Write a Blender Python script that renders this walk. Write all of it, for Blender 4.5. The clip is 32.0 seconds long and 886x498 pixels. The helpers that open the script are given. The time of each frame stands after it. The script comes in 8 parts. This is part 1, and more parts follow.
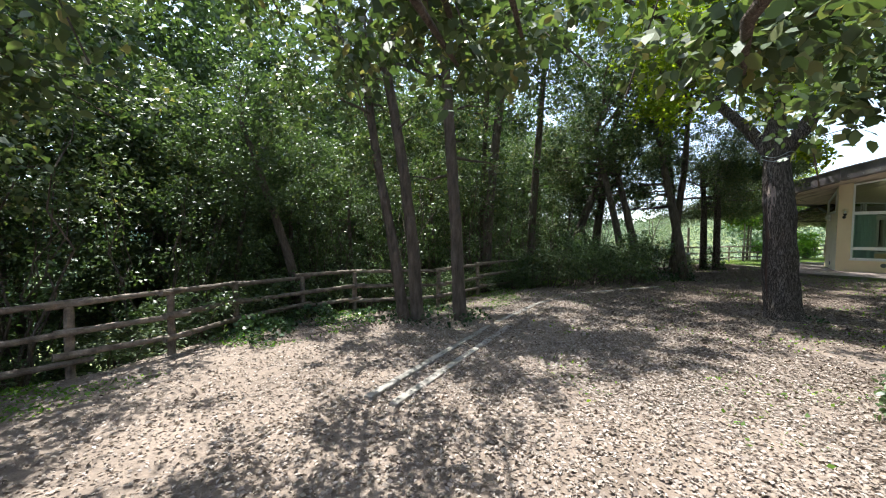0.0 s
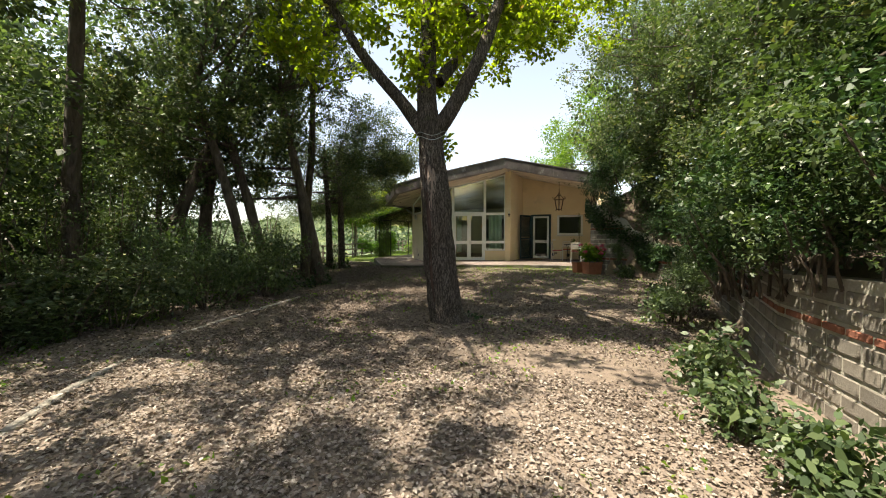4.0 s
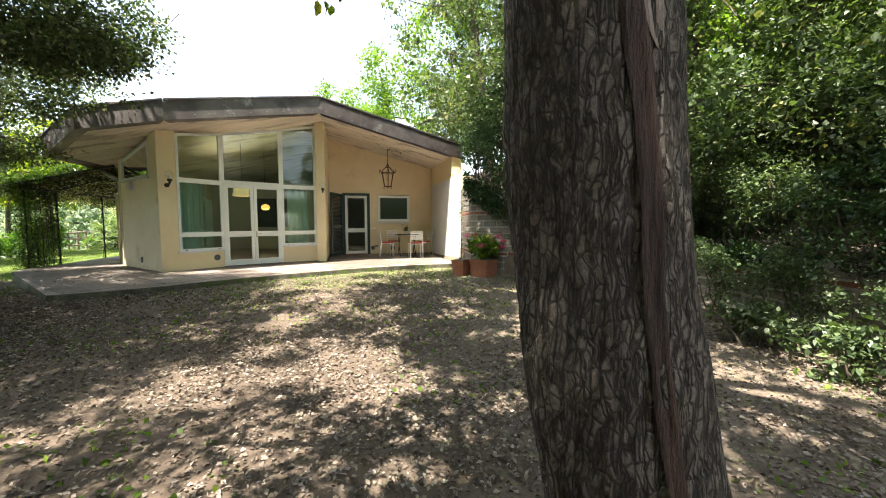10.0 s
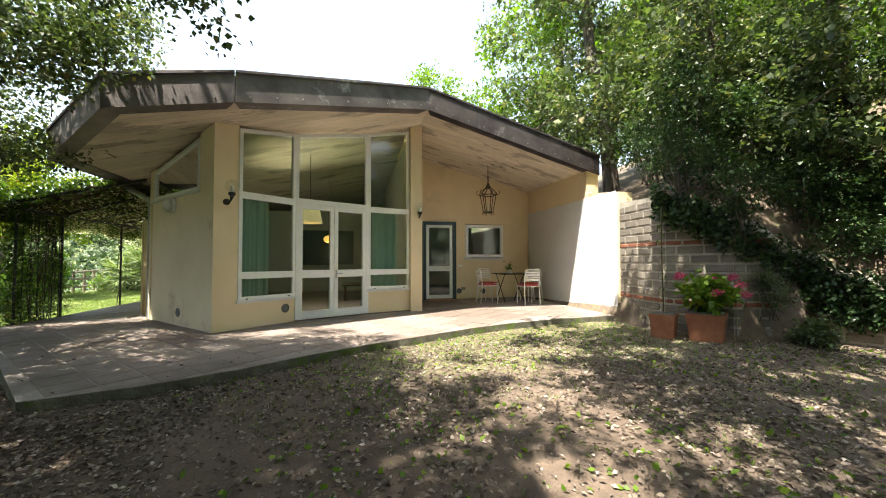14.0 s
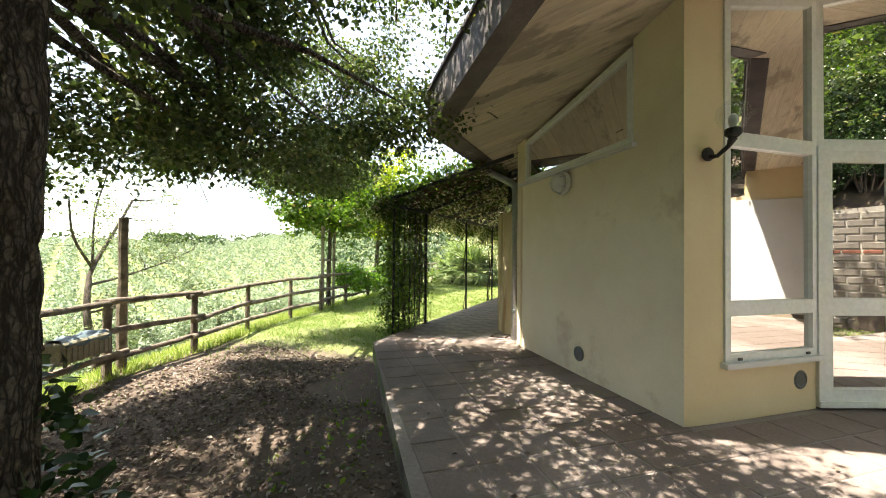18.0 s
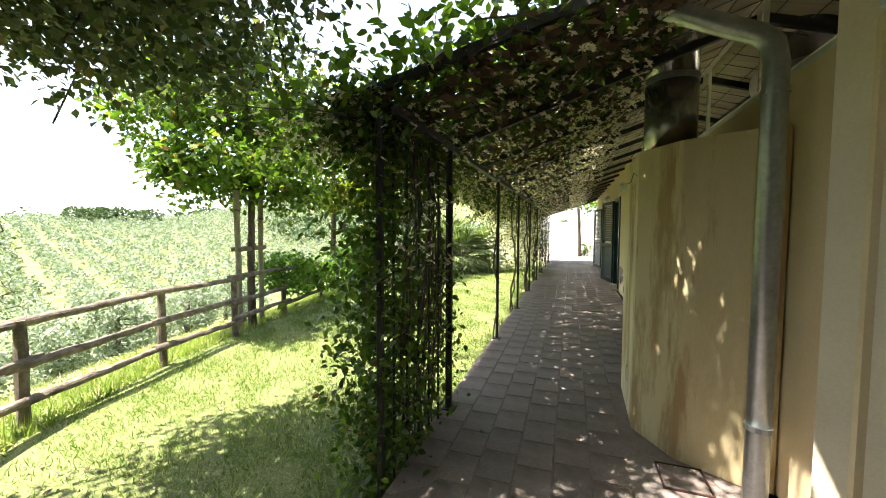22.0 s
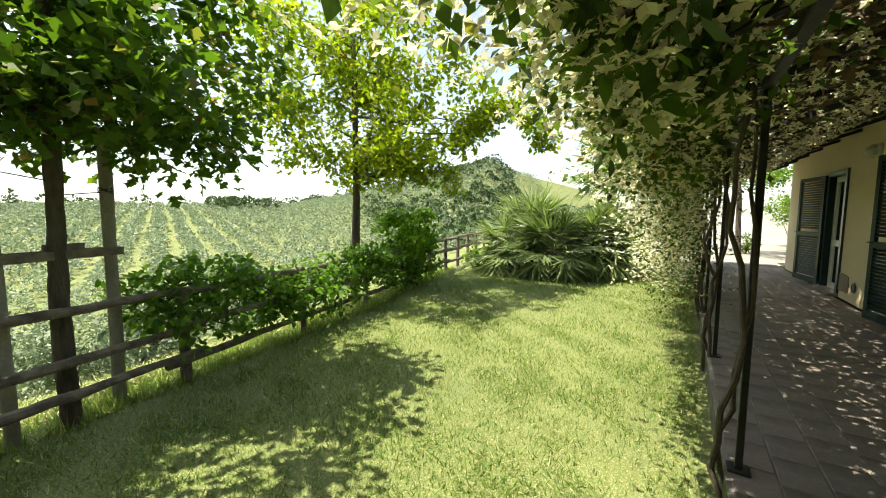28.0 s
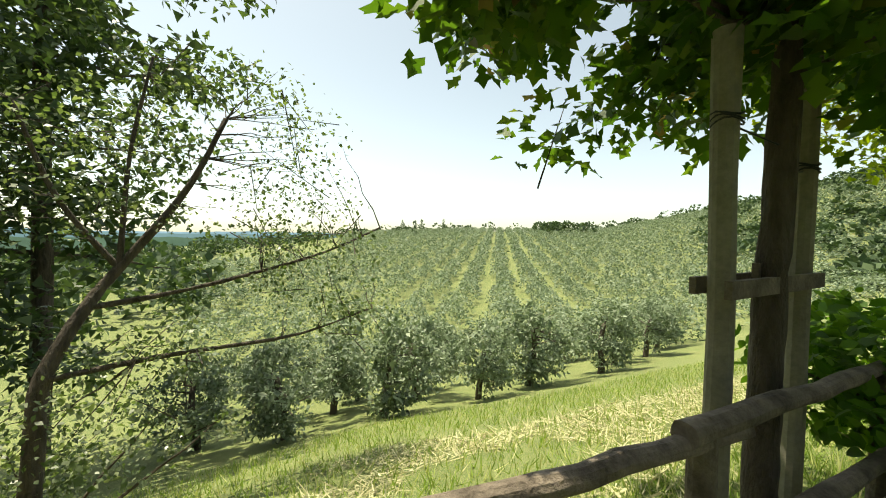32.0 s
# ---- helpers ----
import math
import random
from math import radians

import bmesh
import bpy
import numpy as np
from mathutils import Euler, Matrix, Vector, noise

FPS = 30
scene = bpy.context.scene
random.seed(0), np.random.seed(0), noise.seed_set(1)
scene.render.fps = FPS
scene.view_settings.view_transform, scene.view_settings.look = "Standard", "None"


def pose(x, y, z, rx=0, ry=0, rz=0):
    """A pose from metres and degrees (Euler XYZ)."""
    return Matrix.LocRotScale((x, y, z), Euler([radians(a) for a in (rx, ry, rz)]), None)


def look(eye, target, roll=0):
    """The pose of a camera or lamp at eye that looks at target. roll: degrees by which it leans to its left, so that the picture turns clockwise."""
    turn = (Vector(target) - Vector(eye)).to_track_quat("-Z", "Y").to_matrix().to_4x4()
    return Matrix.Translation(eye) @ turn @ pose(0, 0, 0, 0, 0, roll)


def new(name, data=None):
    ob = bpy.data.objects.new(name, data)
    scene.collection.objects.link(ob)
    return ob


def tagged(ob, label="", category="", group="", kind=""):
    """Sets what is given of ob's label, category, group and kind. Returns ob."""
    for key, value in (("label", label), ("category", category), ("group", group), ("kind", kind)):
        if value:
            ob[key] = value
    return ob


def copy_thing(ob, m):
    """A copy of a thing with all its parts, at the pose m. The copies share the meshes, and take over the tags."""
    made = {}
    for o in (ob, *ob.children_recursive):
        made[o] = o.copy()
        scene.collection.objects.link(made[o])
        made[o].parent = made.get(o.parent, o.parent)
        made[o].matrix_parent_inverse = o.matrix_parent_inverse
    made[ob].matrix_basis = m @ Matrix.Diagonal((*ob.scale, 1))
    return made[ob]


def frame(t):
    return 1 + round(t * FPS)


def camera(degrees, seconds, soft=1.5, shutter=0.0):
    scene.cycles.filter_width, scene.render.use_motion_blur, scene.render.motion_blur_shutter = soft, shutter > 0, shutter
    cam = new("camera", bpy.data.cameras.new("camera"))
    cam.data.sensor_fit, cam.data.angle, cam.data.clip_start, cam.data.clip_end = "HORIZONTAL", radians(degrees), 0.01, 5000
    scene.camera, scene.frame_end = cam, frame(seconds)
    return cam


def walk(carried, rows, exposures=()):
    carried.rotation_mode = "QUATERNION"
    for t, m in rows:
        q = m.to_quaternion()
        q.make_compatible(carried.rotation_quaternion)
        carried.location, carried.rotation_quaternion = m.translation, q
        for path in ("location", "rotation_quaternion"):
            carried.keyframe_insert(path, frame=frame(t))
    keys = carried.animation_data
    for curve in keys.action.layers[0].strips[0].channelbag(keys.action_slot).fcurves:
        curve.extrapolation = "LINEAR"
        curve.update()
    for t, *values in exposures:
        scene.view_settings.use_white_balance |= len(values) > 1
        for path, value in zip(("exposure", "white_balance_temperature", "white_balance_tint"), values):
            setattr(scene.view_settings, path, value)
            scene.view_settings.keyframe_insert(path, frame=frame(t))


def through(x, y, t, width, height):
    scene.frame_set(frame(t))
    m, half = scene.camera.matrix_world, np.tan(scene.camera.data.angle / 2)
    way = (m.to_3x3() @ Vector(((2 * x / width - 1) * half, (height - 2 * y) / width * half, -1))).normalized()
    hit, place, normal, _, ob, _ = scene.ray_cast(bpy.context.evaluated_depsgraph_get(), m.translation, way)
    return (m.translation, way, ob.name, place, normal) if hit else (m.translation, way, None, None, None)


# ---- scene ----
cam = camera(100.0, 32.0, soft=1.0)
PATH = [
    (0, (0.060, 0.118, 1.517), (0.376, 2.091, 1.428), 0.4),
    (0.5, (0.213, 0.554, 1.490), (0.548, 2.524, 1.400), 0.3),
    (1, (0.438, 1.007, 1.419), (0.911, 2.948, 1.332), 0.2),
    (1.5, (0.639, 1.469, 1.398), (1.360, 3.333, 1.310), 0.2),
    (2, (0.865, 1.887, 1.363), (1.881, 3.608, 1.278), 0.1),
    (2.5, (1.089, 2.331, 1.375), (2.437, 3.806, 1.293), 0.2),
    (3, (1.319, 2.747, 1.365), (2.919, 3.945, 1.294), 0.1),
    (3.5, (1.656, 3.167, 1.355), (3.395, 4.153, 1.286), 0.0),
    (5.5, (3.300, 4.723, 1.269), (5.189, 5.372, 1.156), -0.1),
    (6, (3.735, 5.040, 1.293), (5.657, 5.574, 1.156), 0.1),
    (6.5, (4.128, 5.413, 1.320), (6.082, 5.816, 1.181), 0.1),
    (7, (4.525, 5.687, 1.318), (6.503, 5.946, 1.175), 0.0),
    (7.5, (4.939, 5.990, 1.346), (6.932, 6.078, 1.199), 0.1),
    (8, (5.324, 6.297, 1.339), (7.318, 6.285, 1.191), 0.0),
    (8.5, (5.723, 6.554, 1.307), (7.714, 6.445, 1.159), -0.0),
    (9, (6.107, 6.864, 1.323), (8.086, 6.617, 1.174), -0.1),
    (9.5, (6.505, 7.104, 1.290), (8.458, 6.701, 1.138), -0.2),
    (10, (6.953, 7.333, 1.308), (8.886, 6.839, 1.168), -0.1),
    (10.5, (7.361, 7.617, 1.304), (9.279, 7.059, 1.207), -0.1),
    (11, (7.758, 7.826, 1.278), (9.661, 7.212, 1.262), -0.2),
    (11.5, (8.213, 8.080, 1.276), (10.108, 7.442, 1.318), -0.1),
    (12, (8.672, 8.331, 1.251), (10.566, 7.692, 1.302), -0.2),
    (12.5, (9.136, 8.608, 1.251), (11.031, 7.972, 1.305), -0.1),
    (13, (9.576, 8.886, 1.249), (11.476, 8.265, 1.307), -0.1),
    (13.5, (10.040, 9.157, 1.261), (11.957, 8.590, 1.318), -0.1),
    (15.5, (11.547, 10.269, 1.253), (13.544, 10.208, 1.337), -0.3),
    (16, (11.939, 10.586, 1.292), (13.934, 10.710, 1.356), -0.2),
    (16.5, (12.313, 10.950, 1.316), (14.282, 11.296, 1.369), 0.1),
    (17, (12.703, 11.257, 1.342), (14.622, 11.819, 1.391), 0.1),
    (17.5, (13.118, 11.530, 1.386), (14.972, 12.278, 1.426), 0.3),
    (18, (13.479, 11.866, 1.434), (15.290, 12.716, 1.460), 0.5),
    (18.5, (13.886, 12.180, 1.467), (15.680, 13.063, 1.484), 0.5),
    (19, (14.292, 12.509, 1.521), (16.081, 13.404, 1.530), 0.5),
    (19.5, (14.673, 12.842, 1.550), (16.462, 13.736, 1.557), 0.6),
    (20, (15.089, 13.172, 1.556), (16.881, 14.061, 1.550), 0.5),
    (20.5, (15.450, 13.498, 1.571), (17.247, 14.375, 1.541), 0.6),
    (21, (15.875, 13.715, 1.558), (17.694, 14.546, 1.513), 0.4),
    (21.5, (16.273, 13.926, 1.546), (18.122, 14.685, 1.477), 0.3),
    (22, (16.672, 14.082, 1.566), (18.561, 14.730, 1.459), 0.2),
    (22.5, (17.169, 14.133, 1.622), (19.097, 14.649, 1.488), -0.1),
    (23, (17.641, 14.252, 1.623), (19.589, 14.687, 1.489), -0.1),
    (23.5, (18.051, 14.288, 1.613), (20.020, 14.615, 1.474), -0.1),
    (24, (18.512, 14.290, 1.603), (20.490, 14.543, 1.451), -0.2),
    (24.5, (18.932, 14.303, 1.587), (20.910, 14.539, 1.412), -0.3),
    (26.5, (20.370, 14.501, 1.595), (22.316, 14.901, 1.361), -0.6),
    (27, (20.617, 14.701, 1.592), (22.533, 15.227, 1.369), -0.5),
    (27.5, (20.710, 14.951, 1.562), (22.543, 15.724, 1.356), -0.2),
    (28, (20.740, 15.233, 1.541), (22.411, 16.317, 1.356), 0.1),
    (28.5, (20.806, 15.526, 1.444), (22.255, 16.893, 1.268), 0.3),
    (29, (20.818, 15.893, 1.410), (22.009, 17.494, 1.277), 0.4),
    (29.5, (20.787, 16.315, 1.446), (21.725, 18.076, 1.312), 0.5),
    (30, (20.719, 16.734, 1.461), (21.534, 18.555, 1.325), 0.6),
    (30.5, (20.600, 17.136, 1.454), (21.319, 18.999, 1.334), 0.5),
    (31, (20.417, 17.497, 1.418), (21.058, 19.388, 1.320), 0.5),
    (31.5, (20.198, 17.778, 1.391), (20.787, 19.688, 1.307), 0.6),
    (32, (19.888, 17.914, 1.407), (20.289, 19.872, 1.341), 0.7),
]
EXPOSURES = [(0, 1.75, 5900, 7), (1.5, 1.7, 6200, 7), (3, 1.65, 7200, 7), (6, 1.9, 7200, 6), (9, 2.6, 6800, 6), (10, 2.6, 6800, 6), (13, 2.5, 6800, 6), (14.5, 2.35, 6800, 7), (17, 2.45, 6900, 9), (19, 2.6, 7000, 8), (20, 2.5, 6900, 8), (21, 2.35, 6900, 9), (22, 2.55, 6700, 12), (23, 3.25, 6100, 17), (24, 3.45, 6500, 17), (24.5, 3.2, 6500, 15), (27, 2.0, 6200, 14), (28, 1.55, 7100, 3), (29, 0.95, 7600, -2), (30, 1.0, 7600, -3), (32, 1.0, 7600, -2)]
walk(cam, [(t, look(eye, target, roll)) for t, eye, target, roll in PATH], EXPOSURES)

# ---- light ----
SUN_EL, SUN_AZ = 67.5, 320.0
world = bpy.data.worlds.new("world")
scene.world = world
world.use_nodes = True
wn = world.node_tree.nodes
sky = wn.new("ShaderNodeTexSky")
sky.sky_type = 'NISHITA'
sky.sun_disc = False
sky.sun_elevation, sky.sun_rotation = radians(SUN_EL), radians(SUN_AZ)
sky.air_density, sky.dust_density, sky.ozone_density = 0.9, 1.0, 0.6
wn["Background"].inputs[1].default_value = 0.115
haze = wn.new("ShaderNodeHueSaturation")
haze.inputs["Saturation"].default_value, haze.inputs["Value"].default_value = 0.65, 1.0
world.node_tree.links.new(sky.outputs[0], haze.inputs["Color"])
world.node_tree.links.new(haze.outputs[0], wn["Background"].inputs[0])
sun = new("sun", bpy.data.lights.new("sun", 'SUN'))
sun.data.energy, sun.data.angle, sun.data.color = 4.3, radians(0.55), (1.0, 0.94, 0.83)
to_sun = Vector((math.sin(radians(SUN_AZ)) * math.cos(radians(SUN_EL)), math.cos(radians(SUN_AZ)) * math.cos(radians(SUN_EL)), math.sin(radians(SUN_EL))))
sun.matrix_world = look((0, 0, 40), Vector((0, 0, 40)) - to_sun)


# ---- materials ----
def nodes_of(name):
    m = bpy.data.materials.new(name)
    m.use_nodes = True
    return m, m.node_tree.nodes, m.node_tree.links, m.node_tree.nodes["Principled BSDF"]


def ramp(n, l, src, stops):
    r = n.new("ShaderNodeValToRGB")
    el = r.color_ramp.elements
    while len(el) < len(stops):
        el.new(0.5)
    for e, (p, c) in zip(el, stops):
        e.position, e.color = p, (*c, 1)
    l.new(src, r.inputs[0])
    return r.outputs[0]


def noise_tex(n, l, co, scale, detail=5, rough=0.6, stretch=None):
    if stretch:
        mp = n.new("ShaderNodeMapping")
        mp.inputs["Scale"].default_value = stretch
        l.new(co, mp.inputs[0])
        co = mp.outputs[0]
    t = n.new("ShaderNodeTexNoise")
    t.inputs["Scale"].default_value, t.inputs["Detail"].default_value, t.inputs["Roughness"].default_value = scale, detail, rough
    l.new(co, t.inputs["Vector"])
    return t.outputs["Fac"]


def blend(n, l, fac, a, b, mode='MIX'):
    x = n.new("ShaderNodeMix")
    x.data_type, x.blend_type = 'RGBA', mode
    for sock, v in ((x.inputs[0], fac), (x.inputs[6], a), (x.inputs[7], b)):
        if isinstance(v, bpy.types.NodeSocket):
            l.new(v, sock)
        else:
            sock.default_value = v if isinstance(v, (int, float)) else (*v, 1)
    return x.outputs[2]


def bump(n, l, bsdf, src, strength, dist=0.02):
    b = n.new("ShaderNodeBump")
    b.inputs["Strength"].default_value, b.inputs["Distance"].default_value = strength, dist
    l.new(src, b.inputs["Height"])
    l.new(b.outputs[0], bsdf.inputs["Normal"])


def math_node(n, l, op, a, value):
    q = n.new("ShaderNodeMath")
    q.operation = op
    l.new(a, q.inputs[0])
    q.inputs[1].default_value = value
    return q.outputs[0]


def surface(name, dark, light, scale=8.0, fine=60.0, rough=0.85, relief=0.3, stretch=None, stain=None, metal=0.0, vary=0.0, dist=0.01, grain=0.35):
    """Two-scale surface: broad patches, fine grain, an optional stain colour, relief from the grain."""
    m, n, l, p = nodes_of(name)
    co = n.new("ShaderNodeTexCoord").outputs["Object"]
    a = noise_tex(n, l, co, scale, 6, 0.6, stretch)
    f = noise_tex(n, l, co, fine, 4, 0.65, stretch)
    col = ramp(n, l, a, [(0.3, dark), (0.7, light)])
    col = blend(n, l, grain, col, ramp(n, l, f, [(0.3, (0.25,) * 3), (0.7, (1, 1, 1))]), 'MULTIPLY')
    if stain:
        s = noise_tex(n, l, co, stain[1], 7, 0.7, stain[3] if len(stain) > 3 else None)
        col = blend(n, l, ramp(n, l, s, [(stain[2], (0, 0, 0)), (stain[2] + 0.08, (1, 1, 1))]), col, stain[0])
    if vary:
        oi = n.new("ShaderNodeObjectInfo").outputs["Random"]
        col = blend(n, l, vary, col, ramp(n, l, oi, [(0.0, (0.25,) * 3), (1.0, (1.35, 1.3, 1.25))]), 'MULTIPLY')
    l.new(col, p.inputs["Base Color"])
    p.inputs["Roughness"].default_value, p.inputs["Metallic"].default_value = rough, metal
    bump(n, l, p, f, relief, dist)
    return m


def leafy(name, stops, through=0.35, rough=0.45, light=None, gloss=0.3):
    """Leaves: colour varies from leaf to leaf, light shines through them."""
    m, n, l, p = nodes_of(name)
    ri = n.new("ShaderNodeNewGeometry").outputs["Random Per Island"]
    col = ramp(n, l, ri, stops)
    l.new(col, p.inputs["Base Color"])
    p.inputs["Roughness"].default_value = rough
    p.inputs["Specular IOR Level"].default_value = gloss
    t = n.new("ShaderNodeBsdfTranslucent")
    l.new(blend(n, l, 1.0, col, light or (1.3, 1.5, 0.6), 'MULTIPLY'), t.inputs[0])
    mx = n.new("ShaderNodeMixShader")
    mx.inputs[0].default_value = through
    l.new(p.outputs[0], mx.inputs[1])
    l.new(t.outputs[0], mx.inputs[2])
    l.new(mx.outputs[0], n["Material Output"].inputs[0])
    return m


def plain(name, col, rough=0.5, metal=0.0, glow=0.0):
    m, n, l, p = nodes_of(name)
    co = n.new("ShaderNodeTexCoord").outputs["Object"]
    c = ramp(n, l, noise_tex(n, l, co, 25, 4), [(0.25, [v * 0.82 for v in col]), (0.75, col)])
    l.new(c, p.inputs["Base Color"])
    p.inputs["Roughness"].default_value, p.inputs["Metallic"].default_value = rough, metal
    if glow:
        p.inputs["Emission Color"].default_value = (*col, 1)
        p.inputs["Emission Strength"].default_value = glow
    return m


def glass_mat(name, tint=(0.75, 0.82, 0.78), ior=1.9, thin=0.0):
    m, n, l, p = nodes_of(name)
    n.remove(p)
    tr, gl, fr, mx = (n.new(k) for k in ("ShaderNodeBsdfTransparent", "ShaderNodeBsdfGlossy", "ShaderNodeFresnel", "ShaderNodeMixShader"))
    tr.inputs[0].default_value = (*tint, 1)
    gl.inputs["Roughness"].default_value = 0.01
    fr.inputs[0].default_value = ior
    mx.inputs[0].default_value = thin
    if not thin:
        l.new(fr.outputs[0], mx.inputs[0])
    l.new(tr.outputs[0], mx.inputs[1])
    l.new(gl.outputs[0], mx.inputs[2])
    l.new(mx.outputs[0], n["Material Output"].inputs[0])
    return m


def cracked_bark(name):
    """Old oak bark: grey plates parted by dark cracks that run mostly upward."""
    m, n, l, p = nodes_of(name)
    co = n.new("ShaderNodeTexCoord").outputs["Object"]
    wob = n.new("ShaderNodeTexNoise")
    wob.inputs["Scale"].default_value = 7.0
    l.new(co, wob.inputs["Vector"])
    warp = blend(n, l, 0.022, co, wob.outputs["Color"], 'LINEAR_LIGHT')
    ridge = noise_tex(n, l, warp, 30, 3, 0.5, (1.0, 1.0, 0.16))
    fold = n.new("ShaderNodeMath")
    fold.operation = 'MULTIPLY_ADD'
    fold.inputs[1].default_value, fold.inputs[2].default_value = 2.0, -1.0
    l.new(ridge, fold.inputs[0])
    crack = n.new("ShaderNodeMath")
    crack.operation = 'ABSOLUTE'
    l.new(fold.outputs[0], crack.inputs[0])
    mp = n.new("ShaderNodeMapping")
    mp.inputs["Scale"].default_value = (34, 34, 17)
    l.new(warp, mp.inputs[0])
    vo = n.new("ShaderNodeTexVoronoi")
    vo.feature = 'DISTANCE_TO_EDGE'
    vo.inputs["Scale"].default_value = 1.0
    l.new(mp.outputs[0], vo.inputs["Vector"])
    gap = blend(n, l, 1.0, ramp(n, l, crack.outputs[0], [(0.02, (0, 0, 0)), (0.20, (1, 1, 1))]), ramp(n, l, vo.outputs["Distance"], [(0.0, (0.25,) * 3), (0.13, (1, 1, 1))]), 'MULTIPLY')
    f = noise_tex(n, l, co, 90, 5, 0.7)
    broad = noise_tex(n, l, co, 3.5, 5, 0.6, (1.5, 1.5, 0.5))
    plate = blend(n, l, 1.0, ramp(n, l, broad, [(0.3, (0.16, 0.125, 0.105)), (0.55, (0.235, 0.195, 0.168)), (0.75, (0.33, 0.295, 0.26))]), ramp(n, l, f, [(0.3, (0.5,) * 3), (0.72, (1.2,) * 3)]), 'MULTIPLY')
    col = blend(n, l, gap, (0.035, 0.026, 0.021), plate)
    moss = noise_tex(n, l, co, 1.6, 7, 0.7)
    col = blend(n, l, ramp(n, l, moss, [(0.62, (0, 0, 0)), (0.70, (1, 1, 1))]), col, (0.075, 0.085, 0.03))
    l.new(col, p.inputs["Base Color"])
    p.inputs["Roughness"].default_value = 0.95
    bump(n, l, p, blend(n, l, 0.25, gap, f), 1.0, 0.022)
    return m


PLASTER = surface("cream_plaster", (0.70, 0.56, 0.35), (0.79, 0.66, 0.44), 0.9, 90, 0.92, 0.12, stain=((0.60, 0.49, 0.33), 0.55, 0.60), grain=0.12)
PLASTER_WORN = surface("worn_plaster", (0.74, 0.655, 0.49), (0.86, 0.78, 0.61), 1.3, 80, 0.92, 0.2, stain=((0.64, 0.53, 0.40), 0.9, 0.57), grain=0.12)
WHITE_PLASTER = surface("white_plaster", (0.62, 0.615, 0.61), (0.70, 0.695, 0.69), 1.2, 120, 0.9, 0.1, stain=((0.62, 0.60, 0.57), 0.8, 0.68), grain=0.12)


def board_concrete(name):
    """Concrete cast on boards that run down the roof's slope: a tone for each board, thin seams, damp patches drawn out along them."""
    m, n, l, p = nodes_of(name)
    co = n.new("ShaderNodeTexCoord").outputs["Object"]
    sep = n.new("ShaderNodeSeparateXYZ")
    l.new(co, sep.inputs[0])

    def calc(op, a, b=0.0):
        k = n.new("ShaderNodeMath")
        k.operation = op
        for sock, v in zip(k.inputs, (a, b)):
            if isinstance(v, (int, float)):
                sock.default_value = v
            else:
                l.new(v, sock)
        return k.outputs[0]

    u = calc('DIVIDE', sep.outputs[0], 0.16)
    wn_ = n.new("ShaderNodeTexWhiteNoise")
    wn_.noise_dimensions = '1D'
    l.new(calc('FLOOR', u), wn_.inputs["W"])
    seam = calc('ABSOLUTE', calc('SUBTRACT', calc('FRACT', u), 0.5))
    grain_ = noise_tex(n, l, co, 9, 6, 0.65, (3.0, 0.35, 1.0))
    damp = noise_tex(n, l, co, 1.5, 6, 0.62, (1.7, 0.62, 1.0))
    col = ramp(n, l, grain_, [(0.3, (0.56, 0.48, 0.37)), (0.7, (0.74, 0.66, 0.54))])
    col = blend(n, l, 0.35, col, ramp(n, l, wn_.outputs["Value"], [(0.0, (0.62,) * 3), (1.0, (1.1, 1.08, 1.05))]), 'MULTIPLY')
    col = blend(n, l, ramp(n, l, damp, [(0.54, (0, 0, 0)), (0.60, (0.85,) * 3)]), col, (0.31, 0.265, 0.215))
    col = blend(n, l, ramp(n, l, seam, [(0.465, (0, 0, 0)), (0.495, (0.6,) * 3)]), col, (0.30, 0.25, 0.20))
    l.new(col, p.inputs["Base Color"])
    p.inputs["Roughness"].default_value = 0.92
    bump(n, l, p, grain_, 0.3, 0.01)
    return m


CONCRETE = board_concrete("board_marked_concrete")
COPPER = surface("weathered_roof_edge_metal", (0.10, 0.085, 0.09), (0.24, 0.21, 0.21), 2.2, 50, 0.55, 0.15, stain=((0.34, 0.33, 0.34), 1.6, 0.60), metal=0.5)
TILE = surface("stamped_concrete", (0.21, 0.165, 0.15), (0.34, 0.305, 0.29), 1.0, 45, 0.72, 0.5, stretch=(1, 1, 1), vary=0.18, stain=((0.15, 0.118, 0.103), 0.33, 0.49), dist=0.012)
JOINT = surface("dark_joint", (0.13, 0.12, 0.11), (0.20, 0.18, 0.165), 4, 60, 0.95, 0.3)
EDGE = surface("mossy_concrete_edge", (0.07, 0.065, 0.05), (0.20, 0.19, 0.145), 6, 40, 0.95, 0.9, stain=((0.085, 0.125, 0.025), 2.5, 0.50), dist=0.03)
WHITE_FRAME = plain("white_painted_aluminium", (0.80, 0.82, 0.80), 0.35)
GREEN_PAINT = plain("dark_green_paint", (0.010, 0.036, 0.040), 0.35)
IRON = surface("dark_painted_iron", (0.02, 0.022, 0.022), (0.05, 0.05, 0.05), 12, 80, 0.5, 0.2, metal=0.3)
RUST = surface("rusty_iron", (0.05, 0.025, 0.02), (0.12, 0.06, 0.045), 14, 70, 0.7, 0.3, metal=0.4)
ZINC = surface("galvanised_steel", (0.36, 0.39, 0.40), (0.52, 0.56, 0.57), 6, 40, 0.38, 0.1, metal=0.85)
FLUE = surface("stainless_flue", (0.30, 0.30, 0.29), (0.46, 0.46, 0.44), 3, 60, 0.22, 0.08, metal=0.95)
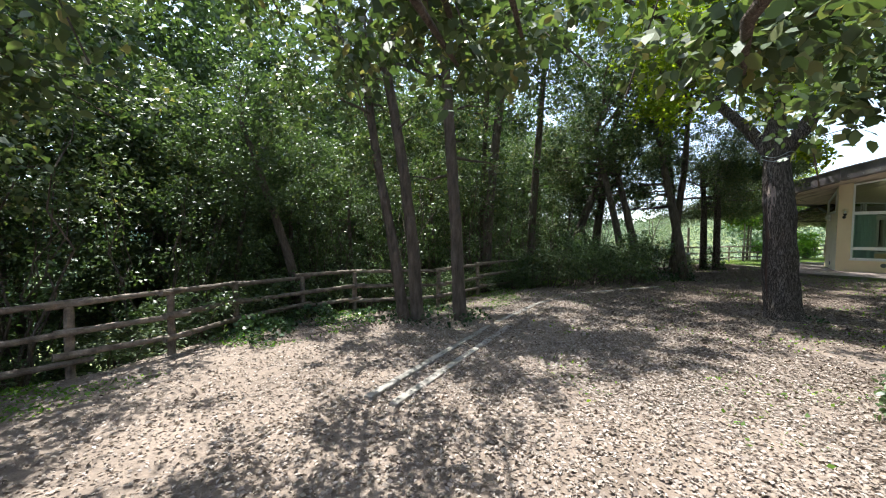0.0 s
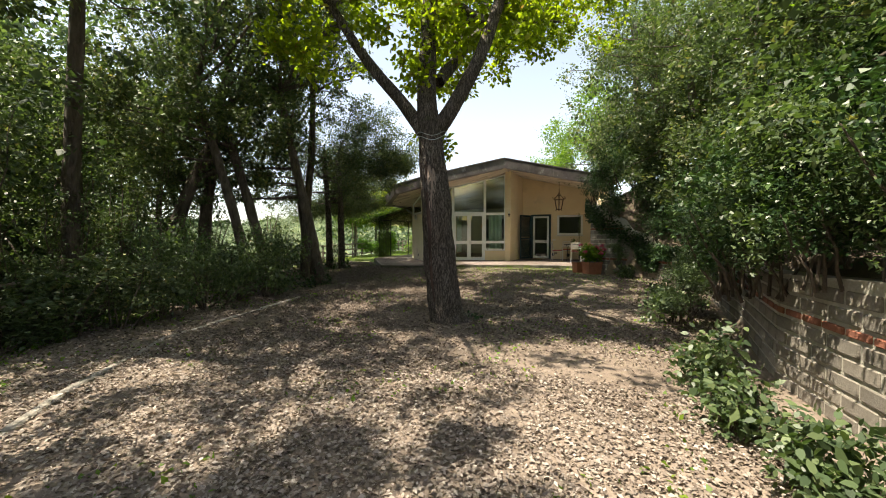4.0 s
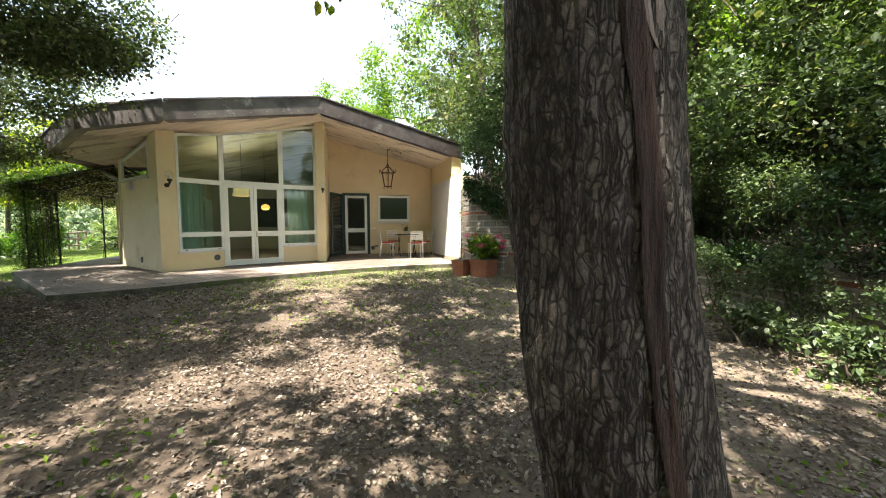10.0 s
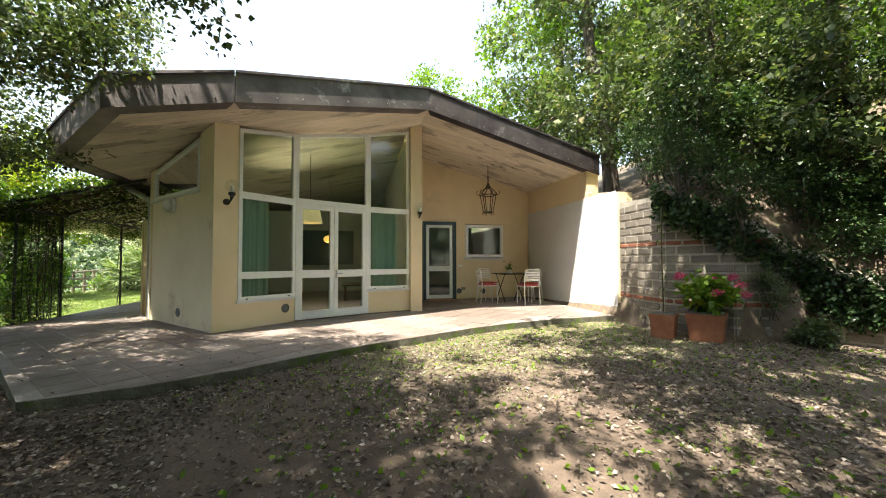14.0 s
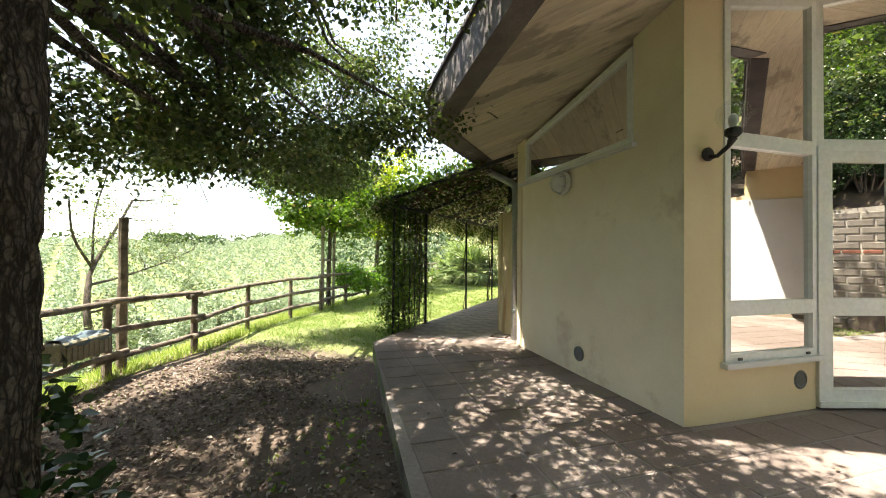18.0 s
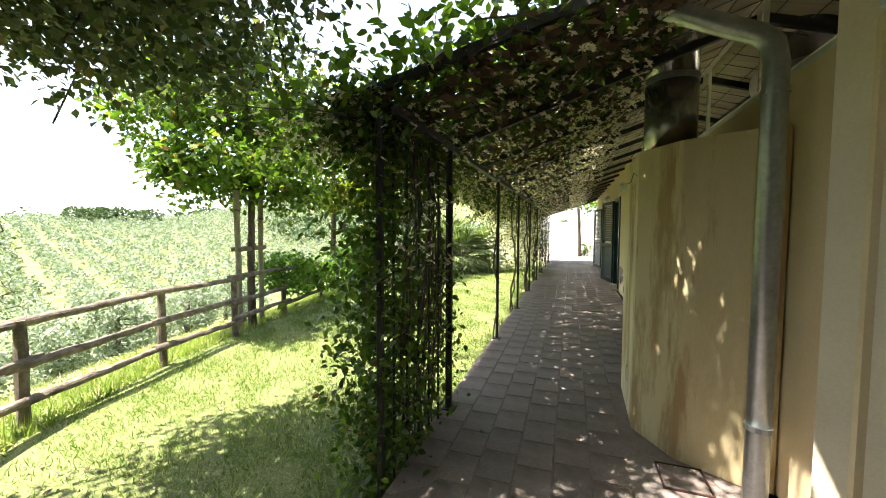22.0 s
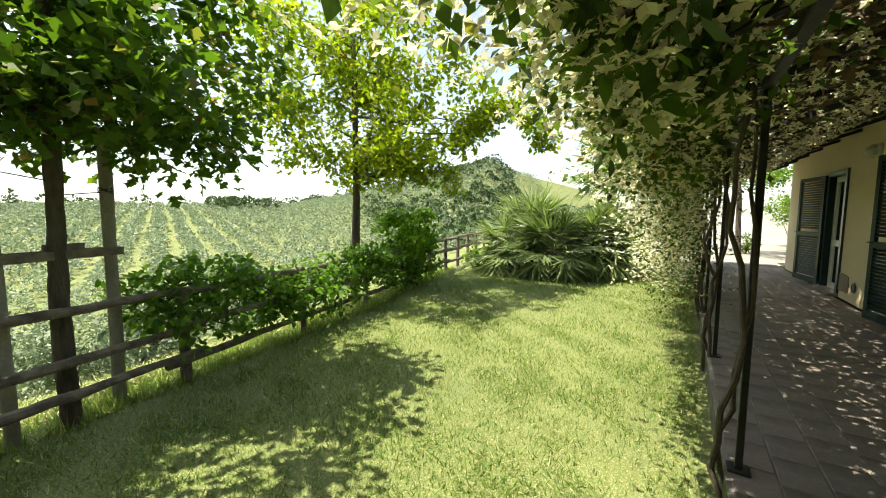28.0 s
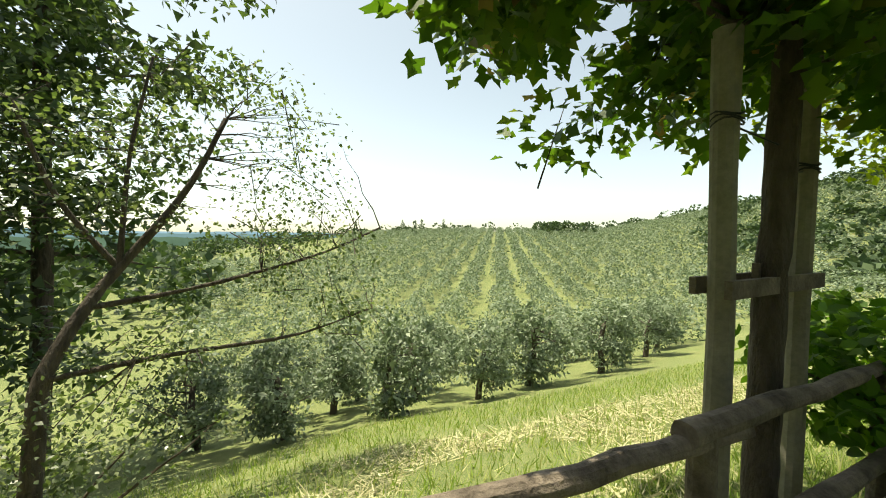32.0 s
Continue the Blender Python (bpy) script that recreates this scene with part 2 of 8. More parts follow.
PLASTER_STREAKED = surface("rain_streaked_plaster", (0.62, 0.52, 0.30), (0.76, 0.66, 0.42), 1.4, 90, 0.92, 0.15, stretch=(2.2, 2.2, 0.35), stain=((0.42, 0.30, 0.15), 1.0, 0.50, (3.2, 3.2, 0.55)), grain=0.15)
n, l = PLASTER_STREAKED.node_tree.nodes, PLASTER_STREAKED.node_tree.links
p = n["Principled BSDF"]
co = n.new("ShaderNodeTexCoord").outputs["Object"]
se = n.new("ShaderNodeSeparateXYZ")
l.new(co, se.inputs[0])
wide = ramp(n, l, math_node(n, l, 'SUBTRACT', se.outputs["X"], 19.2), [(0.33, (0, 0, 0)), (0.42, (1, 1, 1)), (0.62, (1, 1, 1)), (0.74, (0, 0, 0))])
tall = ramp(n, l, math_node(n, l, 'SUBTRACT', se.outputs["Z"], 1.1), [(0.0, (0, 0, 0)), (0.35, (0.8, 0.8, 0.8)), (0.78, (1, 1, 1)), (0.84, (0, 0, 0))])
drips = ramp(n, l, noise_tex(n, l, co, 5.0, 6, 0.65, (3.0, 3.0, 0.5)), [(0.40, (0, 0, 0)), (0.58, (1, 1, 1))])
mask = blend(n, l, 1.0, blend(n, l, 1.0, wide, tall, 'MULTIPLY'), drips, 'MULTIPLY')
old = p.inputs["Base Color"].links[0].from_socket
l.new(blend(n, l, mask, old, (0.22, 0.14, 0.065)), p.inputs["Base Color"])
BRICK_GREY = surface("grey_tuff_block", (0.17, 0.145, 0.12), (0.30, 0.27, 0.235), 5, 60, 0.95, 0.6, vary=0.3)
TERRACE_TILE = surface("brown_terrace_tile", (0.17, 0.125, 0.108), (0.29, 0.24, 0.22), 1.0, 45, 0.75, 0.5, stain=((0.13, 0.10, 0.085), 0.33, 0.49), dist=0.012)
BRICK_RED = surface("red_brick", (0.22, 0.075, 0.045), (0.36, 0.14, 0.09), 8, 60, 0.92, 0.5, vary=0.3)
MORTAR = surface("pale_mortar", (0.36, 0.33, 0.28), (0.50, 0.46, 0.40), 4, 50, 0.97, 0.5, stain=((0.50, 0.38, 0.18), 0.8, 0.62))
RAIL = surface("weathered_chestnut_pole", (0.085, 0.066, 0.052), (0.32, 0.26, 0.21), 9, 55, 0.92, 1.0, stretch=(1, 1, 1), vary=0.25)
STAKE = surface("grey_treated_stake", (0.22, 0.20, 0.155), (0.36, 0.33, 0.26), 3, 40, 0.85, 0.4, vary=0.15)
BARK = surface("dark_oak_bark", (0.05, 0.038, 0.030), (0.17, 0.135, 0.108), 7, 26, 0.95, 1.0, stretch=(1.6, 1.6, 0.45), stain=((0.075, 0.085, 0.035), 1.3, 0.64), dist=0.05)
BARK_BIG = cracked_bark("deeply_furrowed_bark")
VINE = surface("vine_stem", (0.05, 0.038, 0.028), (0.14, 0.11, 0.085), 9, 50, 0.9, 0.6)
TERRACOTTA = surface("terracotta", (0.30, 0.105, 0.055), (0.44, 0.18, 0.10), 7, 60, 0.85, 0.25)
WHITE_METAL = plain("white_enamelled_metal", (0.80, 0.78, 0.75), 0.35)
RED_CUSHION = surface("red_cushion_cloth", (0.40, 0.06, 0.05), (0.58, 0.11, 0.09), 20, 200, 0.9, 0.3)
CURTAIN = surface("sea_green_curtain", (0.60, 0.74, 0.67), (0.72, 0.84, 0.77), 2, 120, 0.9, 0.1, grain=0.1)
PALE_BACKING = surface("pale_green_backing", (0.56, 0.74, 0.66), (0.64, 0.80, 0.72), 2, 120, 0.9, 0.1)
ROOM = surface("room_paint", (0.50, 0.50, 0.45), (0.58, 0.58, 0.53), 1, 60, 0.9, 0.05)
ROOM_FLOOR = surface("room_floor", (0.14, 0.10, 0.075), (0.20, 0.15, 0.11), 3, 40, 0.5, 0.1)
LAMP_SHADE = plain("lit_yellow_lampshade", (0.86, 0.66, 0.34), 0.8, glow=0.10)
BULB_GLASS = glass_mat("clear_globe", (0.97, 0.98, 0.98), 1.10, 0.07)
FROSTED = plain("frosted_lamp_glass", (0.66, 0.66, 0.60), 0.3)
AMBER = plain("amber_glass_globe", (0.9, 0.42, 0.10), 0.3, glow=0.35)
GLASS = glass_mat("window_glass", (0.78, 0.86, 0.81), 1.50)
CERAMIC = plain("dark_green_ceramic", (0.03, 0.06, 0.055), 0.3)
RUBBER = plain("grey_vent_cover", (0.10, 0.11, 0.11), 0.5)
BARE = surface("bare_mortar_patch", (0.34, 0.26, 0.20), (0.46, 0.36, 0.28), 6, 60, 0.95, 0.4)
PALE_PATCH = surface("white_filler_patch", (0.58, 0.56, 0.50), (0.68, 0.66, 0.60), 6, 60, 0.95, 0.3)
STEP = surface("terracotta_step", (0.26, 0.12, 0.075), (0.36, 0.19, 0.12), 6, 60, 0.8, 0.3)
BLUE_TARP = surface("blue_grey_tarpaulin", (0.07, 0.11, 0.13), (0.13, 0.18, 0.20), 6, 40, 0.5, 0.4)
PLANTER = surface("sun_bleached_plastic_trough", (0.22, 0.20, 0.14), (0.32, 0.29, 0.21), 5, 40, 0.7, 0.2)
STONE = surface("pale_stone_channel", (0.24, 0.215, 0.185), (0.40, 0.37, 0.33), 5, 60, 0.95, 0.6, vary=0.2)

HOLM = leafy("holm_oak_leaf", [(0, (0.045, 0.066, 0.032)), (0.55, (0.078, 0.108, 0.047)), (0.9, (0.135, 0.165, 0.072)), (1, (0.23, 0.19, 0.09))], 0.32, 0.46, gloss=0.4)
LAUREL = leafy("laurel_leaf", [(0, (0.044, 0.068, 0.034)), (0.6, (0.075, 0.112, 0.050)), (1, (0.145, 0.185, 0.082))], 0.34, 0.44, gloss=0.4)
BRIGHT = leafy("bright_spring_leaf", [(0, (0.07, 0.13, 0.02)), (0.6, (0.12, 0.20, 0.03)), (1, (0.21, 0.29, 0.04))], 0.5, 0.45)
OAK = leafy("young_oak_leaf", [(0, (0.11, 0.15, 0.016)), (0.6, (0.20, 0.24, 0.022)), (0.97, (0.31, 0.34, 0.03)), (1, (0.24, 0.14, 0.06))], 0.64, 0.45)
OAK_DARK = leafy("oak_leaf", [(0, (0.05, 0.10, 0.014)), (0.6, (0.085, 0.15, 0.02)), (0.94, (0.14, 0.20, 0.03)), (1, (0.30, 0.18, 0.10))], 0.48, 0.42)
JASMINE = leafy("jasmine_leaf", [(0, (0.042, 0.075, 0.020)), (0.6, (0.085, 0.14, 0.030)), (0.97, (0.17, 0.23, 0.05)), (1, (0.22, 0.09, 0.04))], 0.52, 0.30, gloss=0.45)
CLIMBER = leafy("climber_leaf", [(0, (0.055, 0.12, 0.018)), (0.6, (0.10, 0.19, 0.028)), (1, (0.19, 0.30, 0.045))], 0.5, 0.4)
LIME = leafy("fresh_lime_leaf", [(0, (0.10, 0.20, 0.02)), (0.6, (0.17, 0.30, 0.03)), (1, (0.28, 0.41, 0.05))], 0.55, 0.45)
PETAL = leafy("cream_jasmine_flower", [(0, (0.72, 0.66, 0.44)), (1, (0.86, 0.83, 0.66))], 0.35, 0.6, (1.0, 1.0, 0.9))
IVY = leafy("ivy_leaf", [(0, (0.018, 0.04, 0.016)), (0.7, (0.035, 0.07, 0.025)), (1, (0.09, 0.14, 0.05))], 0.22, 0.36)
OLIVE = leafy("olive_leaf", [(0, (0.12, 0.16, 0.09)), (0.5, (0.19, 0.24, 0.145)), (1, (0.31, 0.36, 0.26))], 0.25, 0.5, (1.0, 1.1, 0.85))
FARWOOD = leafy("far_wood", [(0, (0.035, 0.06, 0.03)), (0.5, (0.06, 0.095, 0.045)), (1, (0.11, 0.15, 0.07))], 0.15, 0.8)
FAN = leafy("fan_palm_leaf", [(0, (0.095, 0.14, 0.055)), (0.6, (0.17, 0.22, 0.10)), (1, (0.31, 0.35, 0.19))], 0.32, 0.35)
GRASS = leafy("lawn_blade", [(0, (0.085, 0.15, 0.030)), (0.5, (0.15, 0.23, 0.046)), (0.80, (0.23, 0.30, 0.085)), (1, (0.52, 0.48, 0.29))], 0.4, 0.5, (1.15, 1.25, 0.7))
MEADOW = leafy("meadow_blade", [(0, (0.17, 0.26, 0.045)), (0.5, (0.26, 0.35, 0.07)), (0.8, (0.38, 0.41, 0.15)), (1, (0.58, 0.53, 0.32))], 0.4, 0.5, (1.15, 1.25, 0.7))
DEAD = leafy("dead_leaf", [(0, (0.165, 0.130, 0.107)), (0.3, (0.24, 0.197, 0.167)), (0.8, (0.335, 0.285, 0.25)), (1, (0.43, 0.375, 0.335))], 0.08, 0.85, (1.0, 0.9, 0.7), 0.15)
DEAD_DARK = leafy("damp_dead_leaf", [(0, (0.072, 0.054, 0.045)), (0.4, (0.13, 0.101, 0.084)), (0.85, (0.205, 0.165, 0.14)), (1, (0.30, 0.25, 0.215))], 0.08, 0.8, (1.0, 0.9, 0.7), 0.2)
DRY = leafy("dry_brown_thatch", [(0, (0.05, 0.033, 0.022)), (0.6, (0.11, 0.075, 0.048)), (1, (0.20, 0.145, 0.09))], 0.15, 0.8, (1.0, 0.9, 0.7))
PINK = leafy("pink_hydrangea_petal", [(0, (0.50, 0.04, 0.14)), (1, (0.72, 0.14, 0.26))], 0.3, 0.6, (1.1, 0.9, 0.9))


# ---- helpers ----
class Build:
    """Collects the vertices and faces of one mesh."""

    def __init__(self):
        self.v, self.f = [], []

    def add(self, vs, fs):
        k = len(self.v)
        self.v += [tuple(p) for p in vs]
        self.f += [tuple(k + i for i in q) for q in fs]
        return self

    def prism(self, pts, low, high):
        """An upright prism over a plan (x, y), counter-clockwise; low and high: numbers or functions of (x, y)."""
        n = len(pts)
        lo = [(x, y, low(x, y) if callable(low) else low) for x, y in pts]
        hi = [(x, y, high(x, y) if callable(high) else high) for x, y in pts]
        return self.add(lo + hi, [tuple(range(n - 1, -1, -1)), tuple(range(n, 2 * n))] + [(i, (i + 1) % n, n + (i + 1) % n, n + i) for i in range(n)])

    def box(self, c, s, m=None, b=0.0):
        """A box of size s round c; b: chamfer of its edges."""
        hx, hy, hz = (v / 2 for v in s)
        if not b:
            vs = [Vector((x * hx, y * hy, z * hz)) for z in (-1, 1) for x, y in ((-1, -1), (1, -1), (1, 1), (-1, 1))]
            fs = [(3, 2, 1, 0), (4, 5, 6, 7), (0, 1, 5, 4), (1, 2, 6, 5), (2, 3, 7, 6), (3, 0, 4, 7)]
        else:
            b = min(b, hx * 0.9, hy * 0.9, hz * 0.9)
            ring = lambda x, y, z: [Vector(p) for p in ((-x + b, -y, z), (x - b, -y, z), (x, -y + b, z), (x, y - b, z), (x - b, y, z), (-x + b, y, z), (-x, y - b, z), (-x, -y + b, z))]
            vs = ring(hx - b, hy - b, -hz) + ring(hx, hy, -hz + b) + ring(hx, hy, hz - b) + ring(hx - b, hy - b, hz)
            fs = [tuple(range(7, -1, -1)), tuple(range(24, 32))] + [(8 * k + i, 8 * k + (i + 1) % 8, 8 * k + 8 + (i + 1) % 8, 8 * k + 8 + i) for k in range(3) for i in range(8)]
        m = m or Matrix()
        return self.add([m @ (Vector(c) + p) if m else Vector(c) + p for p in vs], fs)

    def tube(self, pts, rad, n=8, caps=True, wob=0.0, rng=None):
        """A round bar along pts, of radius rad (one or one a point); wob: unevenness."""
        pts = [Vector(p) for p in pts]
        k = len(self.v)
        side = None
        for i, p in enumerate(pts):
            d = (pts[min(i + 1, len(pts) - 1)] - pts[max(i - 1, 0)]).normalized()
            if side is None:
                side = d.orthogonal().normalized()
            side = (side - d * side.dot(d)).normalized()
            up = d.cross(side)
            r = rad[i] if isinstance(rad, (list, tuple)) else rad
            for j in range(n):
                a = 2 * math.pi * j / n
                q = r * (1 + (rng.uniform(-wob, wob) if rng else 0))
                self.v.append(tuple(p + side * (math.cos(a) * q) + up * (math.sin(a) * q)))
        for i in range(len(pts) - 1):
            for j in range(n):
                self.f.append((k + i * n + j, k + i * n + (j + 1) % n, k + (i + 1) * n + (j + 1) % n, k + (i + 1) * n + j))
        if caps:
            self.f.append(tuple(k + j for j in range(n - 1, -1, -1)))
            self.f.append(tuple(k + (len(pts) - 1) * n + j for j in range(n)))
        return self

    def lathe(self, c, prof, n=20):
        """A turned body round the upright axis through c; prof: (radius, height) from the bottom up."""
        k = len(self.v)
        for r, z in prof:
            for j in range(n):
                a = 2 * math.pi * j / n
                self.v.append((c[0] + r * math.cos(a), c[1] + r * math.sin(a), c[2] + z))
        for i in range(len(prof) - 1):
            for j in range(n):
                self.f.append((k + i * n + j, k + i * n + (j + 1) % n, k + (i + 1) * n + (j + 1) % n, k + (i + 1) * n + j))
        self.f.append(tuple(k + j for j in range(n - 1, -1, -1)))
        self.f.append(tuple(k + (len(prof) - 1) * n + j for j in range(n)))
        return self

    def ob(self, name, material, parent=None, label="", smooth=False, kind=""):
        me = bpy.data.meshes.new(name)
        me.from_pydata(self.v, [], self.f)
        me.materials.append(material)
        if smooth:
            me.polygons.foreach_set("use_smooth", [True] * len(me.polygons))
        o = new(name, me)
        if parent:
            o.parent = parent
        if label:
            o["label"] = label
        if kind:
            o["kind"] = kind
        return o


def thing(name, label, category, group="", at=(0, 0, 0)):
    o = new(name)
    o.location = at
    o.empty_display_size = 0.1
    return tagged(o, label, category, group)


def setting(o, label="", category=""):
    return tagged(o, label, category, kind="structure")


def at_origin(parent):
    """For parts in world coordinates under a thing that stands elsewhere."""
    return Matrix.Translation(-parent.location)


# leaf outlines: (across, along) of a leaf of length 1 and half-width 1
LEAF_Q = np.array([(0, 0), (-1, 0.45), (0, 1), (1, 0.45)])
LEAF_6 = np.array([(0, 0), (-0.8, 0.22), (-0.9, 0.6), (0, 1), (0.9, 0.6), (0.8, 0.22)])
LEAF_LOBED = np.array([(0, 0), (-0.6, 0.3), (-0.35, 0.4), (-1.0, 0.64), (-0.5, 0.72), (0, 1.0), (0.5, 0.72), (1.0, 0.64), (0.35, 0.4), (0.6, 0.3)])
LEAF_TRI = np.array([(-1, 0), (0, 1), (1, 0)])
LEAF_T = np.array([(-0.9, 0.1), (0.15, 1), (0.9, 0.25)])


def leaves(name, material, pts, dirs, length, width, rng, shape=LEAF_Q, fold=0.25, jitter=0.7, parent=None, label="", vary=0.35):
    """One mesh of leaves: at each point one leaf that points along its direction, folded along its middle."""
    pts, dirs = np.asarray(pts, float), np.asarray(dirs, float)
    n, k = len(pts), len(shape)
    d = dirs + rng.normal(0, jitter, (n, 3))
    d /= np.linalg.norm(d, axis=1, keepdims=True) + 1e-9
    up = np.array([0, 0, 1.0]) + rng.normal(0, 0.55, (n, 3))
    s = np.cross(d, up)
    s /= np.linalg.norm(s, axis=1, keepdims=True) + 1e-9
    w = np.cross(s, d)
    ln = length * (1 + rng.uniform(-vary, vary, (n, 1, 1)))
    sx, sy = shape[:, 0][None, :, None], shape[:, 1][None, :, None]
    co = pts[:, None, :] + ln * (d[:, None, :] * sy + s[:, None, :] * sx * (width / length) + w[:, None, :] * (np.abs(sx) * fold * (width / length) - 0.12 * sy * sy))
    me = bpy.data.meshes.new(name)
    me.vertices.add(n * k)
    me.vertices.foreach_set("co", co.reshape(-1).astype(np.float32))
    me.loops.add(n * k)
    me.loops.foreach_set("vertex_index", np.arange(n * k, dtype=np.int32))
    me.polygons.add(n)
    me.polygons.foreach_set("loop_start", np.arange(0, n * k, k, dtype=np.int32))
    me.update(calc_edges=True)
    me.materials.append(material)
    o = new(name, me)
    if parent:
        o.parent = parent
    if label:
        o["label"] = label
    return o


def clumps(rng, n, centre, radii, hole=0.35, low=-1.0):
    """Centres of leaf clumps in an uneven crown: more towards its skin, with gaps."""
    out = []
    c, r = Vector(centre), Vector(radii)
    for _ in range(40 * n):
        if len(out) == n:
            break
        p = Vector(rng.normal(0, 1, 3)).normalized() * (rng.random() ** 0.45)
        if p.z < low:
            continue
        q = c + Vector((p.x * r.x, p.y * r.y, p.z * r.z))
        edge = 1 + 0.28 * noise.noise(q * 0.55)
        if noise.noise(q * 0.8 + Vector((7, 3, 1))) < hole - 0.5 or p.length > edge:
            continue
        out.append(q)
    return out


def around(rng, centres, per, spread, flat=0.7):
    """Leaf points round clump centres, and the directions away from them."""
    c = np.repeat(np.array([tuple(p) for p in centres]), per, axis=0)
    off = rng.normal(0, 1, c.shape)
    off /= np.linalg.norm(off, axis=1, keepdims=True)
    off *= (rng.random((len(c), 1)) ** 0.5) * spread
    off[:, 2] *= flat
    return c + off, off / spread + np.array([0, 0, -0.15])


def curve_pts(a, b, n, bend, rng):
    """A wavering way from a to b."""
    a, b = Vector(a), Vector(b)
    L = (b - a).length
    out = []
    for i in range(n + 1):
        t = i / n
        w = math.sin(math.pi * t) * bend * L
        out.append(a.lerp(b, t) + Vector((rng.normal(0, 0.3), rng.normal(0, 0.3), rng.normal(0, 0.2))) * w)
    return out

# ---- ground ----
FENCE_X = [-300, -60, -10, -6, -3.4, -2.3, -0.6, 1.4, 2.7, 6.5, 12.5, 15.8, 17, 20, 25, 34, 60, 300]
FENCE_Y = [-140, -40, -3, 2.5, 5.0, 6.9, 8.35, 8.5, 10.0, 13, 15.6, 17.3, 17.65, 18.9, 19.75, 21.9, 30, 110]
WALL_X = [2.0, 2.6, 3.6, 4.9, 6.8, 9.5, 12.0, 13.8, 14.45, 14.75, 15.5, 16.72, 40]
WALL_Y = [-8.0, -2.0, 0.5, 1.9, 2.15, 1.85, 1.73, 2.6, 3.0, 3.95, 4.45, 4.3, 4.1]
WALL_TOP = [1.0, 1.0, 1.0, 1.05, 0.95, 0.85, 0.80, 0.82, 1.25, 1.8, 2.35, 2.4, 2.5]
CREST_A = [-180, -90, -60, -30, -15, 0, 15, 35, 50, 65, 80, 110, 180]
CREST_E = [2, -4, -6, -3.6, -1.6, 0.3, 0.9, 1.0, 4.0, 8.0, 9.5, 10, 6]


def smooth(a, b, x):
    t = np.clip((x - a) / (b - a), 0, 1)
    return t * t * (3 - 2 * t)


def ground_z(x, y):
    """Height of the ground, also for arrays: yard, retained bank, slope beyond the fence, the hill across the valley."""
    x, y = np.asarray(x, float), np.asarray(y, float)
    s = (y - np.interp(x, FENCE_X, FENCE_Y)) * 0.92
    z = -0.14 + 0.12 * smooth(9.5, 14, x) - 0.05 * smooth(-1.2, 0, s)
    z = z + 0.11 * smooth(11, 14.0, x) * (1 - smooth(11.8, 14.2, y))
    dx, dy = x - 21, y - 18
    r, a = np.hypot(dx, dy), np.degrees(np.arctan2(dx, dy))
    fall = np.interp(s, [0, 0.6, 3, 8, 14, 25, 45, 400], [0, 0.12, 0.95, 3.3, 5.4, 7.4, 8.6, 9.5])
    crest = 1.4 + np.minimum(r, 260) * np.tan(np.radians(np.interp(a, CREST_A, CREST_E))) - np.clip(r - 260, 0, 2000) * 0.02
    k = smooth(30, 260, r) * smooth(2, 30, s)
    z = z - fall * (1 - k) + k * crest
    w = np.interp(x, WALL_X, WALL_Y) - y
    bank = np.interp(x, WALL_X, WALL_TOP) - 0.06 + np.clip(w, 0, 14) * 0.42
    back = smooth(0.12, 0.30, w) * smooth(1.6, 2.4, x) * (1 - smooth(32, 36, x))
    return z * (1 - back) + bank * back


def grid_axis(fine_a, fine_b, step, far):
    out = list(np.arange(fine_a, fine_b, step))
    d = step
    lo, hi = fine_a, fine_b
    while hi < far:
        d *= 1.28
        lo, hi = lo - d, hi + d
        out = [lo] + out + [hi]
    return np.array(out)


gx, gy = grid_axis(-7, 37, 0.3, 3500), grid_axis(-1, 24, 0.3, 3500)
GX, GY = np.meshgrid(gx, gy)
GZ = ground_z(GX, GY)
near = (np.abs(GX - 15) < 25) & (np.abs(GY - 10) < 18)
GZ = GZ + np.where(near, np.random.normal(0, 0.008, GZ.shape), 0)
nx, ny = len(gx), len(gy)
idx = np.arange(nx * ny).reshape(ny, nx)
quads = np.stack([idx[:-1, :-1], idx[:-1, 1:], idx[1:, 1:], idx[1:, :-1]], -1).reshape(-1, 4)
gm = bpy.data.meshes.new("ground")
gm.from_pydata(np.stack([GX, GY, GZ], -1).reshape(-1, 3).tolist(), [], quads.tolist())
gm.polygons.foreach_set("use_smooth", [True] * len(gm.polygons))
beyond = GY - np.interp(GX, FENCE_X, FENCE_Y)
lawn = np.maximum(smooth(16.9, 18.6, GX) * smooth(13.5, 14.5, GY), smooth(-0.15, 0.7, beyond))
lawn = np.maximum(lawn, 0.42 * smooth(12.8, 14.6, GX) * (1 - smooth(9.0, 11.0, GY)) * smooth(3.0, 5.0, GY))
lawn = np.maximum(lawn, 0.30 * smooth(4, 8, GX) * (1 - smooth(6.0, 9.5, GY)))
lawn = np.maximum(lawn, 0.12 * smooth(0.2, 0.5, np.interp(GX, WALL_X, WALL_Y) - GY) * smooth(1.6, 2.4, GX))
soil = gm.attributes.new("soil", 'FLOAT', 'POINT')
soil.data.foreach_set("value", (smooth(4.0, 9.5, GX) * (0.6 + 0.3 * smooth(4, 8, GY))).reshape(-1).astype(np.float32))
at = gm.attributes.new("grass", 'FLOAT', 'POINT')
at.data.foreach_set("value", lawn.reshape(-1).astype(np.float32))

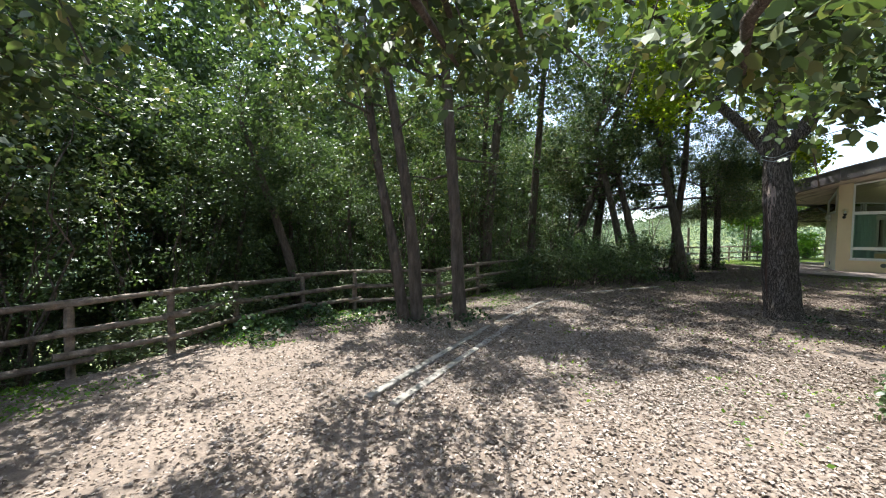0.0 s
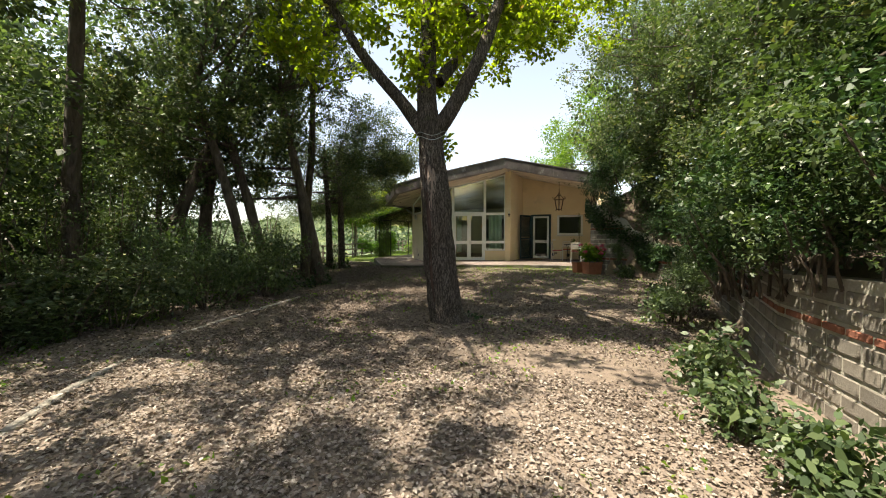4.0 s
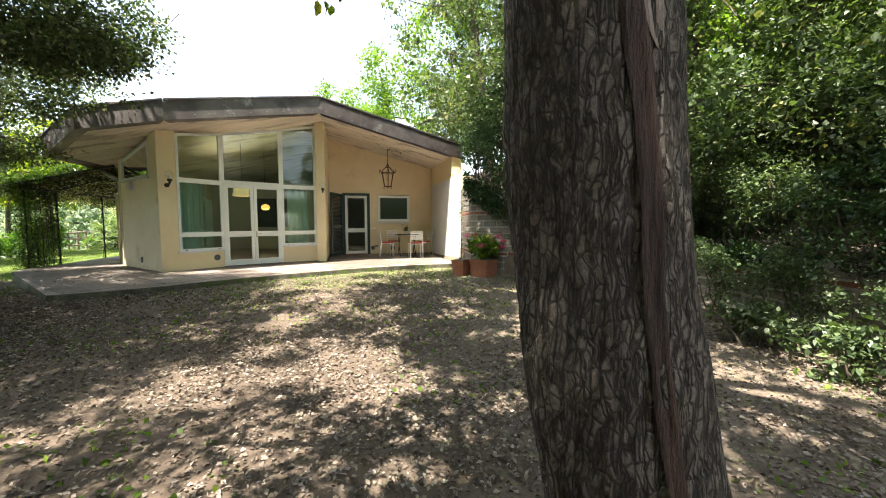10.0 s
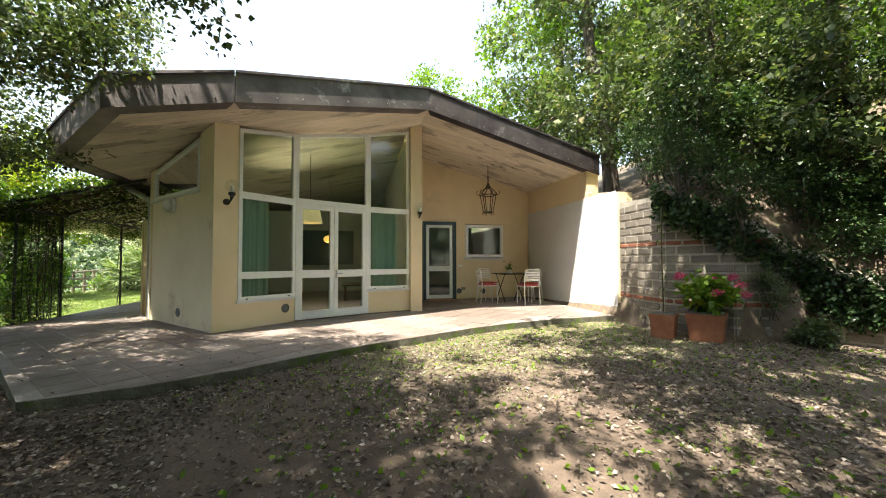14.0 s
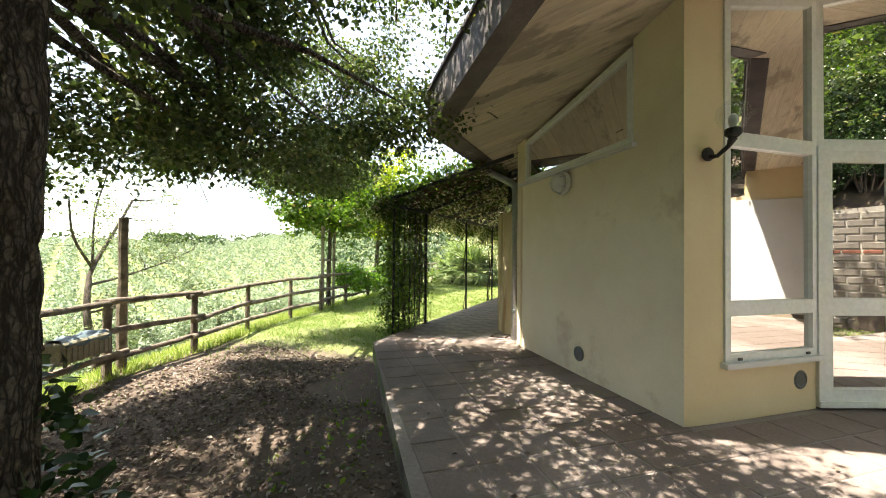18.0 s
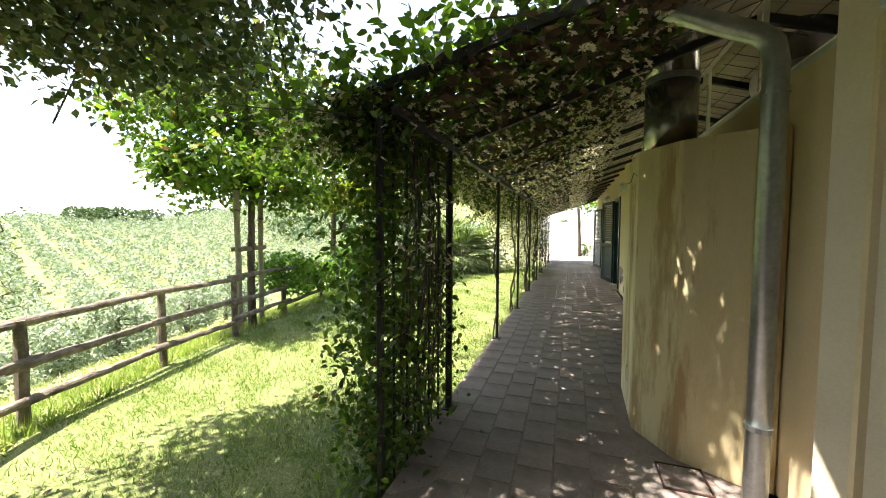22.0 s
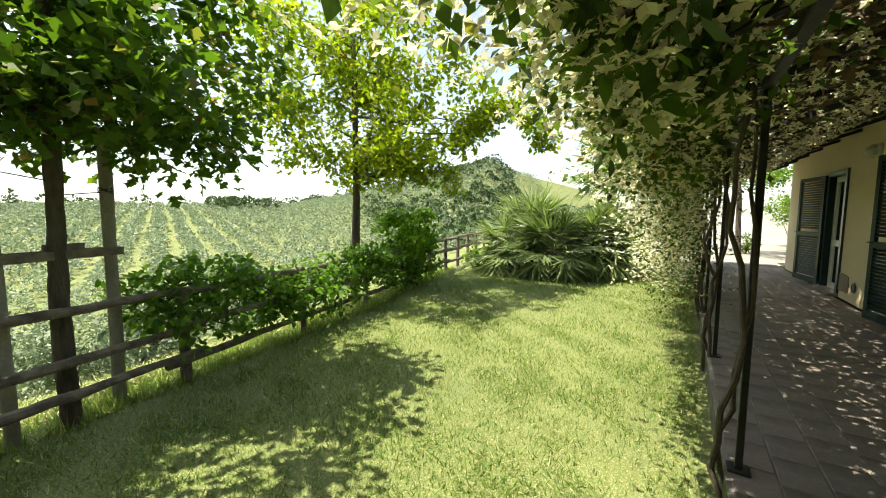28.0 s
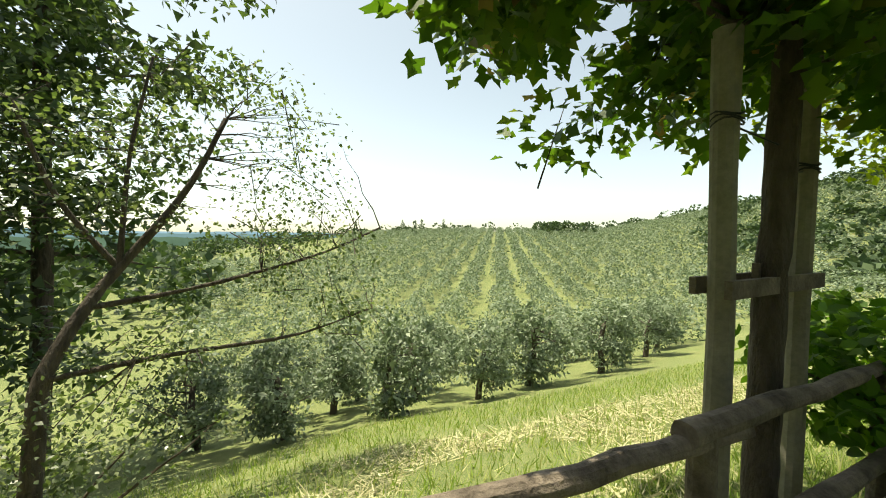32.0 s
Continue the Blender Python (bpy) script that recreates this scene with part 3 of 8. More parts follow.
m, n, l, p = nodes_of("earth_litter_and_grass")
co = n.new("ShaderNodeTexCoord").outputs["Object"]
ga = n.new("ShaderNodeAttribute")
ga.attribute_name = "grass"
n1, n2, n3 = noise_tex(n, l, co, 0.7, 6), noise_tex(n, l, co, 9, 6, 0.7), noise_tex(n, l, co, 70, 4, 0.7)
earth = ramp(n, l, n1, [(0.3, (0.185, 0.15, 0.125)), (0.7, (0.295, 0.245, 0.21))])
earth = blend(n, l, 0.55, earth, ramp(n, l, n2, [(0.3, (0.35, 0.3, 0.26)), (0.7, (1.15, 1.08, 1.0))]), 'MULTIPLY')
earth = blend(n, l, 0.45, earth, ramp(n, l, n3, [(0.3, (0.3, 0.27, 0.24)), (0.68, (1.3, 1.22, 1.15))]), 'MULTIPLY')
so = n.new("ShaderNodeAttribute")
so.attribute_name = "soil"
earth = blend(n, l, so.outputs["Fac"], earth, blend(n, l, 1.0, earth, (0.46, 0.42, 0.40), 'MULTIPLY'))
grass = ramp(n, l, n1, [(0.3, (0.080, 0.125, 0.032)), (0.7, (0.135, 0.18, 0.05))])
n4 = noise_tex(n, l, co, 95, 4, 0.85)
grass = blend(n, l, ramp(n, l, n4, [(0.50, (0, 0, 0)), (0.60, (0.85,) * 3)]), grass, (0.40, 0.36, 0.20))
grass = blend(n, l, 0.6, grass, ramp(n, l, n3, [(0.3, (0.45, 0.45, 0.35)), (0.7, (1.25, 1.2, 1.0))]), 'MULTIPLY')
add = n.new("ShaderNodeMath")
add.operation = 'MULTIPLY_ADD'
add.inputs[1].default_value, add.inputs[2].default_value = 1.25, -0.62
l.new(n2, add.inputs[0])
su = n.new("ShaderNodeMath")
su.operation = 'ADD'
l.new(ga.outputs["Fac"], su.inputs[0])
l.new(add.outputs[0], su.inputs[1])
l.new(blend(n, l, ramp(n, l, su.outputs[0], [(0.35, (0, 0, 0)), (0.62, (1, 1, 1))]), earth, grass), p.inputs["Base Color"])
p.inputs["Roughness"].default_value = 0.97
bump(n, l, p, blend(n, l, 0.35, n3, n2), 0.55, 0.015)
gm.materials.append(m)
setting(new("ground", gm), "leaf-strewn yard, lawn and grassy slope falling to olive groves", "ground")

# ---- terrace and covered walk ----
T = 0.2
TERRACE = [(17.75, 14.93), (14.02, 11.9), (14.2, 11.2), (14.55, 10.5), (15.0, 9.85), (15.35, 9.2), (15.72, 8.4), (16.1, 7.6), (16.4, 6.75), (16.6, 5.8), (16.72, 4.45),
           (20.7, 4.45), (20.7, 7.9), (18.5, 7.9), (18.2, 9.1), (17.56, 10.4), (16.7, 11.4), (18.6, 13.1), (34.0, 13.1), (34.0, 14.99), (19.0, 14.99)]
setting(Build().prism(TERRACE, T - 0.0118, T - 0.005).ob("terrace_screed", TILE), "grey-brown stamped concrete screed between the tiles", "terrace")
slab = setting(Build().prism(TERRACE, -0.25, T - 0.012).ob("terrace_floor", EDGE), "stamped concrete terrace with mossy front edge", "terrace")


def inside(poly, x, y):
    hit = False
    for (x1, y1), (x2, y2) in zip(poly, poly[1:] + poly[:1]):
        if (y1 > y) != (y2 > y) and x < (x2 - x1) * (y - y1) / (y2 - y1) + x1:
            hit = not hit
    return hit


# ---- house ----
RIDGE_Y = 8.0


def soffit(x, y):
    return 4.2 - 0.245 * abs(y - RIDGE_Y)


A, W0, W1, W2, W3, B = (16.65, 11.43), (16.88, 11.15), (17.53, 10.40), (18.16, 9.10), (18.42, 8.22), (18.48, 7.95)


class Face:
    """A stretch of wall from p to q in plan; d counts outwards from it, u along it."""

    def __init__(self, p, q):
        self.p = Vector(p)
        v = Vector(q) - self.p
        self.L = v.length
        self.d = v / self.L
        self.n = Vector((self.d.y, -self.d.x))

    def at(self, u, d=0.0):
        w = self.p + self.d * u + self.n * d
        return (w.x, w.y)

    def block(self, b, u0, u1, z0, z1, d0, d1):
        """z1: a height, or None up to the soffit."""
        return b.prism([self.at(u0, d0), self.at(u0, d1), self.at(u1, d1), self.at(u1, d0)][::-1], z0, soffit if z1 is None else z1)


def pane_set(owner, face, cells, fw=0.055, d0=-0.05, d1=0.015):
    """White frames and glass panes of a window; cells: u0, u1, z0, z1 (z1 None: up to the soffit)."""
    for u0, u1, z0, z1 in cells:
        b = Build()
        top = (lambda x, y: soffit(x, y) - 0.06) if z1 is None else z1
        tin = (lambda x, y: soffit(x, y) - 0.06 - fw) if z1 is None else z1 - fw
        for a0, a1, lo, hi in ((u0, u0 + fw, z0, top), (u1 - fw, u1, z0, top)):
            b.prism([face.at(a0, d0), face.at(a0, d1), face.at(a1, d1), face.at(a1, d0)][::-1], lo, hi)
        mid = [face.at(u0 + fw, d0), face.at(u0 + fw, d1), face.at(u1 - fw, d1), face.at(u1 - fw, d0)][::-1]
        b.prism(mid, z0, z0 + fw)
        b.prism(mid, tin, top)
        fr = b.ob("window_frame", WHITE_FRAME, owner)
        g = Build()
        g.prism([face.at(u0 + fw, -0.022), face.at(u0 + fw, -0.016), face.at(u1 - fw, -0.016), face.at(u1 - fw, -0.022)][::-1], z0 + fw, tin)
        gl = g.ob("pane", GLASS, fr)
        gl.visible_shadow = False


f0, f1, f2, f3, f4 = Face(A, W0), Face(W0, W1), Face(W1, W2), Face(W2, W3), Face(W3, B)
wall = Build()
f0.block(wall, 0, f0.L, T, None, -0.30, 0)
f1.block(wall, 0, f1.L, T, 0.62, -0.22, 0.0)
f3.block(wall, 0, f3.L, T, 0.66, -0.22, 0.0)
f4.block(wall, 0, f4.L, T, None, -0.3, 0)
wall.prism([(18.3, 7.95), (18.48, 7.95), (20.6, 7.95), (20.6, 8.2), (18.3, 8.2)], T, soffit)
setting(wall.ob("wall_front", PLASTER), "cream plastered front wall", "wall")

win = setting(new("window_1"), "tall white-framed faceted window wall with glazed double door", "window")
pane_set(win, f1, [(0, f1.L, 2.32, None), (0, f1.L, 1.04, 2.32), (0, f1.L, 0.645, 1.04)])
pane_set(win, f2, [(0, f2.L, 2.34, None)], 0.06)
pane_set(win, f3, [(0, f3.L, 2.32, None), (0, f3.L, 1.04, 2.32), (0, f3.L, 0.69, 1.04)])
for f, z in ((f1, 0.625), (f3, 0.665)):
    s = Build()
    f.block(s, -0.03, f.L + 0.02, z - 0.02, z + 0.018, -0.05, 0.055)
    s.ob("window_sill", WHITE_PLASTER, win)
    c = Build()
    for u in (0.12, f.L - 0.14):
        f.block(c, u, u + 0.035, z + 0.03, z + 0.05, 0.016, 0.028)
    c.ob("drain_cap", RUBBER, win)
door = setting(new("door_1"), "white glazed double door, closed, in the window wall", "door")
fm = f2.L / 2
for u0, u1 in ((0.05, fm - 0.004), (fm + 0.004, f2.L - 0.05)):
    b = Build()
    for a0, a1 in ((u0, u0 + 0.075), (u1 - 0.075, u1)):
        f2.block(b, a0, a1, 0.27, 2.30, -0.05, 0.02)
    for z0, z1 in ((0.27, 0.36), (0.96, 1.10), (2.22, 2.30)):
        f2.block(b, u0 + 0.075, u1 - 0.075, z0, z1, -0.05, 0.02)
    leaf = b.ob("door_leaf", WHITE_FRAME, door)
    for z0, z1 in ((0.36, 0.96), (1.10, 2.22)):
        g = Build()
        f2.block(g, u0 + 0.075, u1 - 0.075, z0, z1, -0.022, -0.016)
        g.ob("pane", GLASS, leaf).visible_shadow = False
b = Build()
for a0, a1 in ((0, 0.05), (f2.L - 0.05, f2.L)):
    f2.block(b, a0, a1, 0.24, 2.34, -0.06, 0.03)
f2.block(b, 0, f2.L, 0.22, 0.27, -0.08, 0.04)
f2.block(b, 0.05, f2.L - 0.05, 2.30, 2.34, -0.06, 0.03)
b.ob("door_frame", WHITE_FRAME, door)
h = Build()
hu = fm + 0.045
h.tube([(*f2.at(hu, 0.02), 1.03), (*f2.at(hu, 0.065), 1.03), (*f2.at(hu + 0.11, 0.065), 1.03)], 0.009, 8)
f2.block(h, hu - 0.018, hu + 0.018, 0.94, 1.10, 0.021, 0.028)
h.ob("door_handle", ZINC, door, "steel lever handle")

# side wall with the slanting window
C2 = (18.57, 13.12)
fs = Face(C2, A)
U = lambda x: fs.L * (C2[0] - x) / (C2[0] - A[0])
ua, ub = U(18.40), U(17.01)
zt = lambda x, y: soffit(x, y) - 0.05
b = Build()
fs.block(b, 0, fs.L, T, 2.375, -0.28, 0)
fs.block(b, 0, ua, 2.375, None, -0.28, 0)
fs.block(b, ub, fs.L, 2.375, None, -0.28, 0)
setting(b.ob("wall_side", PLASTER_WORN), "weathered cream plaster side wall", "wall")
win2 = setting(new("window_2"), "slanting white-framed window under the eaves", "window")
pane_set(win2, fs, [(ua, ub, 2.385, None)], 0.06, -0.08, 0.012)
b = Build()
fs.block(b, ua - 0.10, ub + 0.04, 2.35, 2.385, -0.25, 0.05)
b.ob("window_sill", WHITE_PLASTER, win2)
# added sheet, pale to stand in for the bright tone seen through the glass
b = Build()
b.prism([fs.at(ua - 0.2, -0.33), fs.at(ua - 0.2, -0.32), fs.at(ub + 0.25, -0.32), fs.at(ub + 0.25, -0.33)][::-1], 2.385, lambda x, y: soffit(x, y) - 0.06)
b.ob("blind", PALE_BACKING, win2, "pale grey-green sheet added behind the glass")
vase = thing("vase", "dark green ceramic vase with knobbed rim on window sill", "vase")
vb = Build()
vx, vy = fs.at(U(17.72), -0.19)
vb.lathe((vx, vy, 2.387), [(0.05, 0), (0.10, 0.02), (0.145, 0.09), (0.15, 0.16), (0.12, 0.22), (0.07, 0.25), (0.06, 0.27)], 18)
for k in range(8):
    a = k * math.pi / 4
    vb.lathe((vx + 0.10 * math.cos(a), vy + 0.10 * math.sin(a), 2.387 + 0.225), [(0.012, 0), (0.012, 0.05), (0.02, 0.06), (0.02, 0.075), (0.006, 0.085)], 8)
vb.ob("body", CERAMIC, vase, smooth=True)

# rear wall of the porch: door, small window, white panel wall
XR = 20.6
b = Build()
oy = [(7.95, 7.45, None), (7.45, 6.62, 2.30), (6.62, 6.27, None), (6.27, 5.12, 'win'), (5.12, 4.2, None)]
for y1, y0, kind in oy:
    foot = [(XR, y0), (XR + 0.25, y0), (XR + 0.25, y1), (XR, y1)]
    if kind is None:
        b.prism(foot, T, soffit)
    elif kind == 'win':
        b.prism(foot, T, 1.34)
        b.prism(foot, 2.32, soffit)
    else:
        b.prism(foot, kind, soffit)
setting(b.ob("wall_porch_back", PLASTER), "cream plastered porch wall", "wall")
fr = Face((XR, 6.27), (XR, 5.12))
win3 = setting(new("window_3"), "small square white-framed window", "window")
pane_set(win3, fr, [(0, 1.15, 1.36, 2.30)], 0.085, -0.06, 0.03)
b = Build()
fr.block(b, -0.05, 1.2, 1.30, 1.34, -0.05, 0.06)
b.ob("window_sill", WHITE_PLASTER, win3)
fd = Face((XR, 7.47), (XR, 6.60))
door2 = setting(new("door_2"), "white glazed door in dark green frame with open louvred shutter", "door")
b = Build()
for u0, u1, z0, z1 in ((-0.04, 0.05, T, 2.36), (0.82, 0.91, T, 2.36), (0.05, 0.82, 2.28, 2.36)):
    fd.block(b, u0, u1, z0, z1, -0.06, 0.09)
b.ob("door_frame", GREEN_PAINT, door2)
b = Build()
for u0, u1, z0, z1 in ((0.06, 0.14, 0.22, 2.27), (0.73, 0.81, 0.22, 2.27), (0.14, 0.73, 0.22, 0.32), (0.14, 0.73, 0.98, 1.12), (0.14, 0.73, 2.19, 2.27)):
    fd.block(b, u0, u1, z0, z1, -0.01, 0.045)
leaf = b.ob("door_leaf", WHITE_FRAME, door2)
for z0, z1 in ((0.32, 0.98), (1.12, 2.19)):
    g = Build()
    fd.block(g, 0.14, 0.73, z0, z1, 0.012, 0.018)
    g.ob("pane", GLASS, leaf).visible_shadow = False
h = Build().tube([(*fd.at(0.70, 0.045), 1.05), (*fd.at(0.70, 0.09), 1.05), (*fd.at(0.60, 0.09), 1.05)], 0.009, 8)
h.ob("door_handle", ZINC, leaf)


def shutter(owner, hinge, along, width, z0, z1, th=0.04):
    """A louvred shutter leaf that stands from its hinge along a plan direction."""
    a = Vector(along).normalized()
    f = Face(hinge, (hinge[0] + a.x * width, hinge[1] + a.y * width))
    b = Build()
    for u0, u1, lo, hi in ((0, 0.07, z0, z1), (width - 0.07, width, z0, z1), (0.07, width - 0.07, z0, z0 + 0.10), (0.07, width - 0.07, z1 - 0.07, z1), (0.07, width - 0.07, (z0 + z1) / 2 - 0.12, (z0 + z1) / 2 - 0.04)):
        f.block(b, u0, u1, lo, hi, -th / 2, th / 2)
    leaf = b.ob("shutter", GREEN_PAINT, owner)
    s = Build()
    z = z0 + 0.12
    while z < z1 - 0.09:
        if abs(z - (z0 + z1) / 2 + 0.08) > 0.06:
            p0, p1, p2, p3 = f.at(0.07, -th / 2 + 0.004), f.at(width - 0.07, -th / 2 + 0.004), f.at(width - 0.07, th / 2 - 0.004), f.at(0.07, th / 2 - 0.004)
            s.add([(*p0, z), (*p1, z), (*p2, z + 0.028), (*p3, z + 0.028), (*p0, z + 0.007), (*p1, z + 0.007), (*p2, z + 0.035), (*p3, z + 0.035)],
                  [(0, 1, 2, 3), (7, 6, 5, 4), (0, 4, 5, 1), (1, 5, 6, 2), (2, 6, 7, 3), (3, 7, 4, 0)])
        z += 0.045
    s.ob("louvre", GREEN_PAINT, leaf)
    k = Build().tube([(*f.at(width - 0.035, -th / 2), (z0 + z1) / 2 - 0.05), (*f.at(width - 0.035, -0.06), (z0 + z1) / 2 - 0.05), (*f.at(width - 0.12, -0.06), (z0 + z1) / 2 - 0.05)], 0.008, 6)
    k.ob("shutter_handle", IRON, leaf)
    return leaf


shutter(door2, (XR - 0.10, 7.52), (-0.80, 0.34), 0.86, 0.22, 2.32)

YS = 4.3
b = Build()
b.prism([(16.72, YS - 0.3), (17.75, YS - 0.3), (17.75, YS), (16.72, YS)], -0.2, lambda x, y: 2.62 if x < 17.0 else 2.76)
b.prism([(17.75, YS - 0.3), (20.85, YS - 0.3), (20.85, YS), (17.75, YS)], -0.2, lambda x, y: soffit(x, y) + 0.05)
setting(b.ob("wall_south", PLASTER), "cream plaster flank wall of the porch", "wall")
b = Build().box(((16.78 + 20.55) / 2, YS + 0.012, 1.42), (3.77, 0.024, 2.46), b=0.006)
setting(b.ob("wall_panel", WHITE_PLASTER), "white painted lower part of the porch flank wall", "wall")

# covered walk: long wall with windows and shuttered doors, stepped back end
YN = 13.05
b = Build()


def nwall(x0, x1, z0, z1):
    b.prism([(x0, YN - 0.25), (x1, YN - 0.25), (x1, YN), (x0, YN)], z0, z1)


ZTOP = 2.95
nwall(18.46, 20.3, T, 2.34)
for x0, x1 in ((24.36, 25.72), (26.62, 29.38), (30.28, 33.3)):
    nwall(x0, x1, T, ZTOP)
nwall(23.22, 24.36, T, 0.70)
nwall(20.3, 21.62, T, 0.72)
for x0, x1 in ((25.72, 26.62), (29.38, 30.28)):
    nwall(x0, x1, 2.25, ZTOP)
b.prism([(33.05, 4.0), (33.3, 4.0), (33.3, YN - 0.25), (33.05, YN - 0.25)], T, 2.95)
setting(b.ob("wall_north", PLASTER), "cream plaster wall along the covered walk", "wall")
fn = Face((24.36, YN), (20.3, YN))
NX = lambda x: 24.36 - x
win4 = setting(new("window_4"), "white-framed windows with clerestory lights along the covered walk", "window")
pane_set(win4, fn, [(NX(24.36), NX(23.26), 0.98, 2.25), (NX(24.36), NX(23.26), 0.72, 0.98), (NX(21.62), NX(21.02), 0.98, 2.25), (NX(21.62), NX(21.02), 0.74, 0.98), (NX(21.02), NX(20.32), 0.74, 2.25),
                    (NX(24.34), NX(23.24), 2.34, 2.92), (NX(23.24), NX(21.62), 2.34, 2.92), (NX(21.62), NX(20.32), 2.34, 2.92), (NX(20.32), NX(19.4), 2.34, 2.92), (NX(19.4), NX(18.62), 2.34, 2.92)], 0.055, -0.10, -0.03)
bb = Build()
fn.block(bb, NX(24.34), NX(20.32), 2.25, 2.34, -0.11, -0.02)
bb.ob("transom", WHITE_FRAME, win4)
bb = Build()
fn.block(bb, NX(24.40), NX(23.20), 0.70, 0.735, -0.10, 0.09)
bb.ob("window_sill", WHITE_PLASTER, win4)
ap = Build().prism([(23.24, YN + 0.002), (24.32, YN + 0.002), (24.32, YN + 0.075), (23.24, YN + 0.075)], T, 0.70)
ap.ob("apron", PLASTER, win4)
door3 = setting(new("door_3"), "white glazed double door, closed, beside the covered walk", "door")
for x1, x0 in ((23.22, 22.46), (22.44, 21.64)):
    u0, u1 = NX(x1), NX(x0)
    bb = Build()
    for a0, a1 in ((u0, u0 + 0.08), (u1 - 0.08, u1)):
        fn.block(bb, a0, a1, 0.36, 2.24, -0.09, -0.02)
    for z0, z1 in ((0.36, 0.46), (0.96, 1.10), (2.15, 2.24)):
        fn.block(bb, u0 + 0.08, u1 - 0.08, z0, z1, -0.09, -0.02)
    leaf = bb.ob("door_leaf", WHITE_FRAME, door3)
    for z0, z1 in ((0.46, 0.96), (1.10, 2.15)):
        g = Build()
        fn.block(g, u0 + 0.08, u1 - 0.08, z0, z1, -0.06, -0.054)
        g.ob("pane", GLASS, leaf).visible_shadow = False
hb = Build().tube([(22.40, YN - 0.02, 1.03), (22.40, YN + 0.03, 1.03), (22.28, YN + 0.03, 1.03)], 0.010, 8)
hb.box((22.40, YN - 0.016, 1.03), (0.035, 0.01, 0.16))
hb.ob("door_handle", WHITE_METAL, door3, "white lever handle")
st = Build().box((22.42, YN + 0.0, 0.255), (1.66, 0.16, 0.11), b=0.012)
st.ob("step", STEP, door3, "terracotta door step")
for k, (x0, x1) in enumerate(((25.72, 26.62), (29.38, 30.28))):
    d = setting(new("door_%d" % (4 + k)), "dark green louvred shutter door, folded open against the wall", "door")
    fdoor = Face((x1, YN), (x0, YN))
    bb = Build()
    for u0, u1, z0, z1 in ((-0.03, 0.06, T, 2.30), (0.84, 0.93, T, 2.30), (0.06, 0.84, 2.22, 2.30)):
        fdoor.block(bb, u0, u1, z0, z1, -0.1, 0.03)
    bb.ob("door_frame", GREEN_PAINT, d)
    bb = Build()
    for u0, u1, z0, z1 in ((0.07, 0.15, 0.24, 2.21), (0.75, 0.83, 0.24, 2.21), (0.15, 0.75, 0.24, 0.34), (0.15, 0.75, 1.0, 1.1), (0.15, 0.75, 2.12, 2.21)):
        fdoor.block(bb, u0, u1, z0, z1, -0.10, -0.06)
    lf = bb.ob("door_leaf", WHITE_FRAME, d)
    g = Build()
    fdoor.block(g, 0.15, 0.75, 0.34, 2.12, -0.085, -0.08)
    g.ob("pane", GLASS, lf).visible_shadow = False
    shutter(d, (x1 + 0.02, YN + 0.05), (0.85, 0.18), 0.86, 0.26, 2.26)
    bb = Build().box(((x0 + x1) / 2, YN + 0.03, 0.225), (0.98, 0.2, 0.05), b=0.01)
    bb.ob("threshold", STONE, d)

# chimney breast and flue
breast = setting(new("chimney_breast"), "low angled plaster chimney breast", "chimney")
Build().prism([(18.98, 13.06), (20.18, 13.06), (20.18, 13.64), (19.46, 13.66), (19.16, 13.48), (19.0, 13.2)], T, 2.08).ob("body", PLASTER_STREAKED, breast)
cr = Build()
for (x0, y0), (x1, y1) in (((19.46, 13.66), (20.18, 13.64)),):
    cr.tube([(x0 + 0.05, y0 + 0.002, 1.93), (x0 + 0.2, y0 + 0.003, 1.97), (x0 + 0.33, y0 + 0.003, 1.92), (x1 - 0.02, y1 + 0.002, 1.95)], 0.003, 4)
cr.ob("crack", JOINT, breast)
flue = thing("chimney_flue", "shiny stainless steel flue pipe on chimney breast", "flue")
for z0_, z1_ in ((2.08, 2.62), (2.625, 3.5), (3.505, 4.3)):
    Build().lathe((19.78, 13.42, z0_), [(0.168, 0), (0.168, z1_ - z0_)], 28).ob("pipe_section", FLUE, flue, smooth=True)
Build().lathe((19.78, 13.42, 2.075), [(0.176, 0.006), (0.176, 0.03), (0.17, 0.034)], 28).ob("foot_collar", FLUE, flue)
Build().lathe((19.78, 13.42, 2.6), [(0.172, 0), (0.172, 0.045)], 28).ob("clamp_band", ZINC, flue)
pipe = thing("downpipe", "galvanised steel rainwater downpipe against the wall", "downpipe")
Build().tube([(18.81, 13.21, T - 0.02), (18.81, 13.21, 2.33), (18.815, 13.225, 2.42), (18.83, 13.27, 2.475), (18.86, 13.40, 2.55), (18.9, 13.66, 2.70), (18.9, 13.70, 2.76)], 0.05, 14).ob("pipe", ZINC, pipe, smooth=True)
for z in (0.62, 2.2):
    Build().tube([(18.81, 13.21, z - 0.012), (18.81, 13.21, z + 0.012)], 0.056, 14).ob("bracket", ZINC, pipe)
vents = []
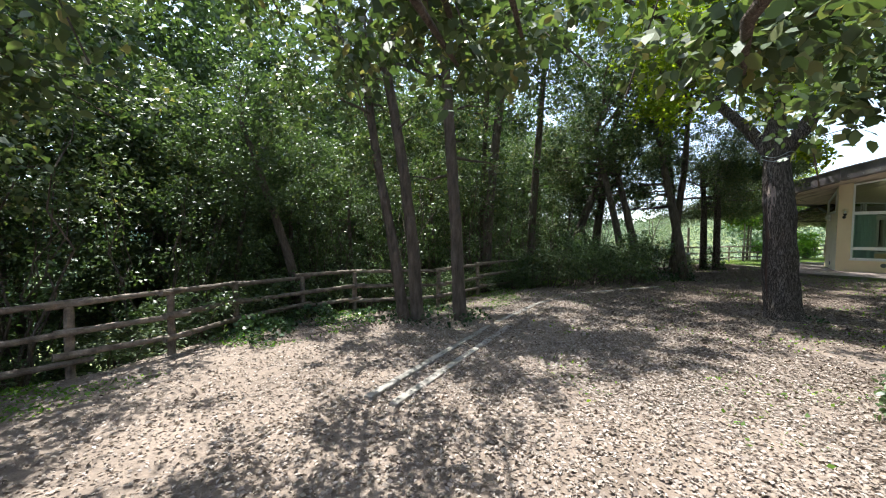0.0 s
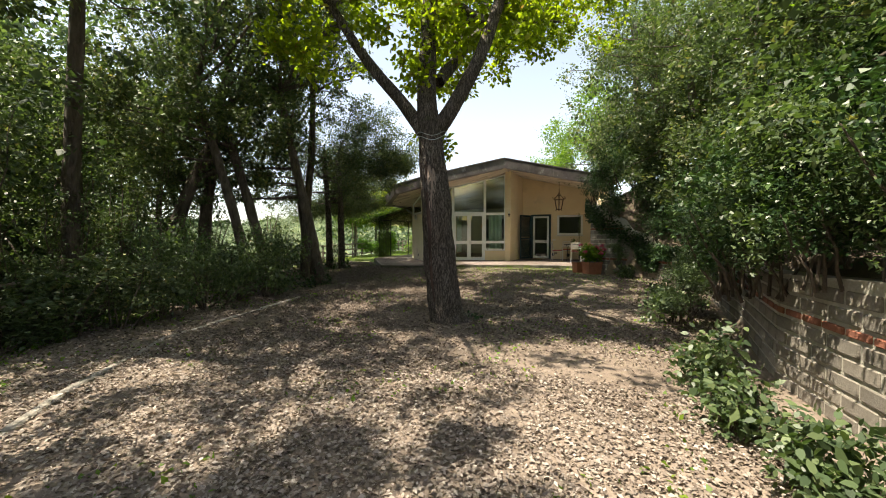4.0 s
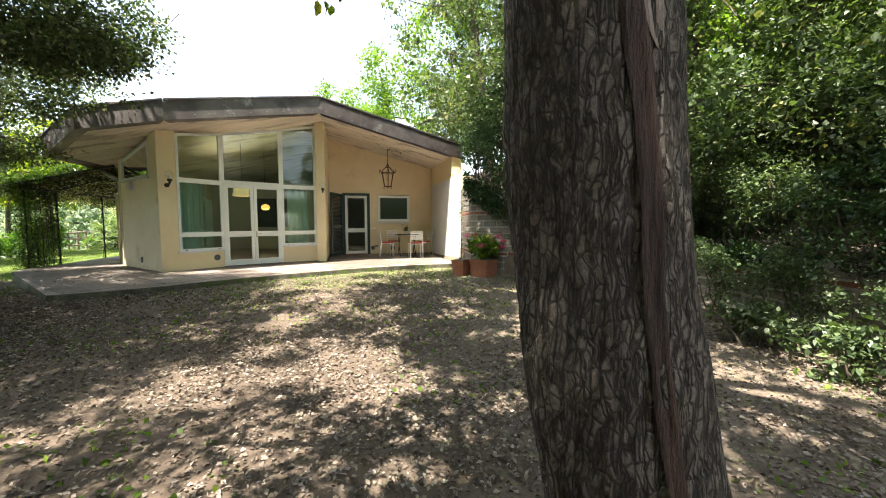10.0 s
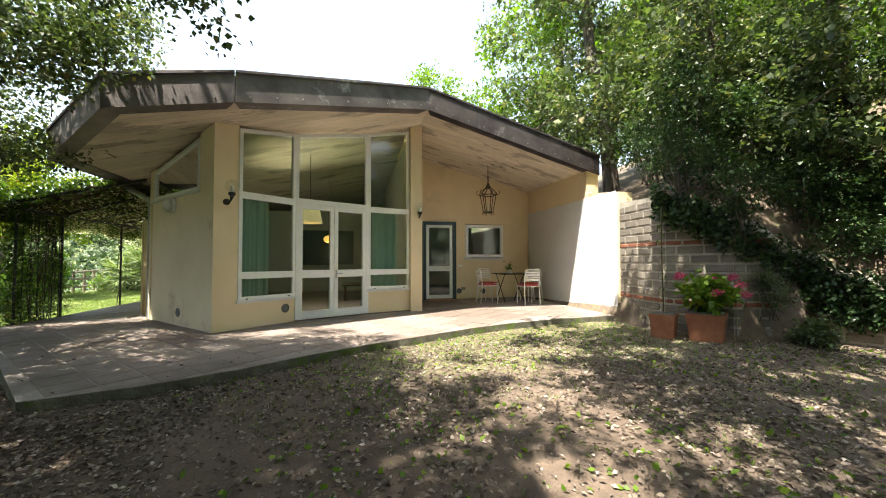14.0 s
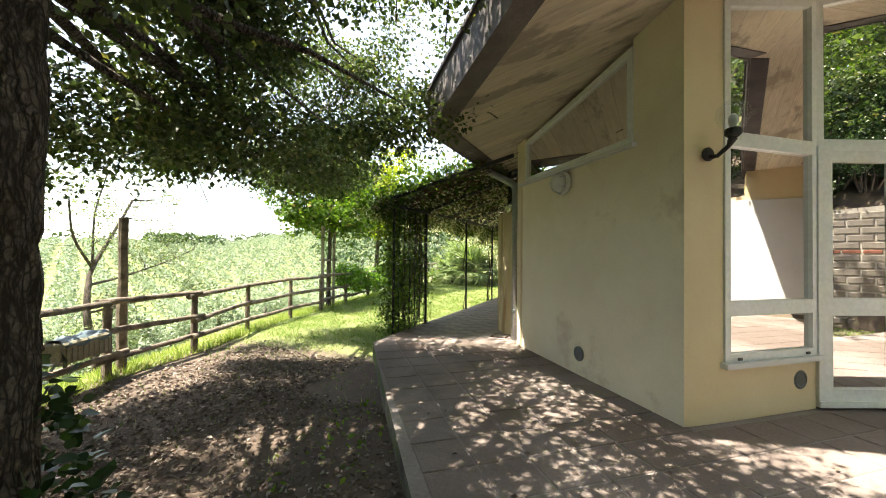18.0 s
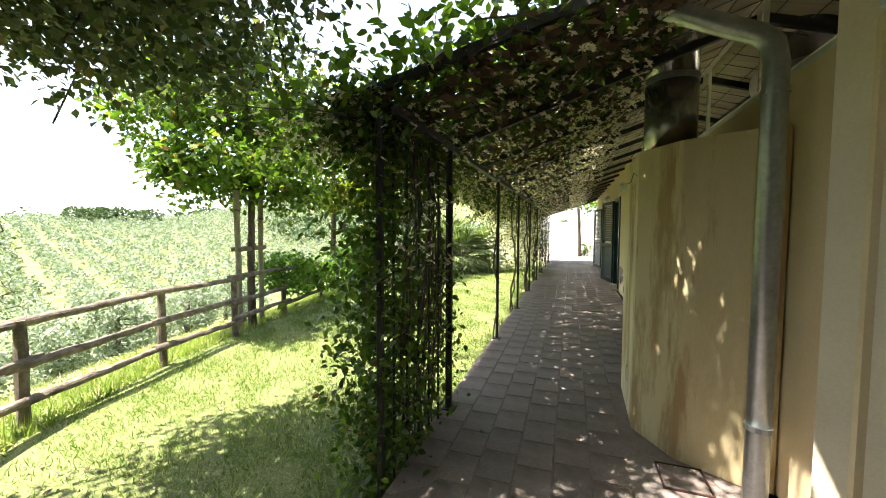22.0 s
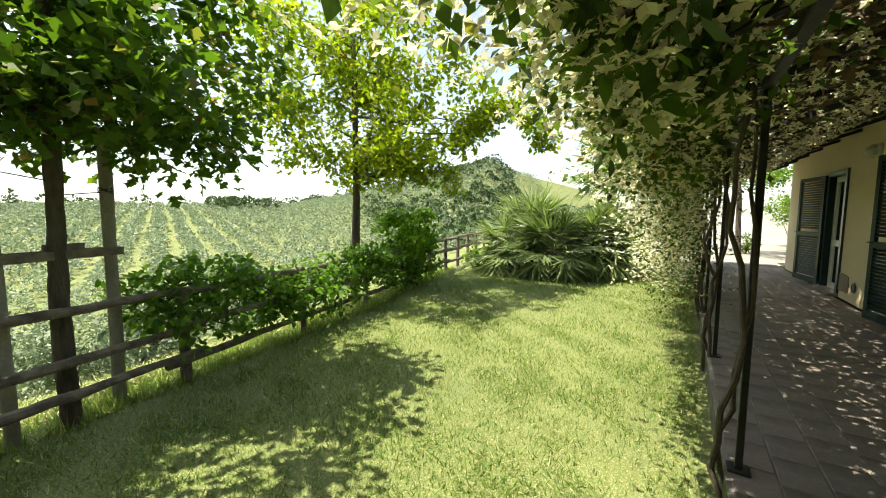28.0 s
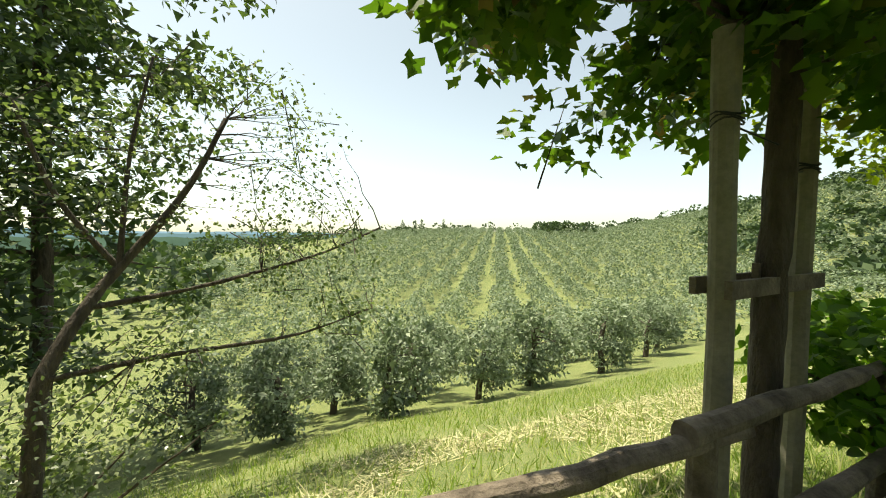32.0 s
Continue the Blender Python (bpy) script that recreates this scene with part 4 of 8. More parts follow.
for x, y, z, nx_, ny_ in ((17.55, 12.22, 0.42, -0.66, 0.75), (17.42, 10.54, 0.45, -0.76, -0.65), (20.58, 6.46, 0.42, -1, 0), (20.58, 5.75, 0.40, -1, 0), (19.78, 13.635, 0.47, 0, 1), (25.3, 13.055, 0.5, 0, 1), (24.1, 13.13, 0.48, 0, 1), (28.7, 13.055, 0.45, 0, 1)):
    v = tagged(Build().lathe((0, 0, 0), [(0.075, 0), (0.075, 0.012), (0.06, 0.018), (0.05, 0.012), (0.0, 0.012)], 18).ob("wall_vent", RUBBER), "round grey ventilation cover on plaster wall", "vent", "wall vents")
    v.matrix_world = Matrix.Translation((x, y, z)) @ Vector((nx_, ny_, 0)).to_track_quat("Z", "Y").to_matrix().to_4x4()

# roof: concrete soffit, metal edge
OUT = [(17.72, 4.0), (17.42, 8.0), (16.05, 11.0), (15.75, 12.35), (17.12, 13.75), (34.2, 13.75), (34.2, 4.0)]
LEFT = [(17.42, 8.0), (34.2, 8.0), (34.2, 13.75), (17.12, 13.75), (15.75, 12.35), (16.05, 11.0)]
RIGHT = [(17.72, 4.0), (34.2, 4.0), (34.2, 8.0), (17.42, 8.0)]
roof = Build()
roof.prism(LEFT, soffit, lambda x, y: soffit(x, y) + 0.16)
roof.prism(RIGHT, soffit, lambda x, y: soffit(x, y) + 0.16)
setting(roof.ob("ceiling", CONCRETE), "board-marked concrete roof soffit with damp stains", "ceiling")
top = Build()
top.prism(LEFT, lambda x, y: soffit(x, y) + 0.164, lambda x, y: soffit(x, y) + 0.36)
top.prism(RIGHT, lambda x, y: soffit(x, y) + 0.164, lambda x, y: soffit(x, y) + 0.36)
setting(top.ob("roof", COPPER), "low-pitched roof", "roof")
edge = setting(new("roof_edge"), "weathered dark metal roof edge", "roof edge")
for (x0, y0), (x1, y1) in zip([*OUT, OUT[0]], [*OUT[1:], OUT[0], OUT[1]]):
    f = Face((x0, y0), (x1, y1))
    if x0 > 30 and x1 > 30:
        continue
    k = max(1, round(f.L / 1.0))
    for i in range(k):
        u0, u1 = f.L * i / k, f.L * (i + 1) / k - 0.004
        q = Build().prism([f.at(u0, -0.004), f.at(u0, -0.03), f.at(u1, -0.03), f.at(u1, -0.004)], lambda x, y: soffit(x, y) - 0.02, lambda x, y: soffit(x, y) + 0.41)
        q.prism([f.at(u0, -0.03), f.at(u0, -0.055), f.at(u1, -0.055), f.at(u1, -0.03)], lambda x, y: soffit(x, y) + 0.385, lambda x, y: soffit(x, y) + 0.42)
        q.ob("panel", COPPER, edge)
    strip = Build().prism([f.at(0.0, 0.0), f.at(f.L, 0.0), f.at(f.L - 0.1, 0.20), f.at(0.1, 0.20)], lambda x, y: soffit(x, y) - 0.014, lambda x, y: soffit(x, y) - 0.004)
    strip.ob("drip_strip", COPPER, edge)
    scr = Build()
    for i in range(k * 3):
        x, y = f.at(f.L * (i + 0.5) / (k * 3), -0.032)
        scr.box((x, y, soffit(x, y) + 0.06), (0.018, 0.018, 0.018))
    scr.ob("screw", ZINC, edge)

# room behind the glass
b = Build()
b.prism([(24.2, 8.3), (24.35, 8.3), (24.35, 12.8), (24.2, 12.8)], T, 3.0)
b.prism([(18.6, 8.2), (24.3, 8.2), (24.3, 8.25), (18.6, 8.25)], T, 3.9)
b.prism([(26.0, 4.3), (26.1, 4.3), (26.1, 12.8), (26.0, 12.8)], T, 2.9)
setting(b.ob("wall_inside", ROOM), "dim inner room walls", "wall")
b = Build().prism([(18.4, 8.2), (33.0, 8.2), (33.0, 12.8), (18.7, 12.8), (16.9, 11.3), (17.7, 10.3)], 0.1, 0.215)
b.prism([(20.85, 4.3), (33.0, 4.3), (33.0, 8.2), (20.85, 8.2)], 0.1, 0.215)
setting(b.ob("floor", ROOM_FLOOR), "dark inner room floor", "floor")


def curtain(a, c, z0, z1):
    a, c = Vector(a), Vector(c)
    d = c - a
    nn = Vector((d.y, -d.x)).normalized()
    b = Build()
    k = 40
    for z in (z0, z1):
        for i in range(k + 1):
            t = i / k
            w = 0.045 * math.sin(t * d.length * 38) + 0.015 * math.sin(t * 91)
            p = a + d * t + nn * w
            b.v.append((p.x, p.y, z))
    for i in range(k):
        b.f.append((i, i + 1, k + 2 + i, k + 1 + i))
    return tagged(b.ob("curtain", CURTAIN, smooth=True), "sea-green pleated curtain hanging behind the glass", "curtain", "curtains")


curtain((17.10, 11.25), (17.48, 10.85), 0.3, 2.3)
curtain((18.42, 9.0), (18.66, 8.45), 0.3, 2.3)
curtain((23.3, 12.7), (24.1, 12.7), 0.3, 2.25)
pl = thing("pendant_lamp", "pendant lamp with lit yellow cone shade", "lamp")
Build().lathe((19.0, 10.3, 2.10), [(0.26, 0), (0.20, 0.28), (0.19, 0.28), (0.25, 0.0)], 24).ob("shade", LAMP_SHADE, pl, "glowing yellow fabric shade", True)
Build().tube([(19.0, 10.3, 2.3), (19.0, 10.3, 3.6)], 0.006, 6).ob("cord", IRON, pl)
for x, y, z, w_ in ((19.0, 10.3, 2.2, 16.0), (20.6, 10.0, 1.6, 6.0)):
    bulb = new("room_lamp_light", bpy.data.lights.new("room_lamp_light", 'POINT'))
    bulb.data.energy, bulb.data.color, bulb.data.shadow_soft_size = w_, (1.0, 0.84, 0.62), 0.05
    bulb.location = (x, y, z)
pl = thing("globe_lamp", "small amber glass globe lamp hanging inside the room", "lamp")
Build().lathe((20.6, 10.0, 1.74), [(0.02, 0), (0.1, 0.03), (0.14, 0.10), (0.1, 0.17), (0.03, 0.2)], 18).ob("globe", AMBER, pl, "lit amber glass", True)
Build().tube([(20.6, 10.0, 1.85), (20.6, 10.0, 3.65)], 0.005, 6).ob("cord", IRON, pl)
pic = thing("painting", "large dark framed painting on the room wall", "painting")
Build().box((24.17, 10.3, 1.75), (0.04, 1.9, 1.2), b=0.01).ob("canvas", GREEN_PAINT, pic)
tb = thing("side_table", "low dark table inside the room", "table")
Build().box((21.2, 9.3, 0.62), (1.2, 0.7, 0.04), b=0.008).ob("tabletop", ROOM_FLOOR, tb)
for sx in (-0.52, 0.52):
    for sy in (-0.28, 0.28):
        Build().box((21.2 + sx, 9.3 + sy, 0.41), (0.05, 0.05, 0.39)).ob("leg", ROOM_FLOOR, tb)

# ---- retaining wall ----
rng = np.random.default_rng(4)
bw = setting(new("retaining_wall"), "grey block retaining wall with red brick courses and pale mortar", "retaining wall")
LINE = list(zip(WALL_X, WALL_Y, WALL_TOP))[:-1][::-1]
core = Build()
shared = {}
for (x0, y0, h0), (x1, y1, h1) in zip(LINE, LINE[1:]):
    f = Face((x0, y0), (x1, y1))
    if x0 < 3:
        continue
    core.prism([f.at(-0.02, -0.36), f.at(-0.02, -0.012), f.at(f.L + 0.02, -0.012), f.at(f.L + 0.02, -0.36)][::-1], -0.3, lambda x, y: float(np.interp(x, WALL_X, WALL_TOP)))
    turn = math.atan2(f.d.y, f.d.x)
    z, row = -0.14, 0
    while z < max(h0, h1) - 0.05:
        red = row in (5, 12) if max(h0, h1) > 1.5 else row == 5
        hgt = 0.06 if red else 0.112
        wid = 0.27 if red else 0.37
        u = -0.5 * wid if row % 2 else 0.0
        while u < f.L - 0.06:
            a, c = max(u, 0.0), min(u + wid - 0.030, f.L)
            top = h0 + (h1 - h0) * (a + c) / 2 / f.L
            if c - a > 0.06 and z + hgt < top + 0.02:
                key = (red, round(c - a, 2))
                if key not in shared:
                    shared[key] = Build().box((0, 0, 0), (key[1], 0.05, hgt), b=0.008).ob("brick", BRICK_RED if red else BRICK_GREY, bw)
                    o = shared[key]
                else:
                    o = new("brick", shared[key].data)
                    o.parent = bw
                px, py = f.at((a + c) / 2, -0.024 + rng.uniform(-0.004, 0.006))
                o.matrix_world = pose(px, py, z + hgt / 2, rng.uniform(-0.6, 0.6), rng.uniform(-0.6, 0.6), math.degrees(turn))
            u += wid
        z += hgt + 0.030
        row += 1
core.ob("mortar", MORTAR, bw)

# ---- paving ----
TS, TL = 0.205, 0.27
pav = []
small = Build()
small.box((0, 0, 0), (TS - 0.008, TL - 0.008, 0.014), b=0.004)
first = None
rest = Build()
y0 = 13.1
for i in range(72):
    for j in range(12):
        x, y = 34.0 - TL * (i + 0.5) - (0.09 if j % 2 else 0), 14.97 - TS * (j + 0.5)
        if y < 13.16 or x < 18.0 or x < 20.3 and y < 13.72 or abs(x - 22.42) < 0.9 and y < 13.2 or 23.2 < x < 24.4 and y < 13.25:
            continue
        if abs(x - 23.55) < 0.32 and abs(y - 13.78) < 0.3:
            continue
        if x < 26.2 and len(pav) < 285:
            o = new("paving_tile", first.data) if first else small.ob("paving_tile", TILE, slab)
            first = first or o
            o.parent = slab
            o.matrix_world = pose(x, y, T - 0.006 + rng.uniform(-0.0012, 0.0012), 0, 0, 90)
            pav.append(o)
        else:
            rest.box((x, y, T - 0.006 + rng.uniform(-0.001, 0.001)), (TL - 0.008, TS - 0.008, 0.014), b=0.004)
old_ = Build()
ca, sa = math.cos(radians(41)), math.sin(radians(41))
for i in range(-50, 50):
    for j in range(-50, 50):
        u, v = (i + 0.5) * 0.33, (j + 0.5) * 0.33
        x, y = 16.5 + u * ca - v * sa, 9.5 + u * sa + v * ca
        if y > 13.0 and x > 18.3:
            continue
        if all(inside(TERRACE, x + a * ca - c * sa, y + a * sa + c * ca) for a in (-0.14, 0.14) for c in (-0.14, 0.14)):
            old_.box((0, 0, 0), (0.316, 0.316, 0.014), pose(x, y, T - 0.0055 + rng.uniform(-0.002, 0.002), 0, 0, 41 + rng.normal(0, 0.15)), 0.005)
tagged(rest.ob("paving_tiles", TILE, slab), kind="stuff")
tagged(old_.ob("terrace_tiles", TERRACE_TILE, slab), kind="stuff")
for x, y, a, w in ((23.55, 13.78, 0, 0.5), (18.97, 13.47, 0, 0.24)):
    mh = thing("manhole_cover", "square paved inspection cover set in the walk", "manhole cover", "inspection covers", (x, y, T))
    mh.rotation_euler = (0, 0, radians(a))
    Build().box((0, 0, -0.002), (w - 0.03, w - 0.03, 0.012), b=0.003).ob("lid", TILE, mh)
    fb = Build()
    for k in range(4):
        fb.box((0, w / 2 - 0.006, -0.001), (w, 0.009, 0.014), pose(0, 0, 0, 0, 0, 90 * k), 0.002)
    fb.ob("frame", RUST, mh)


# ---- wall lamps, lantern ----
def wall_lamp(x, y, z, nx_, ny_):
    t = thing("wall_lamp", "black iron wall lamp with clear glass globe", "wall lamp", "wall lamps", (x, y, z))
    t.rotation_euler = (0, 0, math.atan2(ny_, nx_))
    Build().lathe((0, 0, 0), [(0.05, 0), (0.05, 0.015), (0.03, 0.03)], 14).ob("plate", IRON, t).matrix_local = pose(0, 0, 0, 0, 90, 0)
    Build().tube([(0.01, 0, -0.02), (0.08, 0, -0.03), (0.16, 0, 0.02), (0.19, 0, 0.07)], [0.022, 0.014, 0.016, 0.03], 10).ob("arm", IRON, t)
    so = Build().lathe((0.19, 0, 0.07), [(0.03, 0), (0.05, 0.02), (0.05, 0.05), (0.04, 0.06)], 14).ob("socket", IRON, t)
    Build().lathe((0.19, 0, 0.12), [(0.035, 0), (0.08, 0.03), (0.105, 0.09), (0.095, 0.15), (0.05, 0.195), (0.0, 0.205)], 20).ob("globe", BULB_GLASS, so, "clear glass globe", True).visible_shadow = False
    Build().lathe((0.19, 0, 0.13), [(0.014, 0), (0.03, 0.04), (0.03, 0.075), (0.01, 0.10)], 12).ob("bulb", FROSTED, so, smooth=True)


wall_lamp(16.72, 11.28, 2.17, -0.77, -0.63)
wall_lamp(18.44, 8.05, 2.18, -0.97, -0.22)


def bulkhead(x, y, z, nx_, ny_, r=0.13):
    t = thing("bulkhead_lamp", "round white bulkhead lamp with wire guard on wall", "wall lamp", "bulkhead lamps", (x, y, z))
    t.rotation_euler = (0, 0, math.atan2(ny_, nx_))
    m = pose(0, 0, 0, 0, 90, 0)
    Build().lathe((0, 0, 0), [(r, 0), (r, 0.03), (r * 0.9, 0.045)], 22).ob("base", WHITE_METAL, t, smooth=True).matrix_local = m
    Build().lathe((0, 0, 0.045), [(r * 0.82, 0), (r * 0.78, 0.05), (r * 0.5, 0.095), (0, 0.11)], 22).ob("glass", FROSTED, t, smooth=True).matrix_local = m
    g = Build()
    for k in range(3):
        a = k * math.pi / 3
        g.tube([(r * 0.92 * math.cos(a) * c, r * 0.92 * math.sin(a) * c, 0.045 + 0.085 * s_) for c, s_ in ((-1, 0), (-0.8, 0.7), (-0.3, 0.95), (0.3, 0.95), (0.8, 0.7), (1, 0))], 0.004, 5)
    g.ob("guard", ZINC, t).matrix_local = m


bulkhead(17.73, 12.40, 2.22, -0.66, 0.75)
bulkhead(24.95, YN, 2.42, 0, 1, 0.10)
bulkhead(28.3, YN, 2.42, 0, 1, 0.10)
bulkhead(19.98, 13.25, 2.62, 0.3, 1, 0.11)

lan = thing("lantern", "wrought iron hexagonal lantern hanging from porch soffit", "lantern", at=(19.38, 6.03, 2.47))
lan.scale = (1.2, 1.2, 1.12)
Build().tube([(0, 0, 0.86), (0, 0, 1.12)], 0.008, 6).ob("rod", RUST, lan)
lk = Build()
for k in range(7):
    a = 90 * (k % 2)
    lk.tube([(0.018 * math.cos(q) * math.cos(radians(a)), 0.018 * math.cos(q) * math.sin(radians(a)), 0.66 + k * 0.032 + 0.024 * math.sin(q)) for q in np.linspace(0, 2 * math.pi, 9)], 0.005, 5, False)
lk.ob("chain", RUST, lan)
for k in range(6):
    a = k * math.pi / 3
    c, s_ = math.cos(a), math.sin(a)
    b = Build().tube([(0.10 * c, 0.10 * s_, 0.03), (0.17 * c, 0.17 * s_, 0.42), (0.185 * c, 0.185 * s_, 0.46), (0.13 * c, 0.13 * s_, 0.52), (0.05 * c, 0.05 * s_, 0.60), (0, 0, 0.70)], 0.009, 6)
    b.tube([(0.17 * c, 0.17 * s_, 0.42), (0.24 * c, 0.24 * s_, 0.44), (0.25 * c, 0.25 * s_, 0.51), (0.21 * c, 0.21 * s_, 0.52)], 0.007, 5)
    b.tube([(0.10 * c, 0.10 * s_, 0.03), (0.13 * c, 0.13 * s_, -0.01), (0.10 * c, 0.10 * s_, -0.03)], 0.007, 5)
    b.ob("rib", RUST, lan)
for r, z in ((0.10, 0.03), (0.17, 0.42), (0.06, 0.59)):
    Build().tube([(r * math.cos(a), r * math.sin(a), z) for a in np.linspace(0, 2 * math.pi, 7)], 0.010, 6, False).ob("ring", RUST, lan)
Build().tube([(0, 0, 0.03), (0, 0, 0.2)], 0.018, 8).ob("candle_tube", FROSTED, lan)
Build().tube([(-0.1, 0, 0.03), (0.1, 0, 0.03)], 0.006, 5).ob("cross_bar", RUST, lan)


# ---- porch furniture ----
def chair():
    t = thing("garden_chair", "white metal garden chair with slatted back and red cushion", "chair", "chairs round the porch table")
    for sx in (-0.2, 0.2):
        Build().tube([(sx, 0.2, 0), (sx * 0.95, 0.185, 0.44)], 0.011, 8).ob("leg", WHITE_METAL, t)
        Build().tube([(sx, -0.24, 0), (sx * 0.95, -0.19, 0.44), (sx * 0.95, -0.21, 0.62), (sx * 0.93, -0.25, 0.82)], 0.012, 8).ob("leg", WHITE_METAL, t)
    Build().box((0, 0, 0.44), (0.41, 0.41, 0.018), b=0.006).ob("seat", WHITE_METAL, t)
    for k, z in enumerate((0.60, 0.66, 0.72, 0.78)):
        Build().box((0, -0.212 - 0.012 * k, z), (0.38, 0.012, 0.038), b=0.004).ob("back_slat", WHITE_METAL, t)
    Build().tube([(-0.186, -0.25, 0.82), (-0.15, -0.252, 0.845), (0.15, -0.252, 0.845), (0.186, -0.25, 0.82)], 0.012, 8).ob("top_rail", WHITE_METAL, t)
    return t


def seat_pad(m):
    o = tagged(Build().box((0, 0.005, 0.469), (0.38, 0.38, 0.036), b=0.014).ob("seat_cushion", RED_CUSHION), "flat red seat cushion on garden chair", "cushion", "seat cushions")
    o.matrix_world = m


ch = chair()
spots = [pose(18.82, 5.22, T, 0, 0, -90), pose(19.35, 6.08, T, 0, 0, 178), pose(19.55, 4.78, T, 0, 0, 5), pose(20.15, 5.75, T, 0, 0, 100)]
ch.matrix_basis = spots[0]
for m_ in spots[1:]:
    copy_thing(ch, m_)
for m_ in spots:
    seat_pad(m_)
tbl = thing("garden_table", "square dark-topped metal garden table with crossed legs", "table", at=(19.5, 5.4, T))
Build().box((0, 0, 0.725), (0.72, 0.72, 0.025), b=0.008).ob("tabletop", IRON, tbl)
for sx, sy in ((1, 1), (1, -1), (-1, 1), (-1, -1)):
    Build().tube([(0.30 * sx, 0.26 * sy, 0), (-0.28 * sx, 0.26 * sy, 0.715)], 0.011, 8).ob("leg", IRON, tbl)
fp = thing("table_plant", "small potted plant on the garden table", "plant", at=(19.5, 5.4, T + 0.738))
Build().lathe((0, 0, 0), [(0.05, 0), (0.065, 0.09), (0.06, 0.09), (0.05, 0.08)], 14).ob("pot", WHITE_METAL, fp)
pts = rng.normal(0, 0.05, (120, 3)) + [0, 0, 0.15]
leaves("foliage", JASMINE, pts, rng.normal(0, 1, (120, 3)) + [0, 0, 0.6], 0.05, 0.014, rng, parent=fp)
mat_ = tagged(Build().box((20.25, 7.05, T + 0.008), (0.5, 0.75, 0.014), b=0.005).ob("doormat", STEP), "worn brown doormat in front of the porch door", "doormat")
sock = tagged(Build().box((20.592, 6.33, 0.48), (0.016, 0.12, 0.08), b=0.004).ob("socket_box", PLANTER), "small beige electric socket on wall", "socket")
sign = tagged(Build().box((20.592, 6.42, 1.12), (0.012, 0.16, 0.05), b=0.004).ob("switch_plate", WHITE_METAL), "small white switch plate on wall", "switch")


def pot(name, label, x, y, w, h):
    t = thing(name, label, "plant pot", "terracotta pots", (x, y, float(ground_z(x, y)) - 0.005))
    b = Build()
    r0, r1 = w * 0.42, w * 0.5
    for (za, ra), (zb, rb_) in (((0, r0), (h * 0.84, r1 * 0.96)), ((h * 0.84, r1), (h, r1))):
        k = len(b.v)
        b.v += [(sx * ra, sy * ra, za) for sx, sy in ((-1, -1), (1, -1), (1, 1), (-1, 1))] + [(sx * rb_, sy * rb_, zb) for sx, sy in ((-1, -1), (1, -1), (1, 1), (-1, 1))]
        b.f += [(k, k + 1, k + 5, k + 4), (k + 1, k + 2, k + 6, k + 5), (k + 2, k + 3, k + 7, k + 6), (k + 3, k, k + 4, k + 7), (k + 3, k + 2, k + 1, k), (k + 4, k + 5, k + 6, k + 7)]
    o = b.ob("pot", TERRACOTTA, t)
    Build().box((0, 0, h * 0.985), (w * 0.88, w * 0.88, 0.04)).ob("soil", JOINT, t)
    t.rotation_euler = (0, 0, radians(35))
    return t


hy_ = pot("hydrangea_pot", "square terracotta pot with pink flowering hydrangea", 14.85, 4.36, 0.47, 0.40)
c = clumps(rng, 40, (0, 0, 0.68), (0.36, 0.36, 0.30), 0.0)
p_, d_ = around(rng, c, 16, 0.12)
leaves("foliage", BRIGHT, p_, d_, 0.11, 0.035, rng, LEAF_6, parent=hy_)
for k in range(11):
    q = Vector((rng.normal(0, 0.2), rng.normal(0, 0.2), 0.80 + rng.uniform(-0.12, 0.16)))
    p_, d_ = around(rng, [q], 130, 0.075)
    leaves("flower_head", PINK, p_, d_, 0.022, 0.011, rng, parent=hy_)
sp = pot("climber_pot", "small square terracotta pot with thin climbing plant", 15.2, 4.78, 0.34, 0.36)
Build().tube([(0, 0, 0.3), (0.01, 0, 1.2), (0, 0.02, 2.0)], 0.010, 6).ob("cane", VINE, sp)
pts = np.array([(rng.normal(0, 0.03), rng.normal(0, 0.03), z) for z in np.linspace(0.4, 2.0, 90)])
leaves("foliage", JASMINE, pts, rng.normal(0, 1, (90, 3)), 0.05, 0.014, rng, parent=sp)

# ---- stone channel on the ground ----
chn = thing("stone_channel", "pale concrete gutter channel half buried in leaf litter", "drain channel")
a0, a1 = Vector((-0.10, 3.80)), Vector((2.05, 6.62))
f = Face(a0, a1)
k = int(f.L / 0.5)
for i in range(k):
    for off in (0.0, 0.31):
        u = f.L * (i + 0.5) / k
        x, y = f.at(u, off)
        o = Build().box((0, 0, 0), (f.L / k - 0.012, 0.095, 0.16), b=0.007).ob("kerb_stone", STONE, chn)
        o.matrix_world = pose(x, y, -0.17 - 0.018 - 0.003 * i, rng.uniform(-2, 2), rng.uniform(-1, 1), math.degrees(math.atan2(f.d.y, f.d.x)) + rng.uniform(-1, 1))
    x, y = f.at(f.L * (i + 0.5) / k, 0.155)
    o = Build().box((0, 0, 0), (f.L / k - 0.01, 0.24, 0.05), b=0.006).ob("channel_bed", STONE, chn)
    o.matrix_world = pose(x, y, -0.215 - 0.003 * i, 0, 0, math.degrees(math.atan2(f.d.y, f.d.x)))


